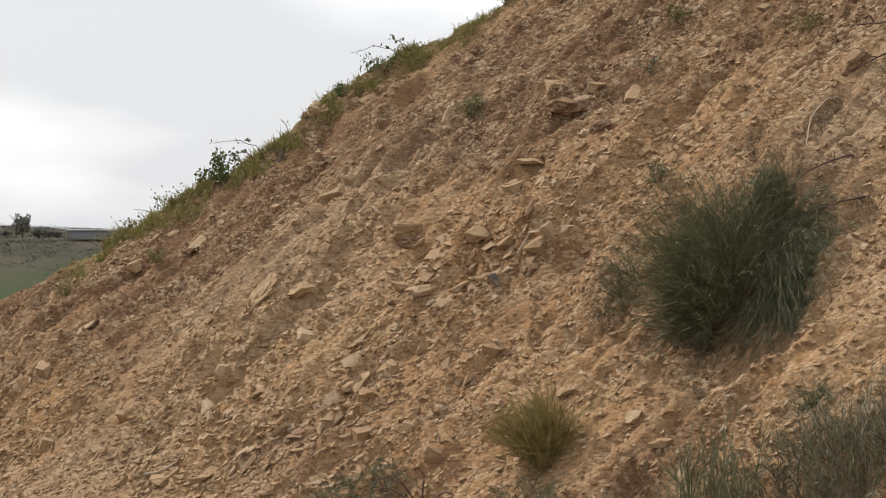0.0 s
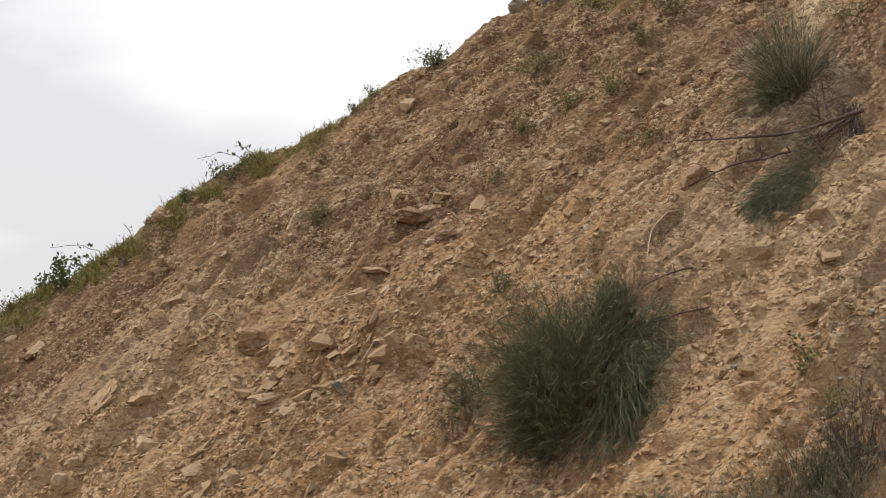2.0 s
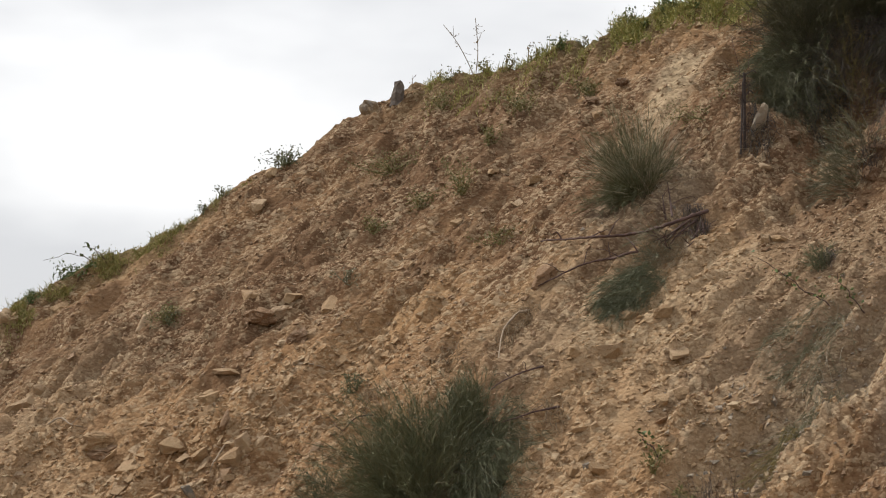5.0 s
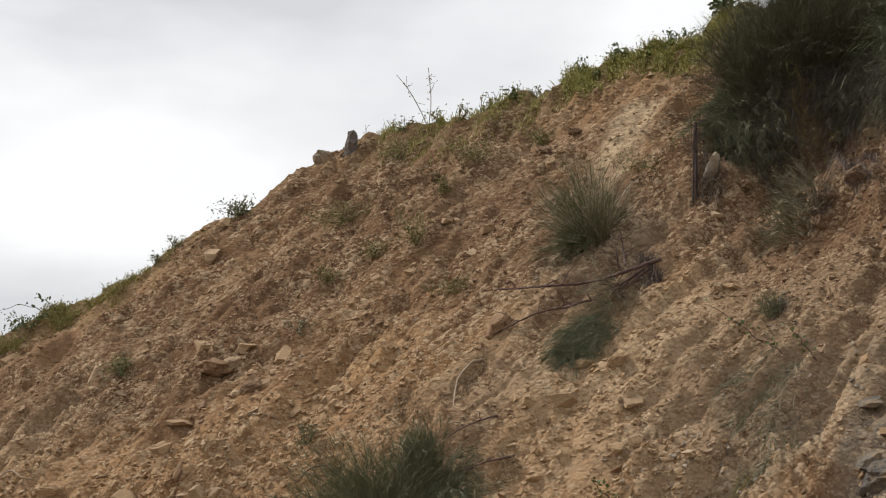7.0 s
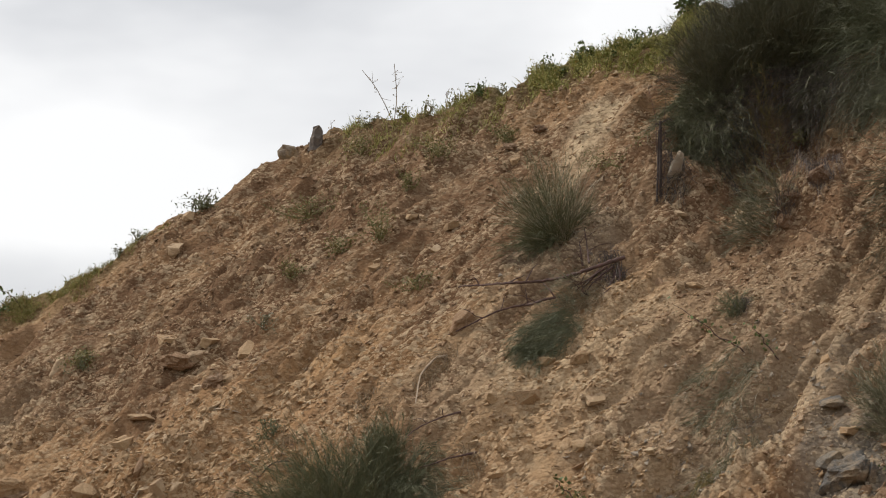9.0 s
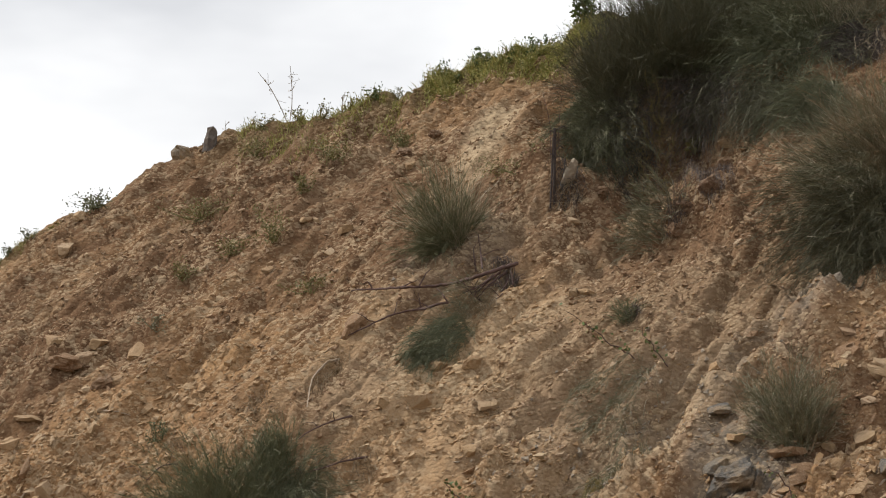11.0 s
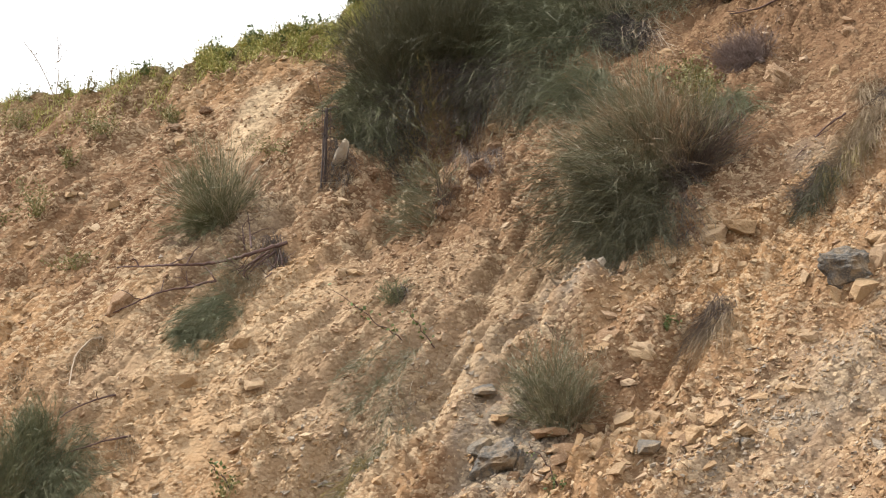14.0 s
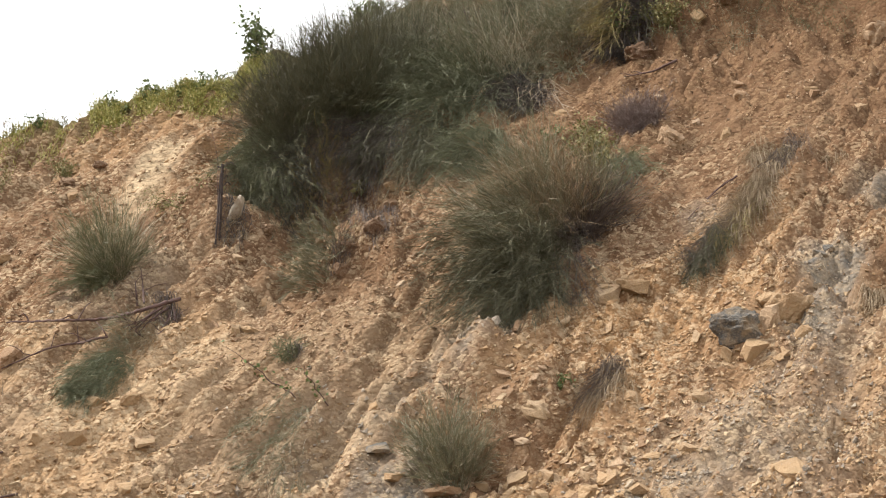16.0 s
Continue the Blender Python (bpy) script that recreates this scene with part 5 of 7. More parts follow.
broom("broom_bush", "dry straggling broom on the high bank", [
    ("crown", BROOM_GREY, c(10.24, 16.35, 0.92, (-0.6, 0.4, 0.4), 40, 420, 94, foot=0.35, droop=0.3, twigs=3600)),
    ("edge_spray", BROOM, c(11.87, 14.58, 0.36, (-0.3, 0.1, 0.5), 55, 260, 99, foot=0.35, droop=0.4, twigs=1200, trail=(12.31, 13.97))),
    # dark filler stems for the shade in the hollow
    ("hollow_shade_spray", DEAD_DARK, c(10.67, 15.60, 0.52, (-0.4, -0.5, 0.5), 50, 600, 100, foot=0.25, droop=0.4)),
    ("dark_spray", BROOM, c(11.05, 15.35, 0.52, (-0.3, 0.2, 0.5), 50, 260, 97, foot=0.4, droop=0.4, twigs=1800)),
    ("end_spray", BROOM_GREY, c(11.46, 14.76, 0.39, (-0.3, 0.3, 0.5), 55, 200, 98, foot=0.3, droop=0.4, twigs=1200)),
    ("dry_spray", DEAD_DARK, c(10.50, 15.80, 0.71, (-0.5, -0.2, 0.5), 45, 420, 95, foot=0.3, droop=0.4)),
    ("back_crown", BROOM_GREY, c(10.28, 17.44, 0.84, (-0.2, 0.7, 0.3), 55, 380, 96, foot=0.5, droop=0.2, twigs=3400))])
broom("dead_shrub", "dead brown purple twiggy shrub on the steep slope", [
    ("crown", DEAD_PURPLE, c(9.80, 14.30, 0.46, (-0.5, 0.5, 0.4), 62, 700, 66, foot=0.2, droop=0.12, thick=0.0016, twigs=5200))], "dead shrub", "dead plants")
broom("dry_grass_clump", "long dead grass draped down the steep slope", [
    ("root_spray", DEAD_DARK, c(10.47, 12.68, 0.42, (-0.43, -0.78, 0.45), 46, 420, 71, foot=0.1, droop=0.3, trail=(10.07, 12.5))),
    ("dry_spray", DEAD, c(10.40, 12.68, 0.46, (-0.47, -0.76, 0.45), 40, 260, 170, foot=0.1, droop=0.3, trail=(9.74, 12.34))),
    ("middle_spray", DEAD, c(10.03, 12.50, 0.53, (-0.44, -0.80, 0.41), 30, 420, 72, foot=0.09, droop=0.3, trail=(9.49, 12.24))),
    ("shade_spray", DEAD, c(9.89, 12.39, 0.61, (-0.45, -0.79, 0.41), 36, 420, 171, foot=0.12, droop=0.3, trail=(9.28, 12.21))),
    ("green_spray", BROOM_DRY, c(9.70, 12.30, 0.49, (-0.49, -0.77, 0.41), 26, 300, 67, foot=0.07, droop=0.3, trail=(9.04, 12.11))),
    ("edge_spray", DEAD_DARK, c(9.44, 12.25, 0.46, (-0.66, -0.66, 0.37), 24, 420, 172, foot=0.08, droop=0.3, trail=(8.79, 12.11))),
    ("tip_spray", BROOM_DARK, c(9.24, 12.17, 0.49, (-0.55, -0.75, 0.37), 20, 420, 68, foot=0.07, droop=0.3, twigs=1080, trail=(8.82, 12.02)))], "grass", "dead plants")
broom("dry_grass_clump", "dead grass clump hanging on the ochre slope", [
    ("dry_spray", DEAD, c(7.59, 11.40, 0.66, (-0.54, -0.76, 0.37), 26, 300, 73, foot=0.12, droop=0.3, trail=(7.39, 11.47))),
    ("dark_spray", DEAD_DARK, c(7.62, 11.49, 0.50, (-0.59, -0.71, 0.37), 32, 320, 173, foot=0.12, droop=0.3, trail=(7.44, 11.53)))], "grass", "dead plants")
broom("dry_grass_clump", "grey dry grass clump hanging beside the scree", [
    ("dry_spray", DEAD, c(9.61, 10.62, 0.52, (-0.3, -0.5, 0.5), 24, 420, 74, foot=0.16, droop=0.4))], "grass", "dead plants")
broom("broom_bush", "grey green broom tuft with dry tips among shale", [
    ("crown", BROOM_GREY, c(6.14, 11.60, 0.58, (-0.2, 0.85, 0.3), 50, 363, 75, foot=0.16, droop=0.12, twigs=5940)),
    ("dry_spray", DEAD, c(6.27, 11.60, 0.48, (0.15, 0.7, 0.4), 40, 420, 76, foot=0.14, droop=0.15))])
broom("broom_bush", "small dark green shrub on bare earth", [
    ("crown", BROOM, c(5.74, 13.83, 0.26, (-0.1, 0.6, 0.4), 60, 138, 77, foot=0.08, droop=0.3, twigs=576)),
    ("dry_spray", DEAD_DARK, c(5.76, 13.83, 0.18, (0.1, 0.2, 0.6), 55, 70, 83, foot=0.07, droop=0.4))])
broom("broom_bush", "thin dry shrub under the bank", [
    ("crown", BROOM_GREY, c(6.54, 14.88, 0.57, (-0.65, 0.3, 0.4), 44, 140, 78, foot=0.16, droop=0.2, thick=0.003, twigs=3348)),
    ("dead_spray", DEAD_DARK, c(6.59, 14.67, 0.56, (-0.1, 0.9, 0.3), 26, 60, 79, foot=0.07, droop=0.0))])
broom("dead_shrub", "dry reddish roots and leaves under the bank", [
    ("crown", DEAD_DARK, c(7.00, 14.78, 0.36, (-0.2, -0.5, 0.6), 50, 240, 80, foot=0.23, droop=0.5))], "dead shrub", "dead plants")
broom("dry_grass_clump", "brown grass root clod on the lower slope", [
    ("dry_spray", DEAD, c(1.96, 13.26, 0.24, (-0.7, -0.35, 0.4), 32, 260, 81, foot=0.08, droop=0.4))], "grass", "dead plants")
broom("dry_grass_clump", "dry olive grass on the shale rib", [
    ("dry_spray", BROOM_GREY, c(5.36, 13.14, 0.35, (-0.75, -0.35, 0.35), 34, 200, 82, foot=0.32, droop=0.5, twigs=1400))], "grass", "dead plants")
broom("dry_grass_clump", "low dry olive scrub on the grey shale slope", [
    ("dry_spray", BROOM_GREY, c(5.04, 12.27, 0.52, (-0.72, -0.54, 0.45), 40, 220, 150, foot=0.25, droop=0.4, twigs=1400)),
    ("low_spray", BROOM_DRY, c(4.73, 12.19, 0.34, (-0.72, -0.54, 0.45), 44, 120, 151, foot=0.2, droop=0.4, twigs=700))], "grass", "dead plants")
broom("dry_grass_clump", "brown root tangle hanging under a torn earth edge", [
    ("dry_spray", DEAD, c(10.18, 12.80, 0.61, (-0.32, -0.83, 0.45), 36, 420, 152, foot=0.16, droop=0.4)),
    ("low_spray", DEAD, c(9.73, 12.40, 0.57, (-0.26, -0.85, 0.45), 32, 320, 153, foot=0.14, droop=0.4))], "grass", "dead plants")
broom("dry_grass_clump", "dark brown dry scrub at the slope foot", [
    ("dry_spray", DEAD_DARK, c(3.98, 11.66, 0.46, (-0.50, 0.74, 0.45), 48, 420, 157, foot=0.25, droop=0.2)),
    ("green_spray", BROOM_DARK, c(3.75, 11.56, 0.34, (-0.33, 0.83, 0.45), 48, 260, 158, foot=0.22, droop=0.2, twigs=2200))], "grass", "dead plants")


def weed(x, y, high, wide, leaves, seed, label, stems=7, lean=(0, 0), size=0.026, mat=None):
    """A leafy weed: a few stems and many small leaves."""
    rng = np.random.RandomState(seed)
    ob = thing("weed", x, y, label, "weed", "weeds on the slope")
    z0 = np.array(ob.location[:])
    tips = np.stack([rng.normal(lean[0], wide * 0.5, stems), rng.normal(lean[1], wide * 0.4, stems), high * rng.uniform(0.6, 1.1, stems)], 1)
    L = np.stack([curve_line((0, 0, -0.02), p, rng.normal(0, 0.04, 3), 6, seed + i) for i, p in enumerate(tips)])
    v, t = tubes(L, np.linspace(0.006, 0.002, 6)[None, :] * np.ones((stems, 1)))
    stem = part("stem", mesh_np("stem", v, t, mat or LEAF), ob, kind="stuff")
    w, s = rng.randint(0, stems, leaves), rng.uniform(0.15, 1, leaves)
    i = np.minimum((s * 5).astype(int), 4)
    p = L[w, i] + (L[w, i + 1] - L[w, i]) * (s * 5 - i)[:, None] + rng.normal(0, wide * 0.16, (leaves, 3))
    p[:, 2] = np.maximum(p[:, 2], ground(p[:, 0] + x, p[:, 1] + y) - z0[2] + 0.01)
    v, t = leaf_spray(p, size, seed)
    part("foliage", mesh_np("foliage", v, t, mat or LEAF), stem)
    return ob


LOW = "low green weed growing on bare earth"
weed(2.87, 19.66, 0.13, 0.50, 900, 1, LOW, 20, mat=WEED)
weed(3.39, 17.96, 0.38, 0.20, 620, 2, "upright yellow green weed on bare earth", 7, mat=WEED)
weed(3.84, 18.59, 0.24, 0.14, 340, 3, LOW, 6, mat=WEED)
weed(4.28, 18.87, 0.18, 0.42, 800, 4, LOW, 10, mat=WEED)
weed(3.00, 18.26, 0.14, 0.34, 520, 5, LOW, 8, mat=WEED)
weed(3.57, 16.74, 0.11, 0.24, 320, 6, LOW, 6, mat=WEED)
weed(2.47, 18.21, 0.16, 0.20, 320, 7, LOW, 6, mat=WEED)
weed(5.68, 16.64, 0.08, 0.40, 520, 8, "flat mossy green weed on pale earth", 8, mat=WEED)
weed(5.12, 18.93, 0.13, 0.30, 480, 9, LOW, 8, mat=WEED)
weed(3.62, 20.42, 0.14, 0.40, 560, 10, LOW, 10, mat=WEED)
weed(0.35, 19.00, 0.14, 0.26, 420, 11, LOW, 7, mat=WEED)
weed(0.32, 18.98, 0.14, 0.16, 200, 12, LOW, 7, mat=BROOM)
weed(-3.31, 19.83, 0.12, 0.18, 260, 13, LOW, 8, mat=WEED)
weed(2.12, 17.60, 0.10, 0.16, 160, 14, LOW, 6, mat=BROOM_GREY)
weed(2.01, 15.96, 0.14, 0.12, 150, 15, LOW, 6, mat=BROOM)
weed(1.97, 15.99, 0.10, 0.08, 70, 16, LOW, 4, mat=BROOM)
weed(3.86, 12.66, 0.20, 0.12, 60, 17, "leafy green weed on grey earth", 6, size=0.04, mat=WEED)
weed(3.94, 12.38, 0.20, 0.16, 60, 18, "leafy green weed on grey earth", 6, size=0.035, mat=WEED)
weed(7.23, 11.71, 0.08, 0.07, 90, 19, LOW, 4)
weed(5.77, 10.95, 0.08, 0.08, 90, 20, LOW, 4)
weed(8.79, 13.62, 0.40, 0.34, 900, 21, "leafy green weed leaning over the olive broom", 14, (-0.15, -0.1), 0.035, WEED)
weed(9.21, 14.36, 0.24, 0.34, 650, 22, "leafy green weed on the steep slope", 14, size=0.032, mat=WEED)
weed(7.55, 16.28, 0.14, 0.12, 120, 23, "yellow green leafy weed at the bank edge", 8, size=0.06, mat=WEED)
weed(10.52, 15.61, 0.2, 0.4, 600, 24, "green weed patch beside the dark branch", 12, size=0.04)
weed(10.75, 15.22, 0.25, 0.34, 800, 32, "green leafy weeds hanging under the top scrub", 16, (-0.1, -0.1), 0.032, WEED)
weed(7.56, 16.30, 0.12, 0.16, 80, 33, "pale green leafy weed on the broken bank", 7, (0, 0), 0.032, WEED)
weed(8.89, 14.55, 0.08, 0.12, 120, 25, LOW, 5)
weed(1.80, 21.14, 0.13, 0.34, 320, 26, "dark green weed standing on the crest", 11, size=0.035, mat=BROOM)
weed(-1.27, 20.98, 0.12, 0.16, 260, 27, "dark green weed on the crest", 8)
weed(7.34, 18.77, 0.62, 0.26, 620, 28, "tall leafy vine sprig standing on the crest", 9, (-0.12, 0), 0.06)
weed(8.80, 18.99, 0.55, 0.45, 500, 29, "tall leafy vine sprig above the brooms", 9, (0, 0), 0.06)
weed(-3.92, 20.85, 0.14, 0.3, 420, 30, "yellow green weeds on the spur", 10, mat=WEED)
weed(-4.40, 20.22, 0.10, 0.3, 320, 31, "yellow green weeds on the spur", 9, mat=WEED)
# weeds along the skyline
weed(5.79, 19.59, 0.20, 0.16, 160, 140, "dark leafy weed standing against the sky on the crest", 7, size=0.040, mat=LEAF)
weed(5.87, 19.48, 0.12, 0.14, 110, 141, "dark leafy weed standing against the sky on the crest", 7, size=0.035, mat=LEAF)
weed(6.17, 19.36, 0.15, 0.20, 200, 142, "dark leafy weed standing against the sky on the crest", 7, size=0.040, mat=LEAF)
weed(6.29, 19.36, 0.24, 0.12, 110, 143, "dark leafy weed standing against the sky on the crest", 7, size=0.045, mat=LEAF)
weed(6.44, 19.03, 0.20, 0.10, 90, 144, "dark leafy weed standing against the sky on the crest", 7, size=0.040, mat=LEAF)
weed(6.63, 18.88, 0.20, 0.14, 150, 145, "dark leafy weed standing against the sky on the crest", 7, size=0.040, mat=LEAF)
weed(6.77, 19.04, 0.18, 0.12, 110, 146, "dark leafy weed standing against the sky on the crest", 7, size=0.040, mat=LEAF)
weed(6.92, 19.03, 0.15, 0.14, 110, 147, "dark leafy weed standing against the sky on the crest", 7, size=0.035, mat=LEAF)
weed(3.76, 20.70, 0.20, 0.16, 130, 148, "yellow green weed on the crest", 7, size=0.035, mat=WEED)
weed(4.20, 20.58, 0.12, 0.20, 150, 149, "yellow green weed on the crest", 7, size=0.030, mat=WEED)
weed(4.38, 20.16, 0.20, 0.10, 90, 150, "yellow green weed on the crest", 7, size=0.030, mat=WEED)
weed(4.76, 20.18, 0.14, 0.16, 140, 151, "yellow green weed on the crest", 7, size=0.030, mat=WEED)
weed(5.06, 19.99, 0.16, 0.14, 130, 152, "dark leafy weed standing against the sky on the crest", 7, size=0.032, mat=LEAF)
weed(5.35, 20.14, 0.12, 0.12, 90, 153, "yellow green weed on the crest", 7, size=0.030, mat=WEED)
weed(-2.71, 20.71, 0.34, 0.22, 260, 154, "dark leafy weed standing against the sky on the crest", 7, size=0.055, mat=LEAF)
weed(-2.89, 20.91, 0.22, 0.14, 120, 155, "dark leafy weed standing against the sky on the crest", 7, size=0.050, mat=LEAF)
weed(-3.82, 21.02, 0.14, 0.20, 140, 156, "yellow green weed on the crest", 7, size=0.035, mat=WEED)
weed(-3.31, 20.85, 0.14, 0.30, 200, 157, "yellow green weed on the crest", 7, size=0.035, mat=WEED)
weed(-0.93, 21.25, 0.14, 0.25, 220, 158, "dark leafy weed standing against the sky on the crest", 7, size=0.035, mat=LEAF)
weed(1.76, 21.04, 0.14, 0.20, 110, 159, "dark leafy weed standing against the sky on the crest", 7, size=0.040, mat=BROOM)
weed(1.00, 21.09, 0.13, 0.12, 90, 160, "yellow green weed on the crest", 7, size=0.030, mat=BROOM)
weed(0.76, 21.03, 0.12, 0.12, 80, 161, "yellow green weed on the crest", 7, size=0.030, mat=BROOM)


def sprig(pts, leaves, seed, label, size=0.05, radius=0.006, mat=None, name="bramble"):
    """A long bramble shoot through the points, with leaves scattered along it."""
    rng = np.random.RandomState(seed)
    P = np.array(pts, float)
    t = np.linspace(0, len(P) - 1, 12)
    i = np.minimum(t.astype(int), len(P) - 2)
    L = P[i] + (P[i + 1] - P[i]) * (t - i)[:, None] + rng.normal(0, 0.008, (12, 3))
    ob = thing(name, P[0][0], P[0][1], label, "bramble", "brambles")
    o = np.array(ob.location[:])
    v, f = tubes((L - o)[None], np.linspace(radius, radius * 0.4, 12)[None], 4)
    stem = part("stem", mesh_np("stem", v, f, BARK), ob)
    s = rng.uniform(1, 11, leaves)
    j = np.minimum(s.astype(int), 10)
    p = L[j] + (L[j + 1] - L[j]) * (s - j)[:, None] + rng.normal(0, 0.03, (leaves, 3)) - o
    v, f = leaf_spray(p, size, seed + 1)
    part("foliage", mesh_np("foliage", v, f, mat or LEAF), stem)
    return ob


def at(x, y, right=0.0, up=0.0, out=0.0):
    """A point set off from the ground at (x, y)."""
    return np.array(on_ground(x, y)) + np.array(RIGHT) * right + np.array(SKY) * up + np.array(OUT) * out


BR = "arching bramble shoot with small leaves on the crest"
sprig([at(-2.12, 20.64, 0, 0), at(-2.12, 20.64, -0.10, 0.17), at(-2.12, 20.64, -0.35, 0.25), at(-2.12, 20.64, -0.72, 0.22)], 16, 1, BR)
sprig([at(-2.19, 20.66, 0, 0), at(-2.19, 20.66, -0.2, 0.12), at(-2.19, 20.66, -0.42, 0.10), at(-2.19, 20.66, -0.62, 0.02)], 12, 2, BR)
sprig([at(-2.60, 20.62, 0, 0), at(-2.60, 20.62, -0.05, 0.12), at(-2.60, 20.62, -0.12, 0.22), at(-2.60, 20.62, -0.1, 0.36)], 90, 3, "dark leafy bramble sprig standing on the crest", 0.055)
sprig([at(-0.44, 21.13, 0, 0), at(-0.44, 21.13, -0.12, 0.10), at(-0.44, 21.13, -0.4, 0.2), at(-0.44, 21.13, -0.70, 0.10)], 12, 4, BR)
sprig([at(-0.37, 21.13, 0, 0), at(-0.37, 21.13, -0.05, 0.12), at(-0.37, 21.13, -0.16, 0.22), at(-0.37, 21.13, -0.28, 0.25)], 26, 5, BR)
sprig([at(-0.72, 21.14, 0, 0), at(-0.72, 21.14, 0.05, 0.1), at(-0.72, 21.14, 0.1, 0.16), at(-0.72, 21.14, 0.2, 0.2)], 40, 6, BR)
SL = "slender bramble shoot creeping over bare earth"
sprig([at(5.76, 13.07, 0, 0), at(5.76, 13.07, -0.06, 0.1), at(5.76, 13.07, -0.14, 0.2), at(5.76, 13.07, -0.2, 0.33)], 34, 7, SL, 0.04)
sprig([at(5.58, 13.25, 0, 0), at(5.58, 13.25, -0.2, 0.12), at(5.58, 13.25, -0.35, 0.25), at(5.58, 13.25, -0.6, 0.42)], 34, 8, SL, 0.04)
sprig([at(5.80, 10.96, 0, 0), at(5.80, 10.96, -0.05, 0.12), at(5.80, 10.96, -0.12, 0.22), at(5.80, 10.96, -0.2, 0.3)], 8, 9, SL, 0.03)
sprig([at(3.92, 12.71, 0, 0), at(3.92, 12.71, -0.05, 0.1), at(3.92, 12.71, -0.12, 0.14), at(3.92, 12.71, -0.15, 0.2)], 30, 10, SL, 0.04)


def dry_stalk(x, y, right, up, seed, heads):
    """A tall dry stalk with small seed heads near its tip."""
    rng = np.random.RandomState(seed)
    ob = thing("dry_stalk", x, y, "tall thin dry weed stalk on the crest", "stalk", "dry stalks on the crest")
    tip = np.array(RIGHT) * right + np.array(SKY) * up
    L = curve_line((0, 0, -0.03), tip, (0.02, 0, 0.03), 8, seed, 0.02)
    v, t = tubes(L[None], np.linspace(0.006, 0.0035, 8)[None], 4)
    stem = part("stem", mesh_np("stem", v, t, DEAD), ob)
    s = rng.uniform(0.55, 1, heads)
    p = np.array([L[int(q * 7 - 0.001)] for q in s])
    q = p + rng.normal(0, 0.05, (heads, 3)) + [0, 0, 0.03]
    v, t = tubes(np.stack([p, q], 1), np.array([[0.003, 0.002]]) * np.ones((heads, 1)))
    v2, t2 = leaf_spray(q, 0.025, seed)
    v, t = joined((v, t), (v2, t2))
    part("tassel", mesh_np("tassel", v, t, DEAD), stem, kind="stuff")


dry_stalk(4.09, 20.65, 0.0, 0.72, 1, 16)
dry_stalk(4.07, 20.65, -0.38, 0.64, 2, 8)
dry_stalk(-1.83, 20.72, -0.14, 0.24, 3, 3)
dry_stalk(4.64, 20.23, 0.02, 0.26, 4, 5)
dry_stalk(3.35, 21.17, 0.02, 0.15, 5, 3)
dry_stalk(-3.37, 20.62, -0.35, 0.10, 6, 2)
dry_stalk(-4.12, 20.84, -0.06, 0.24, 7, 4)


def turf_patch(name, label, way, wide, count, high, seed, mat, leaves=0, leaf=0.022, gap=0.02):
    """Grass along a line of plan points, wide metres to either side."""
    rng = np.random.RandomState(seed)
    W = np.array(way)
    s = rng.uniform(0, len(W) - 1, count)
    i = np.minimum(s.astype(int), len(W) - 2)
    p = W[i] + (W[i + 1] - W[i]) * (s - i)[:, None] + rng.normal(0, wide * 0.5, (count, 2))
    n = ripple(p[:, 0] * 3, p[:, 1] * 3, seed) + 0.5 * ripple(p[:, 0] * 9, p[:, 1] * 9, seed + 1)
    p = p[n > gap]
    n = n[n > gap]
    m = len(p)
    z = ground(p[:, 0], p[:, 1])
    h = high * rng.uniform(0.35, 1.0, m) * (0.7 + 0.9 * np.clip(n + 0.2, 0, 1))
    d = rng.normal(0, 0.35, (m, 3)) + [0, -0.1, 1.0]
    t = np.linspace(0, 1, 3)
    P = np.stack([p[:, 0], p[:, 1], z - 0.01], 1)[:, None, :] + d[:, None, :] * (h[:, None] * t)[:, :, None]
    P[:, :, :2] += rng.normal(0, 0.3, (m, 1, 2)) * (h[:, None] * t ** 2)[:, :, None]
    P[:, :, 2] -= 0.25 * h[:, None] * t ** 2
    v, f = joined(needles(P[:, 0], P[:, 1] + 0.4 * (P[:, 1] - P[:, 0]), 0.006 * rng.uniform(0.7, 1.4, m), rng),
                  needles(P[:, 1], P[:, 2], 0.005 * rng.uniform(0.7, 1.4, m), rng))
    if leaves:
        w = rng.randint(0, m, leaves)
        q = P[w, 1] + (P[w, 2] - P[w, 1]) * rng.uniform(-0.5, 1.2, (leaves, 1)) + rng.normal(0, 0.014, (leaves, 3))
        v, f = joined((v, f), leaf_spray(q, leaf, seed))
    return tagged(new(name, mesh_np(name, v, f, mat)), label, "grass", kind="stuff")


turf_patch("crest_grass", "yellow green grass along the low spur", [(-4.31, 20.76), (-3.71, 20.81), (-3.09, 20.74), (-2.40, 20.70), (-1.86, 20.72)], 0.3, 17000, 0.12, 1, GRASS_DULL, 3000)
turf_patch("crest_grass", "yellow green grass on the middle crest", [(-1.46, 20.86), (-0.93, 21.10), (-0.31, 21.18), (0.39, 21.00)], 0.24, 10000, 0.10, 2, GRASS_DULL, 2000)
turf_patch("crest_grass", "short sparse grass on the upper crest", [(-0.65, 21.27), (0.04, 21.14), (0.72, 21.05), (1.43, 21.28)], 0.12, 2600, 0.09, 3, GRASS_DULL, 300)
turf_patch("crest_grass", "short grass and weeds behind the crest stump", [(3.58, 21.10), (4.14, 20.62), (4.86, 20.01), (5.47, 19.52)], 0.24, 3000, 0.12, 4, GRASS, 350)
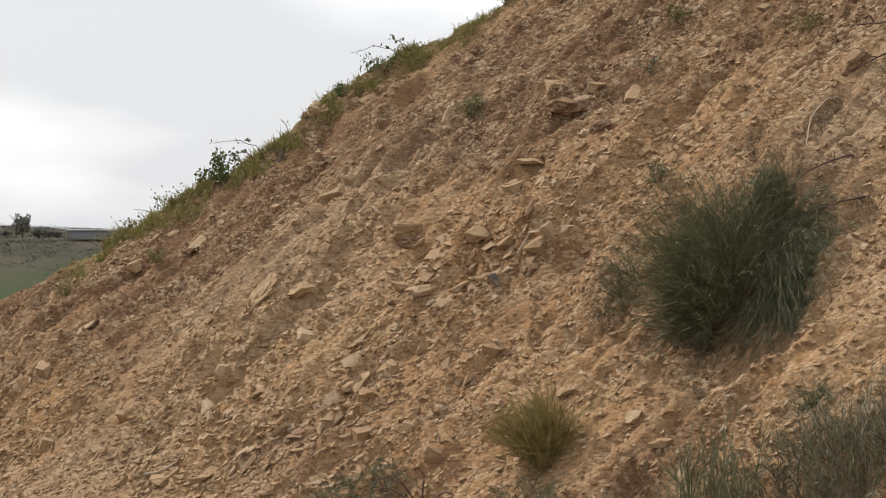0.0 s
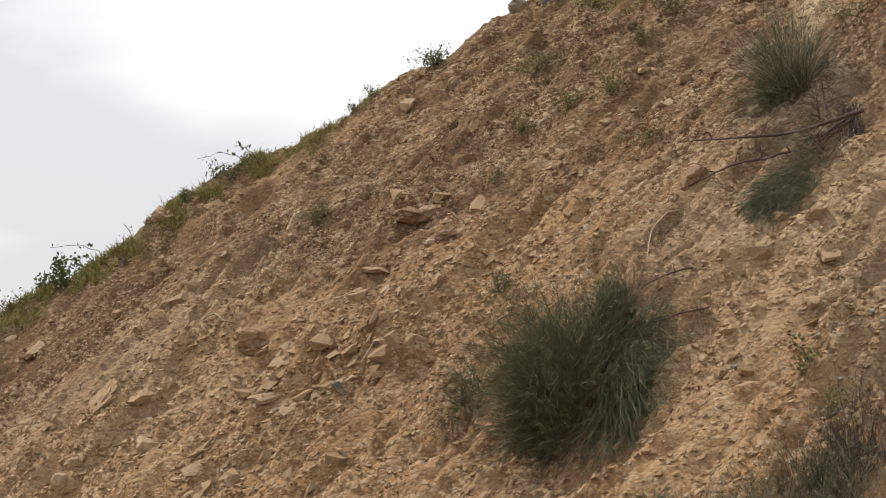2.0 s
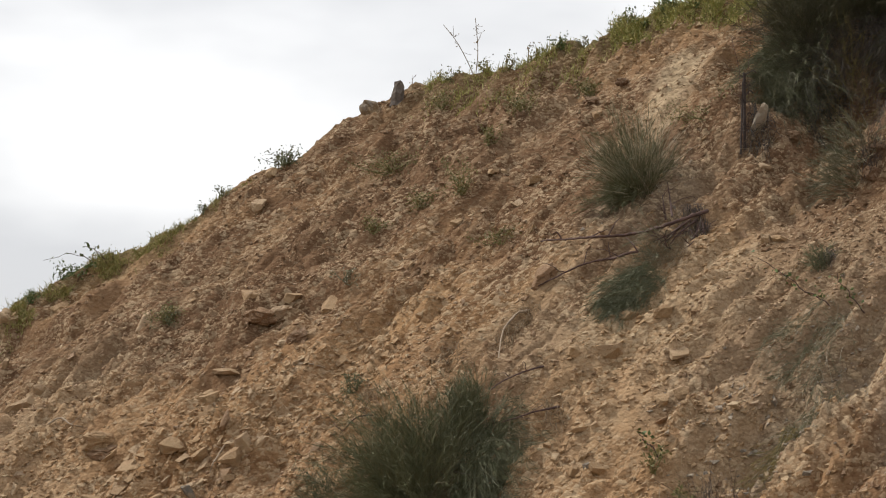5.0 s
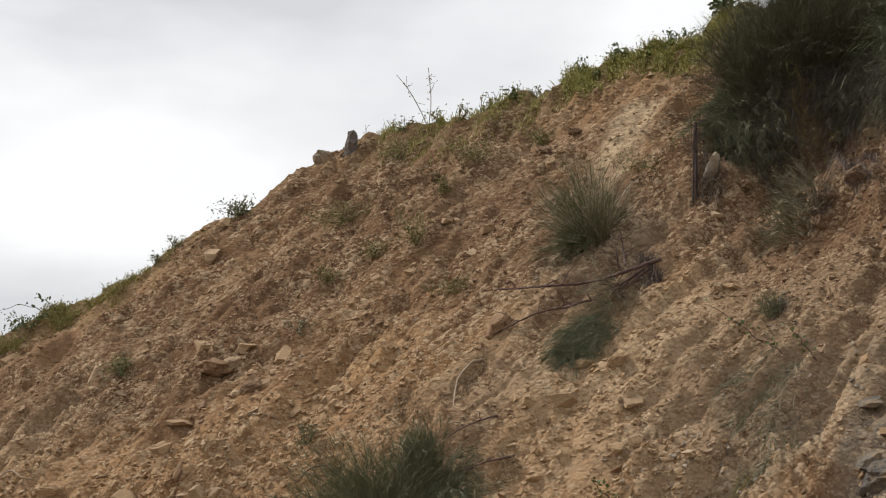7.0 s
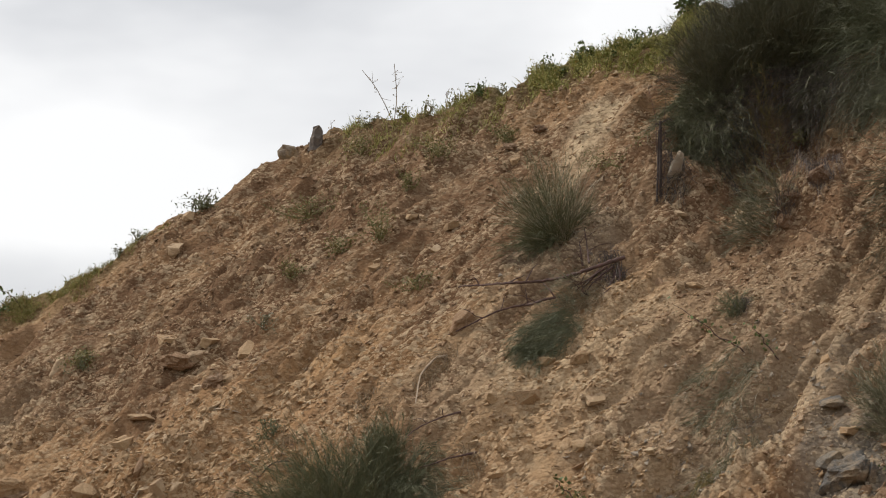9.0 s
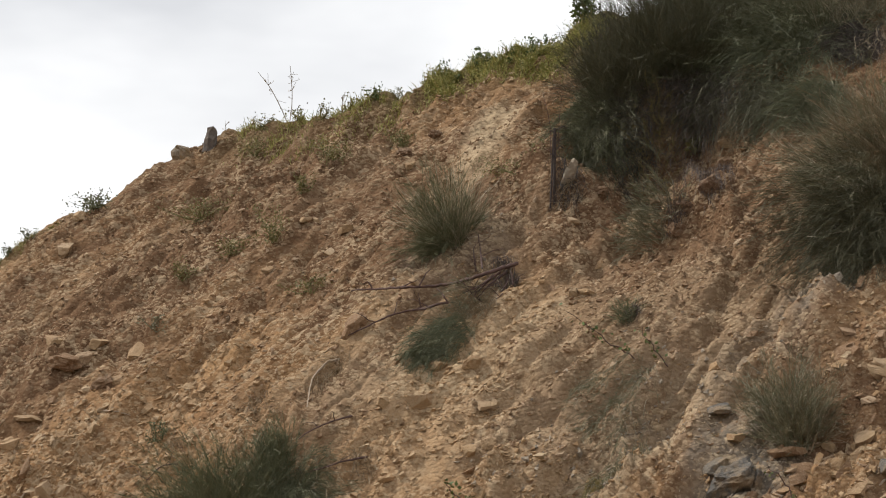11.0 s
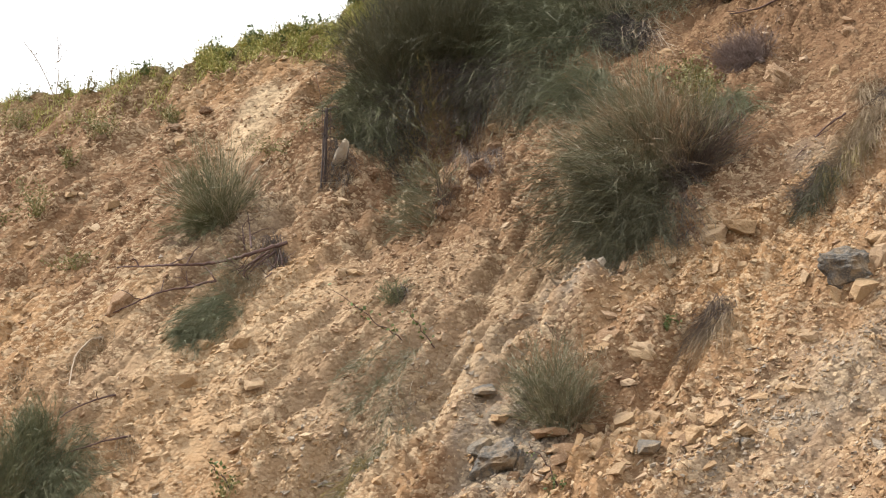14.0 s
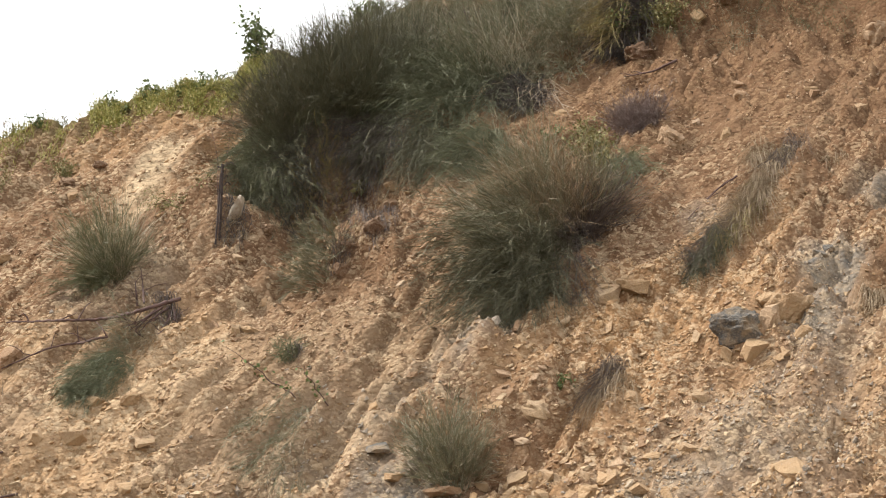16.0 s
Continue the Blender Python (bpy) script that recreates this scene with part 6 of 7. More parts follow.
turf_patch("crest_grass", "bright green grass cap on the high crest", [(5.67, 19.54), (6.17, 19.36), (6.71, 18.83), (7.20, 18.44), (7.46, 18.85)], 0.24, 17000, 0.15, 5, GRASS, 18000, 0.026, -0.18)
turf_patch("crest_grass", "grass scattered below the crest", [(3.57, 20.55), (4.29, 19.99), (5.18, 19.63)], 0.30, 1600, 0.09, 6, GRASS, 150)
turf_patch("crest_grass", "grass between the brooms on the bank", [(8.66, 17.72), (9.49, 17.58), (10.44, 17.45)], 0.5, 4000, 0.25, 7, BROOM_GREY, 900)


def root_mat(x, y, length, way, count, seed, mat=None):
    """A small tangle of torn roots on the broken edge of the earth."""
    broom("root_tangle", "tangle of torn brown roots on a broken earth edge", [
        ("root_spray", mat or DEAD, c(x, y, length, way, 55, count // 2, seed, foot=0.12, droop=0.5, thick=0.003))], "roots", "torn roots on earth edges")


root_mat(3.57, 15.55, 0.24, (-0.4, -0.2, 0.6), 120, 201)
root_mat(3.34, 15.43, 0.21, (-0.4, -0.3, 0.6), 90, 202)
root_mat(2.84, 15.62, 0.26, (-0.2, 0.5, 0.5), 120, 203)
root_mat(3.40, 13.80, 0.23, (-0.5, -0.1, 0.5), 130, 204)
root_mat(3.07, 13.76, 0.21, (-0.4, 0.2, 0.5), 110, 205)
root_mat(5.00, 15.20, 0.32, (-0.5, -0.4, 0.5), 160, 206)
root_mat(6.90, 14.52, 0.14, (-0.2, -0.4, 0.5), 120, 207, DEAD_DARK)
root_mat(6.63, 14.70, 0.16, (-0.1, -0.4, 0.5), 100, 208, DEAD_DARK)
root_mat(6.07, 16.08, 0.29, (-0.3, -0.4, 0.5), 160, 209)
root_mat(1.39, 14.62, 0.29, (-0.5, -0.5, 0.5), 160, 210)
root_mat(2.13, 15.65, 0.23, (-0.3, 0.2, 0.5), 90, 211)
root_mat(2.02, 15.96, 0.21, (0.0, 0.4, 0.5), 80, 212)
root_mat(10.60, 12.28, 0.27, (-0.4, -0.4, 0.5), 120, 213)
root_mat(6.51, 11.76, 0.20, (-0.4, -0.4, 0.5), 90, 214)
root_mat(5.09, 15.23, 0.40, (-0.4, -0.5, 0.5), 420, 215, DEAD_DARK)

# ---------------------------------------------------------------- branches, roots, post, stump
def stick(name, label, pts, radius, seed, mat, twigs=0, category="branch", group="fallen branches and roots", tip=0.35):
    """A fallen branch or bare root through the points, with short side twigs."""
    rng = np.random.RandomState(seed)
    P = np.array(pts, float)
    k = 6 * (len(P) - 1) + 1
    t = np.linspace(0, len(P) - 1, k)
    i = np.minimum(t.astype(int), len(P) - 2)
    L = P[i] + (P[i + 1] - P[i]) * (t - i)[:, None]
    for _ in range(3):
        L[1:-1] = 0.25 * L[:-2] + 0.5 * L[1:-1] + 0.25 * L[2:]
    L += rng.normal(0, radius * 0.14, L.shape)
    ob = thing(name, P[0][0], P[0][1], label, category, group)
    o = np.array(ob.location[:])
    r = np.linspace(radius, radius * tip, k) * rng.uniform(0.85, 1.15, k)
    v, f = tubes((L - o)[None], r[None], 6)
    bough = part("bough", mesh_np("bough", v, f, mat, True), ob)
    for n in range(twigs):
        j = rng.randint(k // 5, k)
        d = rng.normal(0, 1, 3)
        d[2] = abs(d[2]) * 0.4
        d /= np.linalg.norm(d)
        T = curve_line(L[j] - o, L[j] - o + d * rng.uniform(0.10, 0.28), (0, 0, 0.02), 6, seed + n, 0.12)
        v, f = tubes(T[None], np.linspace(radius * 0.4, radius * 0.15, 6)[None], 4)
        part("twig", mesh_np("twig", v, f, mat), bough)
    return ob


stick("fallen_branch", "long dark bare branch lying out from the slope",
      [(5.20, 15.21, 3.89), (4.96, 15.10, 3.80), (4.75, 15.06, 3.72), (4.65, 15.38, 3.70), (4.47, 15.52, 3.68), (4.21, 15.58, 3.67), (4.02, 15.91, 3.69), (3.85, 16.26, 3.71)], 0.022, 1, BARK, 5)
stick("fallen_branch", "thin dark branch curving down over the earth",
      [(4.46, 14.99, 3.47), (4.31, 14.97, 3.43), (4.36, 15.54, 3.46), (4.19, 15.58, 3.44), (4.02, 15.59, 3.38), (3.85, 15.64, 3.29), (3.71, 15.73, 3.22), (3.54, 15.89, 3.15)], 0.014, 2, BARK, 4)
stick("fallen_branch", "short dark twig between two fallen branches",
      [(4.46, 14.98, 3.46), (4.40, 14.97, 3.54), (4.50, 15.55, 3.68)], 0.008, 50, BARK, 0)
stick("fallen_branch", "upright dark twig on the thin fallen branch",
      [(4.36, 15.54, 3.46), (4.34, 15.53, 3.53), (4.34, 15.56, 3.62)], 0.009, 51, BARK, 1)
stick("fallen_branch", "short dark branch at the top of the steep slope",
      [at(10.53, 14.68, 0, 0.03), at(10.33, 14.90, 0, 0.05, 0.04), at(10.09, 15.04, 0, 0.03)], 0.016, 3, BARK, 2)
stick("fallen_branch", "thin dark branch on the ochre slope",
      [at(9.79, 12.74, 0, 0.03), at(9.57, 12.79, 0, 0.03), at(9.12, 12.62, 0, 0.02)], 0.011, 4, BARK, 3)
stick("bare_root", "pale curved root hanging over the chute edge",
      [at(3.59, 15.63, 0, 0.02), at(3.48, 15.63, 0, 0.05, 0.05), at(3.31, 15.53, 0, 0.04, 0.05), at(3.07, 14.62, 0, 0.0)], 0.014, 5, PALE_BARK, 1)
stick("bare_root", "brown curved root beside the big broom",
      [at(3.43, 14.42, 0, 0.01), at(3.26, 14.44, 0, 0.05, 0.06), at(3.02, 14.44, 0, 0.05, 0.06), at(2.81, 14.28, 0, 0.02)], 0.010, 6, BARK, 2)
stick("bare_root", "brown root stretched along the lower slope",
      [at(3.41, 13.80, 0, 0.02), at(3.20, 13.75, 0, 0.05, 0.05), at(2.99, 13.84, 0, 0.04, 0.05), at(2.81, 14.10, 0, 0.02)], 0.010, 7, BARK, 5)
stick("bare_root", "thin root lying above the big broom",
      [at(2.12, 15.37, 0, 0.02), at(1.93, 15.30, 0, 0.05), at(1.78, 15.30, 0, 0.03)], 0.009, 8, BARK, 2)
stick("bare_root", "pale twisted root among rubble",
      [at(0.83, 15.98, 0, 0.03), at(0.76, 15.98, 0, 0.05, 0.03), at(0.69, 15.82, 0, 0.04, 0.03), at(0.66, 15.81, 0, 0.01)], 0.011, 9, PALE_BARK, 1)
stick("bare_root", "pale twisted root among rubble",
      [at(-0.88, 17.98, 0, 0.03), at(-0.75, 18.02, 0, 0.05, 0.03), at(-0.64, 17.81, 0, 0.04, 0.03), at(-0.53, 17.77, 0, 0.02)], 0.012, 10, PALE_BARK, 1)
stick("bare_root", "pale bleached stick lying on rubble",
      [at(-2.73, 15.81, 0, 0.03), at(-2.55, 15.74, 0, 0.04, 0.03), at(-2.45, 15.85, 0, 0.05, 0.03), at(-2.40, 15.90, 0, 0.04)], 0.018, 11, PALE_BARK, 1)
stick("bare_root", "pale root lying on the middle slope",
      [at(1.54, 16.63, 0, 0.02), at(1.65, 16.49, 0, 0.04), at(1.78, 16.50, 0, 0.02)], 0.010, 12, PALE_BARK, 1)
for n_, way_ in enumerate((
        [(5.14, 15.20, 3.80), (5.12, 15.06, 3.66), (4.88, 14.86, 3.50)],
        [(5.08, 15.18, 3.79), (4.88, 15.06, 3.66), (4.76, 15.07, 3.52)],
        [(5.02, 15.16, 3.79), (4.83, 15.07, 3.67), (4.69, 15.07, 3.55)],
        [(5.12, 15.19, 3.77), (5.03, 15.05, 3.63), (4.86, 14.98, 3.49)],
        [(5.11, 15.16, 3.67), (5.17, 15.10, 3.64), (5.22, 15.00, 3.63)],
        [(4.94, 15.13, 3.75), (4.76, 15.06, 3.62), (4.63, 15.08, 3.57)],
        [(4.90, 15.13, 3.71), (4.71, 15.04, 3.54), (4.81, 15.02, 3.48)],
        [(4.87, 15.25, 3.83), (5.04, 15.83, 4.09), (5.03, 15.87, 4.26)],
        [(4.94, 15.66, 3.86), (4.93, 15.69, 4.01), (4.96, 15.82, 4.12)])):
    stick("bare_root", "brown root of the torn out root plate", way_, 0.011, 20 + n_, BARK, 2)
for n_, (dx, dz) in enumerate(((-0.5, 0.05), (-0.35, 0.2), (0.3, -0.05), (0.45, 0.02), (0.1, 0.22))):
    stick("dead_bramble", "bent dead brown stem at the slope foot",
          [at(-0.17, 13.48, 0, 0.0, 0.0), at(-0.17, 13.48, dx * 0.5, dz * 0.6 + 0.17, 0.1), at(-0.17, 13.48, dx, dz + 0.03, 0.15)], 0.009, 30 + n_, BARK, 1, "bramble", "dead brambles at the slope foot")


def iron_post():
    """Two angle iron posts tied with wire loops, standing at the edge of the bank."""
    ob = thing("fence_post", 5.92, 16.12, "rusty leaning iron fence post at the bank edge", "fence post")
    ob.rotation_euler = (0, radians(1.5), radians(20))
    for tall, wide, at_x, tip_ in ((0.84, 0.009, 0.0, 0.0), (0.74, 0.005, -0.05, 2.5)):
        bm = bmesh.new()
        for sx, sy, px, py in ((wide, 0.004, 0.0, 0.0), (0.004, wide, -wide, wide)):
            m = Matrix.Rotation(radians(tip_), 4, "Y") @ Matrix.Translation((px + at_x, py, tall * 0.5 - 0.06)) @ Matrix.Diagonal((2 * sx, 2 * sy, tall, 1))
            bmesh.ops.create_cube(bm, size=1.0, matrix=m)
        me = bpy.data.meshes.new("post")
        bm.to_mesh(me)
        bm.free()
        me.materials.append(RUST)
        post = part("post", me, ob)
    for n, (z, r) in enumerate(((0.76, 0.13), (0.70, -0.09), (0.62, 0.05), (0.55, 0.09), (0.46, -0.08), (0.32, 0.07), (0.2, -0.06))):
        L = curve_line((0.0, -0.02, z), (r, -0.02, z + 0.03), (0, 0, 0.03), 7, n, 0.08)
        v, f = tubes(L[None], np.full((1, 7), 0.006), 5)
        part("wire", mesh_np("wire", v, f, RUST), post)
    return ob


iron_post()
stick("thin_stake", "thin bent dark stem rising beside the iron post", [at(5.91, 16.12, 0, 0), at(5.91, 16.12, -0.03, 0.5), at(5.91, 16.12, -0.02, 0.8), at(5.91, 16.12, -0.1, 1.15)], 0.0035, 40, BARK, 6, "stake", "stakes", 0.6)
stick("thin_stake", "thin bent dark stem rising beside the iron post", [at(5.93, 16.11, 0, 0), at(5.93, 16.11, 0.04, 0.4), at(5.93, 16.11, 0.03, 0.75), at(5.93, 16.11, 0.07, 1.1)], 0.003, 41, BARK, 5, "stake", "stakes", 0.6)


def stump(x, y, w, h, seed, label, lean):
    """A weathered stump of earth and wood, pointed and rough."""
    rng = np.random.RandomState(seed)
    k, n = 7, 9
    V = []
    for i in range(k):
        s = i / (k - 1)
        r = 0.5 * w * (1 - 0.45 * s ** 1.3)
        for j in range(n):
            a = 2 * pi * j / n
            q = r * (1 + rng.normal(0, 0.14))
            V.append((q * cos(a) + lean * s * h, q * sin(a), -0.06 + s * (h + 0.06) + rng.normal(0, 0.01)))
    F = [(i * n + j, i * n + (j + 1) % n, (i + 1) * n + (j + 1) % n, (i + 1) * n + j) for i in range(k - 1) for j in range(n)]
    F.append(tuple((k - 1) * n + j for j in range(n)))
    ob = new("stump", mesh_of("stump", V, F, OLD_WOOD))
    ob.location = on_ground(x, y)
    return tagged(ob, label, "stump", "stumps on the crest")


stump(3.17, 21.09, 0.20, 0.24, 1, "blunt dark weathered stump on the crest", 0.08)
stump(-1.94, 20.52, 0.07, 0.13, 2, "short dark stump end on the spur", 0.1)
stone("boulder", 2.86, 21.26, 0.26, 0.30, 0, GREY_STONE)
stone("boulder", -1.76, 21.17, 0.21, 0.17, -20, CLOD)
stone("boulder", -1.66, 21.25, 0.20, 0.14, 0, CLOD)
stone("block", -1.46, 20.81, 0.14, 0.15, 0)

# ---------------------------------------------------------------- far hillside
def far_place(turn, dist):
    a = radians(turn)
    return dist * sin(a), dist * cos(a)


def far_tree(turn, dist, high, wide, seed):
    """A small far tree: trunk, limbs and a crown of many leaf clumps."""
    x, y = far_place(turn, dist)
    rng = np.random.RandomState(seed)
    ob = thing("tree", x, y, "dark round tree on the far hilltop", "tree", "far trees")
    L = [curve_line((0, 0, -0.3), (0.1, 0, high * 0.6), (0.05, 0, 0), 6, seed)]
    for _ in range(5):
        e = np.array([rng.normal(0, wide * 0.3), rng.normal(0, wide * 0.3), high * rng.uniform(0.6, 0.9)])
        L.append(curve_line((0, 0, high * 0.3), e, (0, 0, 0.1), 6, seed))
    R = np.concatenate([np.linspace(0.22, 0.1, 6)[None], np.linspace(0.1, 0.04, 6)[None] * np.ones((5, 1))])
    v, f = tubes(np.stack(L), R, 6)
    trunk = part("trunk", mesh_np("trunk", v, f, BARK), ob)
    m = 1500
    p = rng.normal(0, 1, (m, 3))
    p /= np.linalg.norm(p, axis=1, keepdims=True)
    p *= (rng.uniform(0.4, 1, (m, 1)) ** 0.5) * (0.8 + 0.35 * np.sin(p[:, :1] * 5 + seed) * np.cos(p[:, 2:] * 4))
    p = p * [wide * 0.5, wide * 0.5, high * 0.42] + [0, 0, high * 0.45]
    v, f = leaf_spray(p, 0.42, seed)
    part("crown", mesh_np("crown", v, f, FAR_LEAF), ob)


far_tree(-13.72, 398, 6.4, 4.6, 1)
for n_, (tn, hi, wi) in enumerate(((-14.6, 1.6, 2.6), (-14.2, 1.2, 2.2), (-13.2, 1.8, 2.8), (-12.9, 1.4, 2.6), (-12.6, 1.0, 2.0), (-11.4, 2.0, 2.6), (-11.1, 1.6, 2.4))):
    far_tree(tn, 398 + n_, hi, wi, 10 + n_)


def far_shed():
    """A long low shed on the far hilltop."""
    x, y = far_place(-11.5, 402)
    ob = thing("farm_shed", x, y, "long low grey farm shed on the far hilltop", "shed")
    ob.rotation_euler = (0, 0, radians(10))
    m, nt, b = material("shed_wall")
    put(nt, b.inputs["Base Color"], mixed(nt, grain(nt, 2, 4), (0.15, 0.155, 0.165), (0.2, 0.2, 0.205)))
    for name, size, z in (("wall", (11.0, 6.0, 1.7), 0.6), ("roof", (11.8, 6.8, 0.25), 1.55)):
        bm = bmesh.new()
        bmesh.ops.create_cube(bm, size=1.0, matrix=Matrix.Translation((0, 0, z)) @ Matrix.Diagonal((*size, 1)))
        if name == "roof":
            for q in bm.verts:
                if q.co.z > z:
                    q.co.z += 0.25 if q.co.y > 0 else 0.0
        me = bpy.data.meshes.new(name)
        bm.to_mesh(me)
        bm.free()
        me.materials.append(m)
        part(name, me, ob)


far_shed()


def far_scrub():
    """Low dark scrub that covers the far hillside."""
    rng = np.random.RandomState(91)
    n = 900
    turn, dist = np.radians(rng.uniform(-16.5, -8.5, n)), rng.uniform(270, 470, n)
    x, y = dist * np.sin(turn), dist * np.cos(turn)
    keep = ripple(x / 18, y / 40, 71) + 0.35 * step(300, 380, dist) > -0.05
    x, y = x[keep], y[keep]
    z = ground(x, y)
    per = 45
    r = np.repeat(rng.uniform(0.5, 1.3, len(x)), per)[:, None]
    c0 = np.repeat(np.stack([x, y, z], 1), per, axis=0)
    q = rng.normal(0, 1, (len(c0), 3)) * [0.9, 0.9, 0.26]
    q[:, 2] = np.abs(q[:, 2])
    v, f = leaf_spray(c0 + q * r, 0.3, 92)
    tagged(new("far_scrub", mesh_np("far_scrub", v, f, FAR_LEAF)), "low dark scrub on the far hillside", "scrub", kind="stuff")


far_scrub()

# ---------------------------------------------------------------- loose rubble, nobody could count it
def rubble():
    """Angular fragments from a finger's width to a hand's width, all over the slope, in three earth colours."""
    rng = np.random.RandomState(77)
    forms = []
    for k in range(24):
        # thin flakes, longer than wide
        q = rng.uniform(-1, 1, (6, 3))
        q[:3, 2], q[3:, 2] = np.abs(q[:3, 2]) + 0.3, -np.abs(q[3:, 2]) - 0.3
        ang = np.arange(6) * 2.2 + rng.uniform(0, 0.7, 6)
        q[:, 0], q[:, 1] = np.cos(ang) * rng.uniform(0.75, 1.1, 6), np.sin(ang) * rng.uniform(0.75, 1.1, 6)
        forms.append(hull(q * [1.15, rng.uniform(0.45, 0.8), rng.uniform(0.2, 0.5)]))
    for k in range(16):
        q = rng.uniform(-1, 1, (10, 3))
        q = np.sign(q) * np.abs(q) ** 0.65 * rng.uniform(0.7, 1.05, (10, 1))
        forms.append(hull(q * [1.1, rng.uniform(0.55, 0.9), rng.uniform(0.28, 0.6)]))
    many = 430000
    x, y = rng.uniform(-6.8, 16.5, many), rng.uniform(7.5, 22.5, many)
    yc = np.interp(x, CREST_X, CREST_Y)
    turn = np.degrees(np.arctan2(x, y))
    keep = (y < yc + 0.05) & (turn > -16.5) & (turn < 44) & (x * UP[0] + y * UP[1] > 7.2)
    x, y = x[keep], y[keep]
    a, b = x * ACROSS[0] + y * ACROSS[1], x * ALONG[0] + y * ALONG[1]
    dens = 0.46 + 1.2 * ripple(a * 0.8, b * 0.4, 21) + 0.8 * ripple(a * 2.3, b * 1.3, 22) + 0.4 * ripple(a * 3.1, b * 1.8, 32)
    # the stoniest ground: the lower slope and the foot of the ochre scree
    s1, _ = track(x, y, [(1.16, 16.33), (0.19, 16.26), (-0.76, 16.01), (-2.38, 16.75), (-4.12, 17.36)], 1.3, 0.7)
    s2, _ = track(x, y, [(1.50, 12.53), (0.07, 14.12), (-1.91, 15.17)], 1.1, 0.8)
    s3, _ = track(x, y, [(6.15, 11.09), (6.50, 11.04), (7.01, 10.25)], 0.45, 0.8)
    s4, _ = track(x, y, [(7.83, 12.39), (8.39, 12.12), (8.16, 11.09), (8.39, 10.34)], 1.0, 0.8)
    s5, _ = track(x, y, [(1.19, 16.01), (0.30, 16.24), (-0.44, 16.06)], 0.6, 0.8)
    stony = np.clip(s1 + 0.9 * s5 + 0.8 * s2 + 1.7 * s3 + 0.9 * s4, 0, 2.6)
    dens = dens * (0.7 + 0.35 * stony) + 0.12 * stony
    s6, _ = track(x, y, [(7.47, 11.73), (7.40, 10.72), (7.37, 9.70)], 1.1, 0.7)
    s7, _ = track(x, y, [(6.6, 12.6), (8.2, 12.6), (9.6, 12.6), (11.2, 12.4)], 2.2, 0.6)
    s8, _ = track(x, y, [(5.02, 14.81), (5.61, 14.34), (4.99, 13.80), (5.60, 13.51), (6.03, 13.77)], 1.1, 0.7)
    dens = dens + 0.4 * s6 + 0.55 * s7 + 0.35 * s8
    red, grey, pale, turf = soil_weights(x, y)
    keep = (rng.uniform(0, 1, len(x)) < np.clip(dens * (1 - 0.5 * red * (stony < 0.4)), 0.16, 1)) & (turf < 0.6)
    x, y, red, grey = x[keep], y[keep], red[keep], grey[keep]
    n = len(x)
    size = np.minimum(0.012 * rng.pareto(1.9, n) + 0.013, 0.048 * rng.uniform(0.6, 1.1, n))
    s9 = step(6.6, 7.4, x) * step(13.4, 12.8, y)
    size = size * (1 - 0.25 * red) * (1 - 0.2 * np.maximum(s7, s8)[keep]) * (1 - 0.14 * s9)
    # now and then a larger stone, mostly in the stony bands
    stony = stony[keep]
    large = rng.uniform(0, 1, n) < np.clip(dens[keep], 0.1, 1.2) * (0.015 + 0.034 * stony) * (1 - 0.75 * s9)
    size = np.where(large, 0.03 + (0.036 + 0.03 * stony) * rng.uniform(0, 1, n) ** 2.0, size)
    z = ground(x, y)
    # lie on the slope, tipped at random
    up = np.array([-UP[0] * SLOPE, -UP[1] * SLOPE, 1.0])
    up = up / np.linalg.norm(up) + rng.normal(0, 0.32, (n, 3))
    up /= np.linalg.norm(up, axis=1, keepdims=True)
    f = np.array([ALONG[0], ALONG[1], 0.6]) + rng.normal(0, 0.55, (n, 3))
    f -= up * (f * up).sum(1, keepdims=True)
    f /= np.linalg.norm(f, axis=1, keepdims=True)
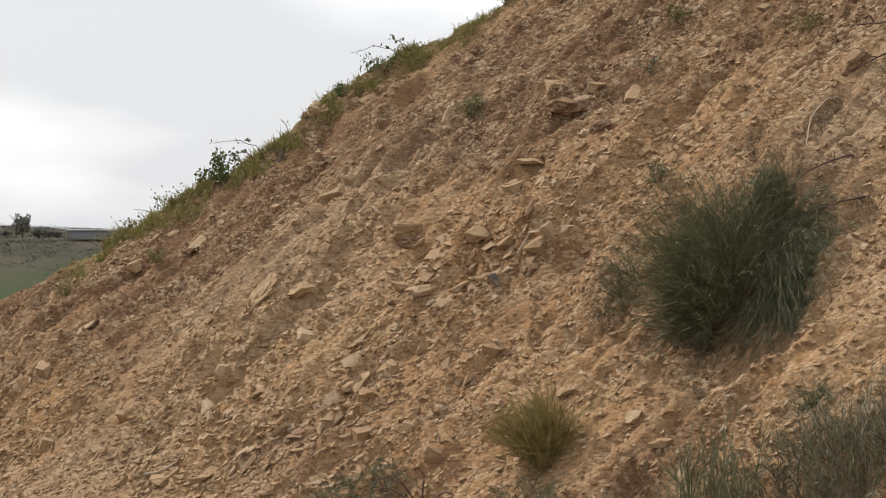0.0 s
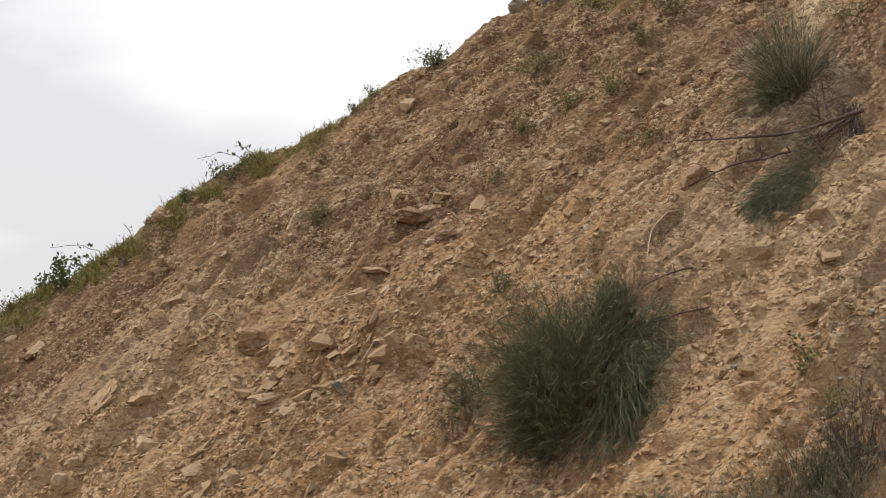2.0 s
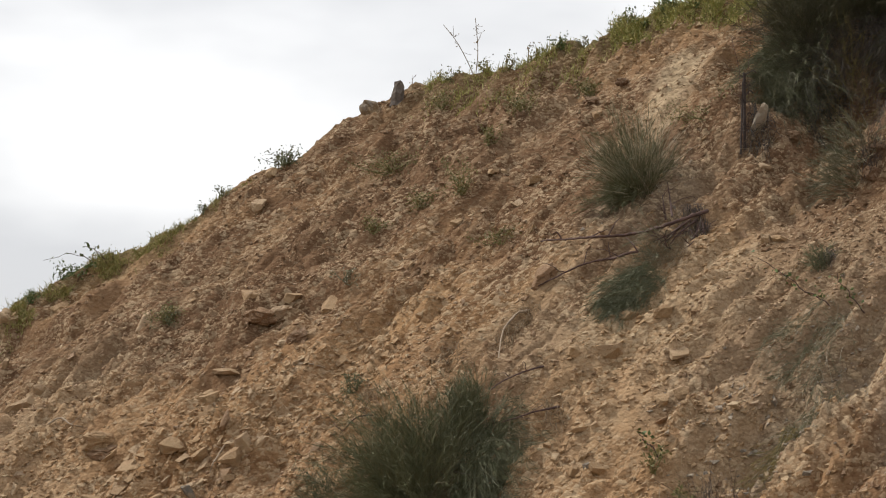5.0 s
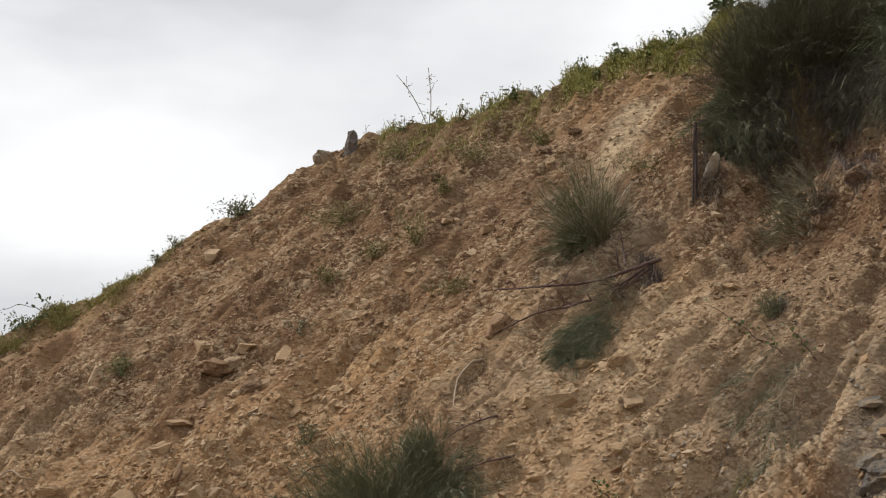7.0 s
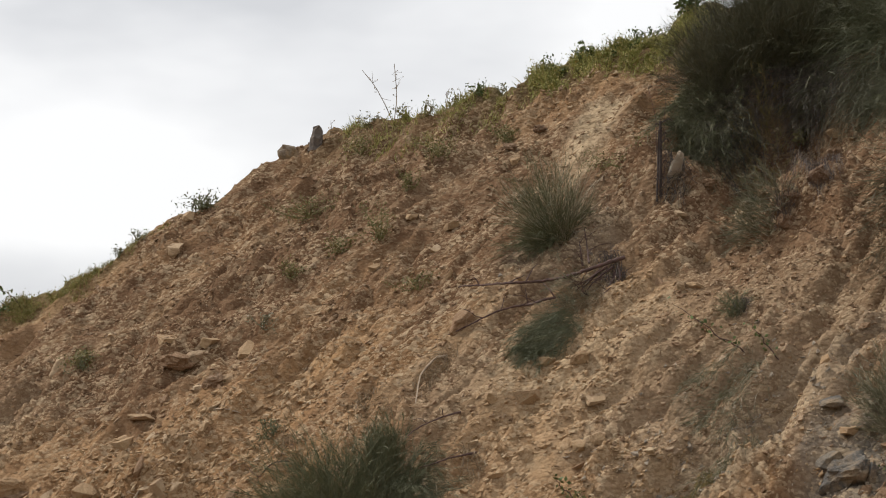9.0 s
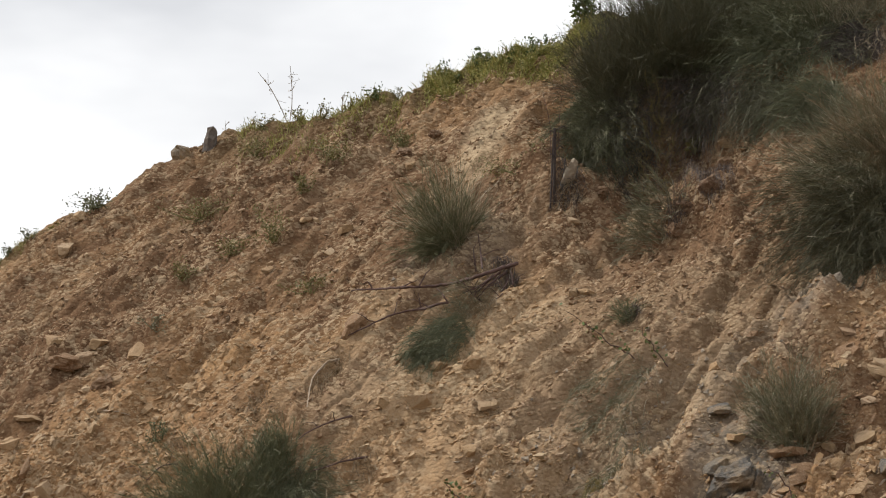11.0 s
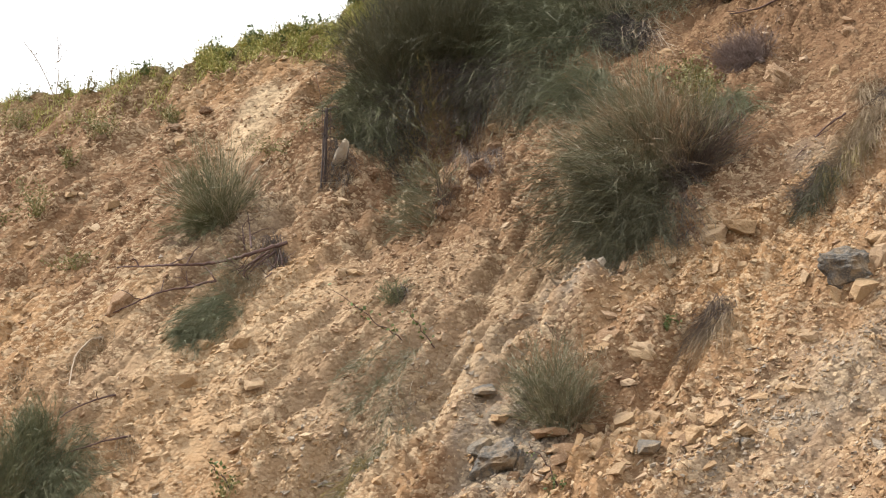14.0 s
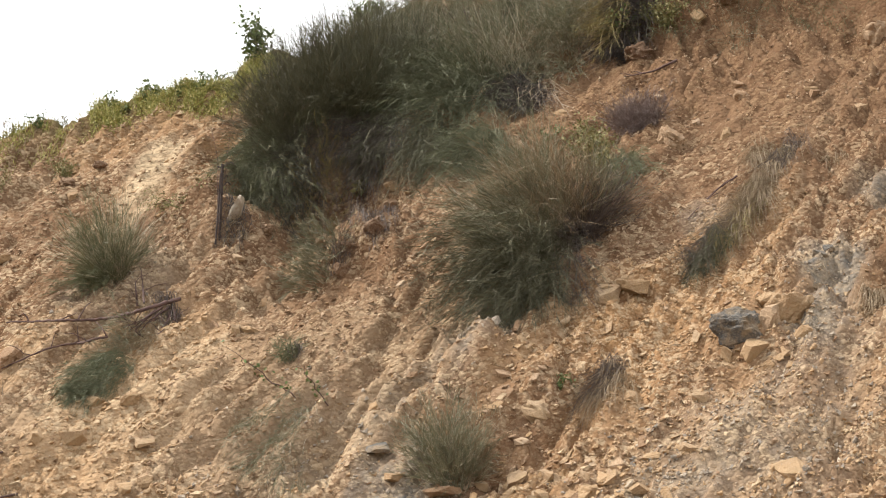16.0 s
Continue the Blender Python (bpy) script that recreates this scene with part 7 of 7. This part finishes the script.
    g = np.cross(up, f)
    which = np.where(large, rng.randint(24, 40, n), rng.randint(0, 24, n))
    sort = np.where(rng.uniform(0, 1, n) < grey * np.where(large, 0.35, 0.7), 2, np.where(rng.uniform(0, 1, n) < red * (0.85 + 0.13 * step(13.0, 14.0, y) * step(8.0, 9.0, x)), 1, 0))
    c0 = np.stack([x, y, z], 1) + up * (size * np.where(large, 0.0, 0.22))[:, None]
    # the largest are stones of their own
    single = np.argsort(-np.where(large, size, 0))[:300]
    shapes = {}
    for i in single:
        # sizes go in steps of a tenth, so that alike stones share a mesh
        big = 1.1 ** round(math.log(size[i]) / math.log(1.1))
        key = (int(which[i]), int(sort[i]), big)
        if key not in shapes:
            v, t = forms[key[0]]
            shapes[key] = mesh_np("stone", v * big, t, (STONE, BROWN_STONE, GREY_STONE)[key[1]])
        ob = new("stone", shapes[key])
        m = Matrix((f[i], g[i], up[i])).transposed().to_4x4()
        m.translation = c0[i]
        ob.matrix_world = m
        tagged(ob, ("pale ochre broken stone lying among rubble", "brown broken stone lying on the upper slope", "grey broken stone lying among scree")[key[1]], "stone", "stones lying on the slope")
    which[single] = -1
    for s, (name, mat, label) in enumerate((("rubble", RUBBLE, "loose ochre stone fragments strewn over the slope"),
                                            ("brown_rubble", BROWN_RUBBLE, "loose brown stone fragments on the upper slope"),
                                            ("grey_scree", GREY_RUBBLE, "loose grey shale scree on the slope"))):
        vs, ts, off = [], [], 0
        for k, (v, t) in enumerate(forms):
            i = np.where((which == k) & (sort == s))[0]
            if not len(i):
                continue
            q = v[None] * size[i, None, None]
            w = c0[i, None, :] + q[..., 0:1] * f[i, None, :] + q[..., 1:2] * g[i, None, :] + q[..., 2:3] * up[i, None, :]
            vs.append(w.reshape(-1, 3))
            ts.append((t[None] + (np.arange(len(i)) * len(v))[:, None, None]).reshape(-1, 3) + off)
            off += len(i) * len(v)
        tagged(new(name, mesh_np(name, np.concatenate(vs), np.concatenate(ts), mat)), label, "rubble", kind="stuff")


rubble()
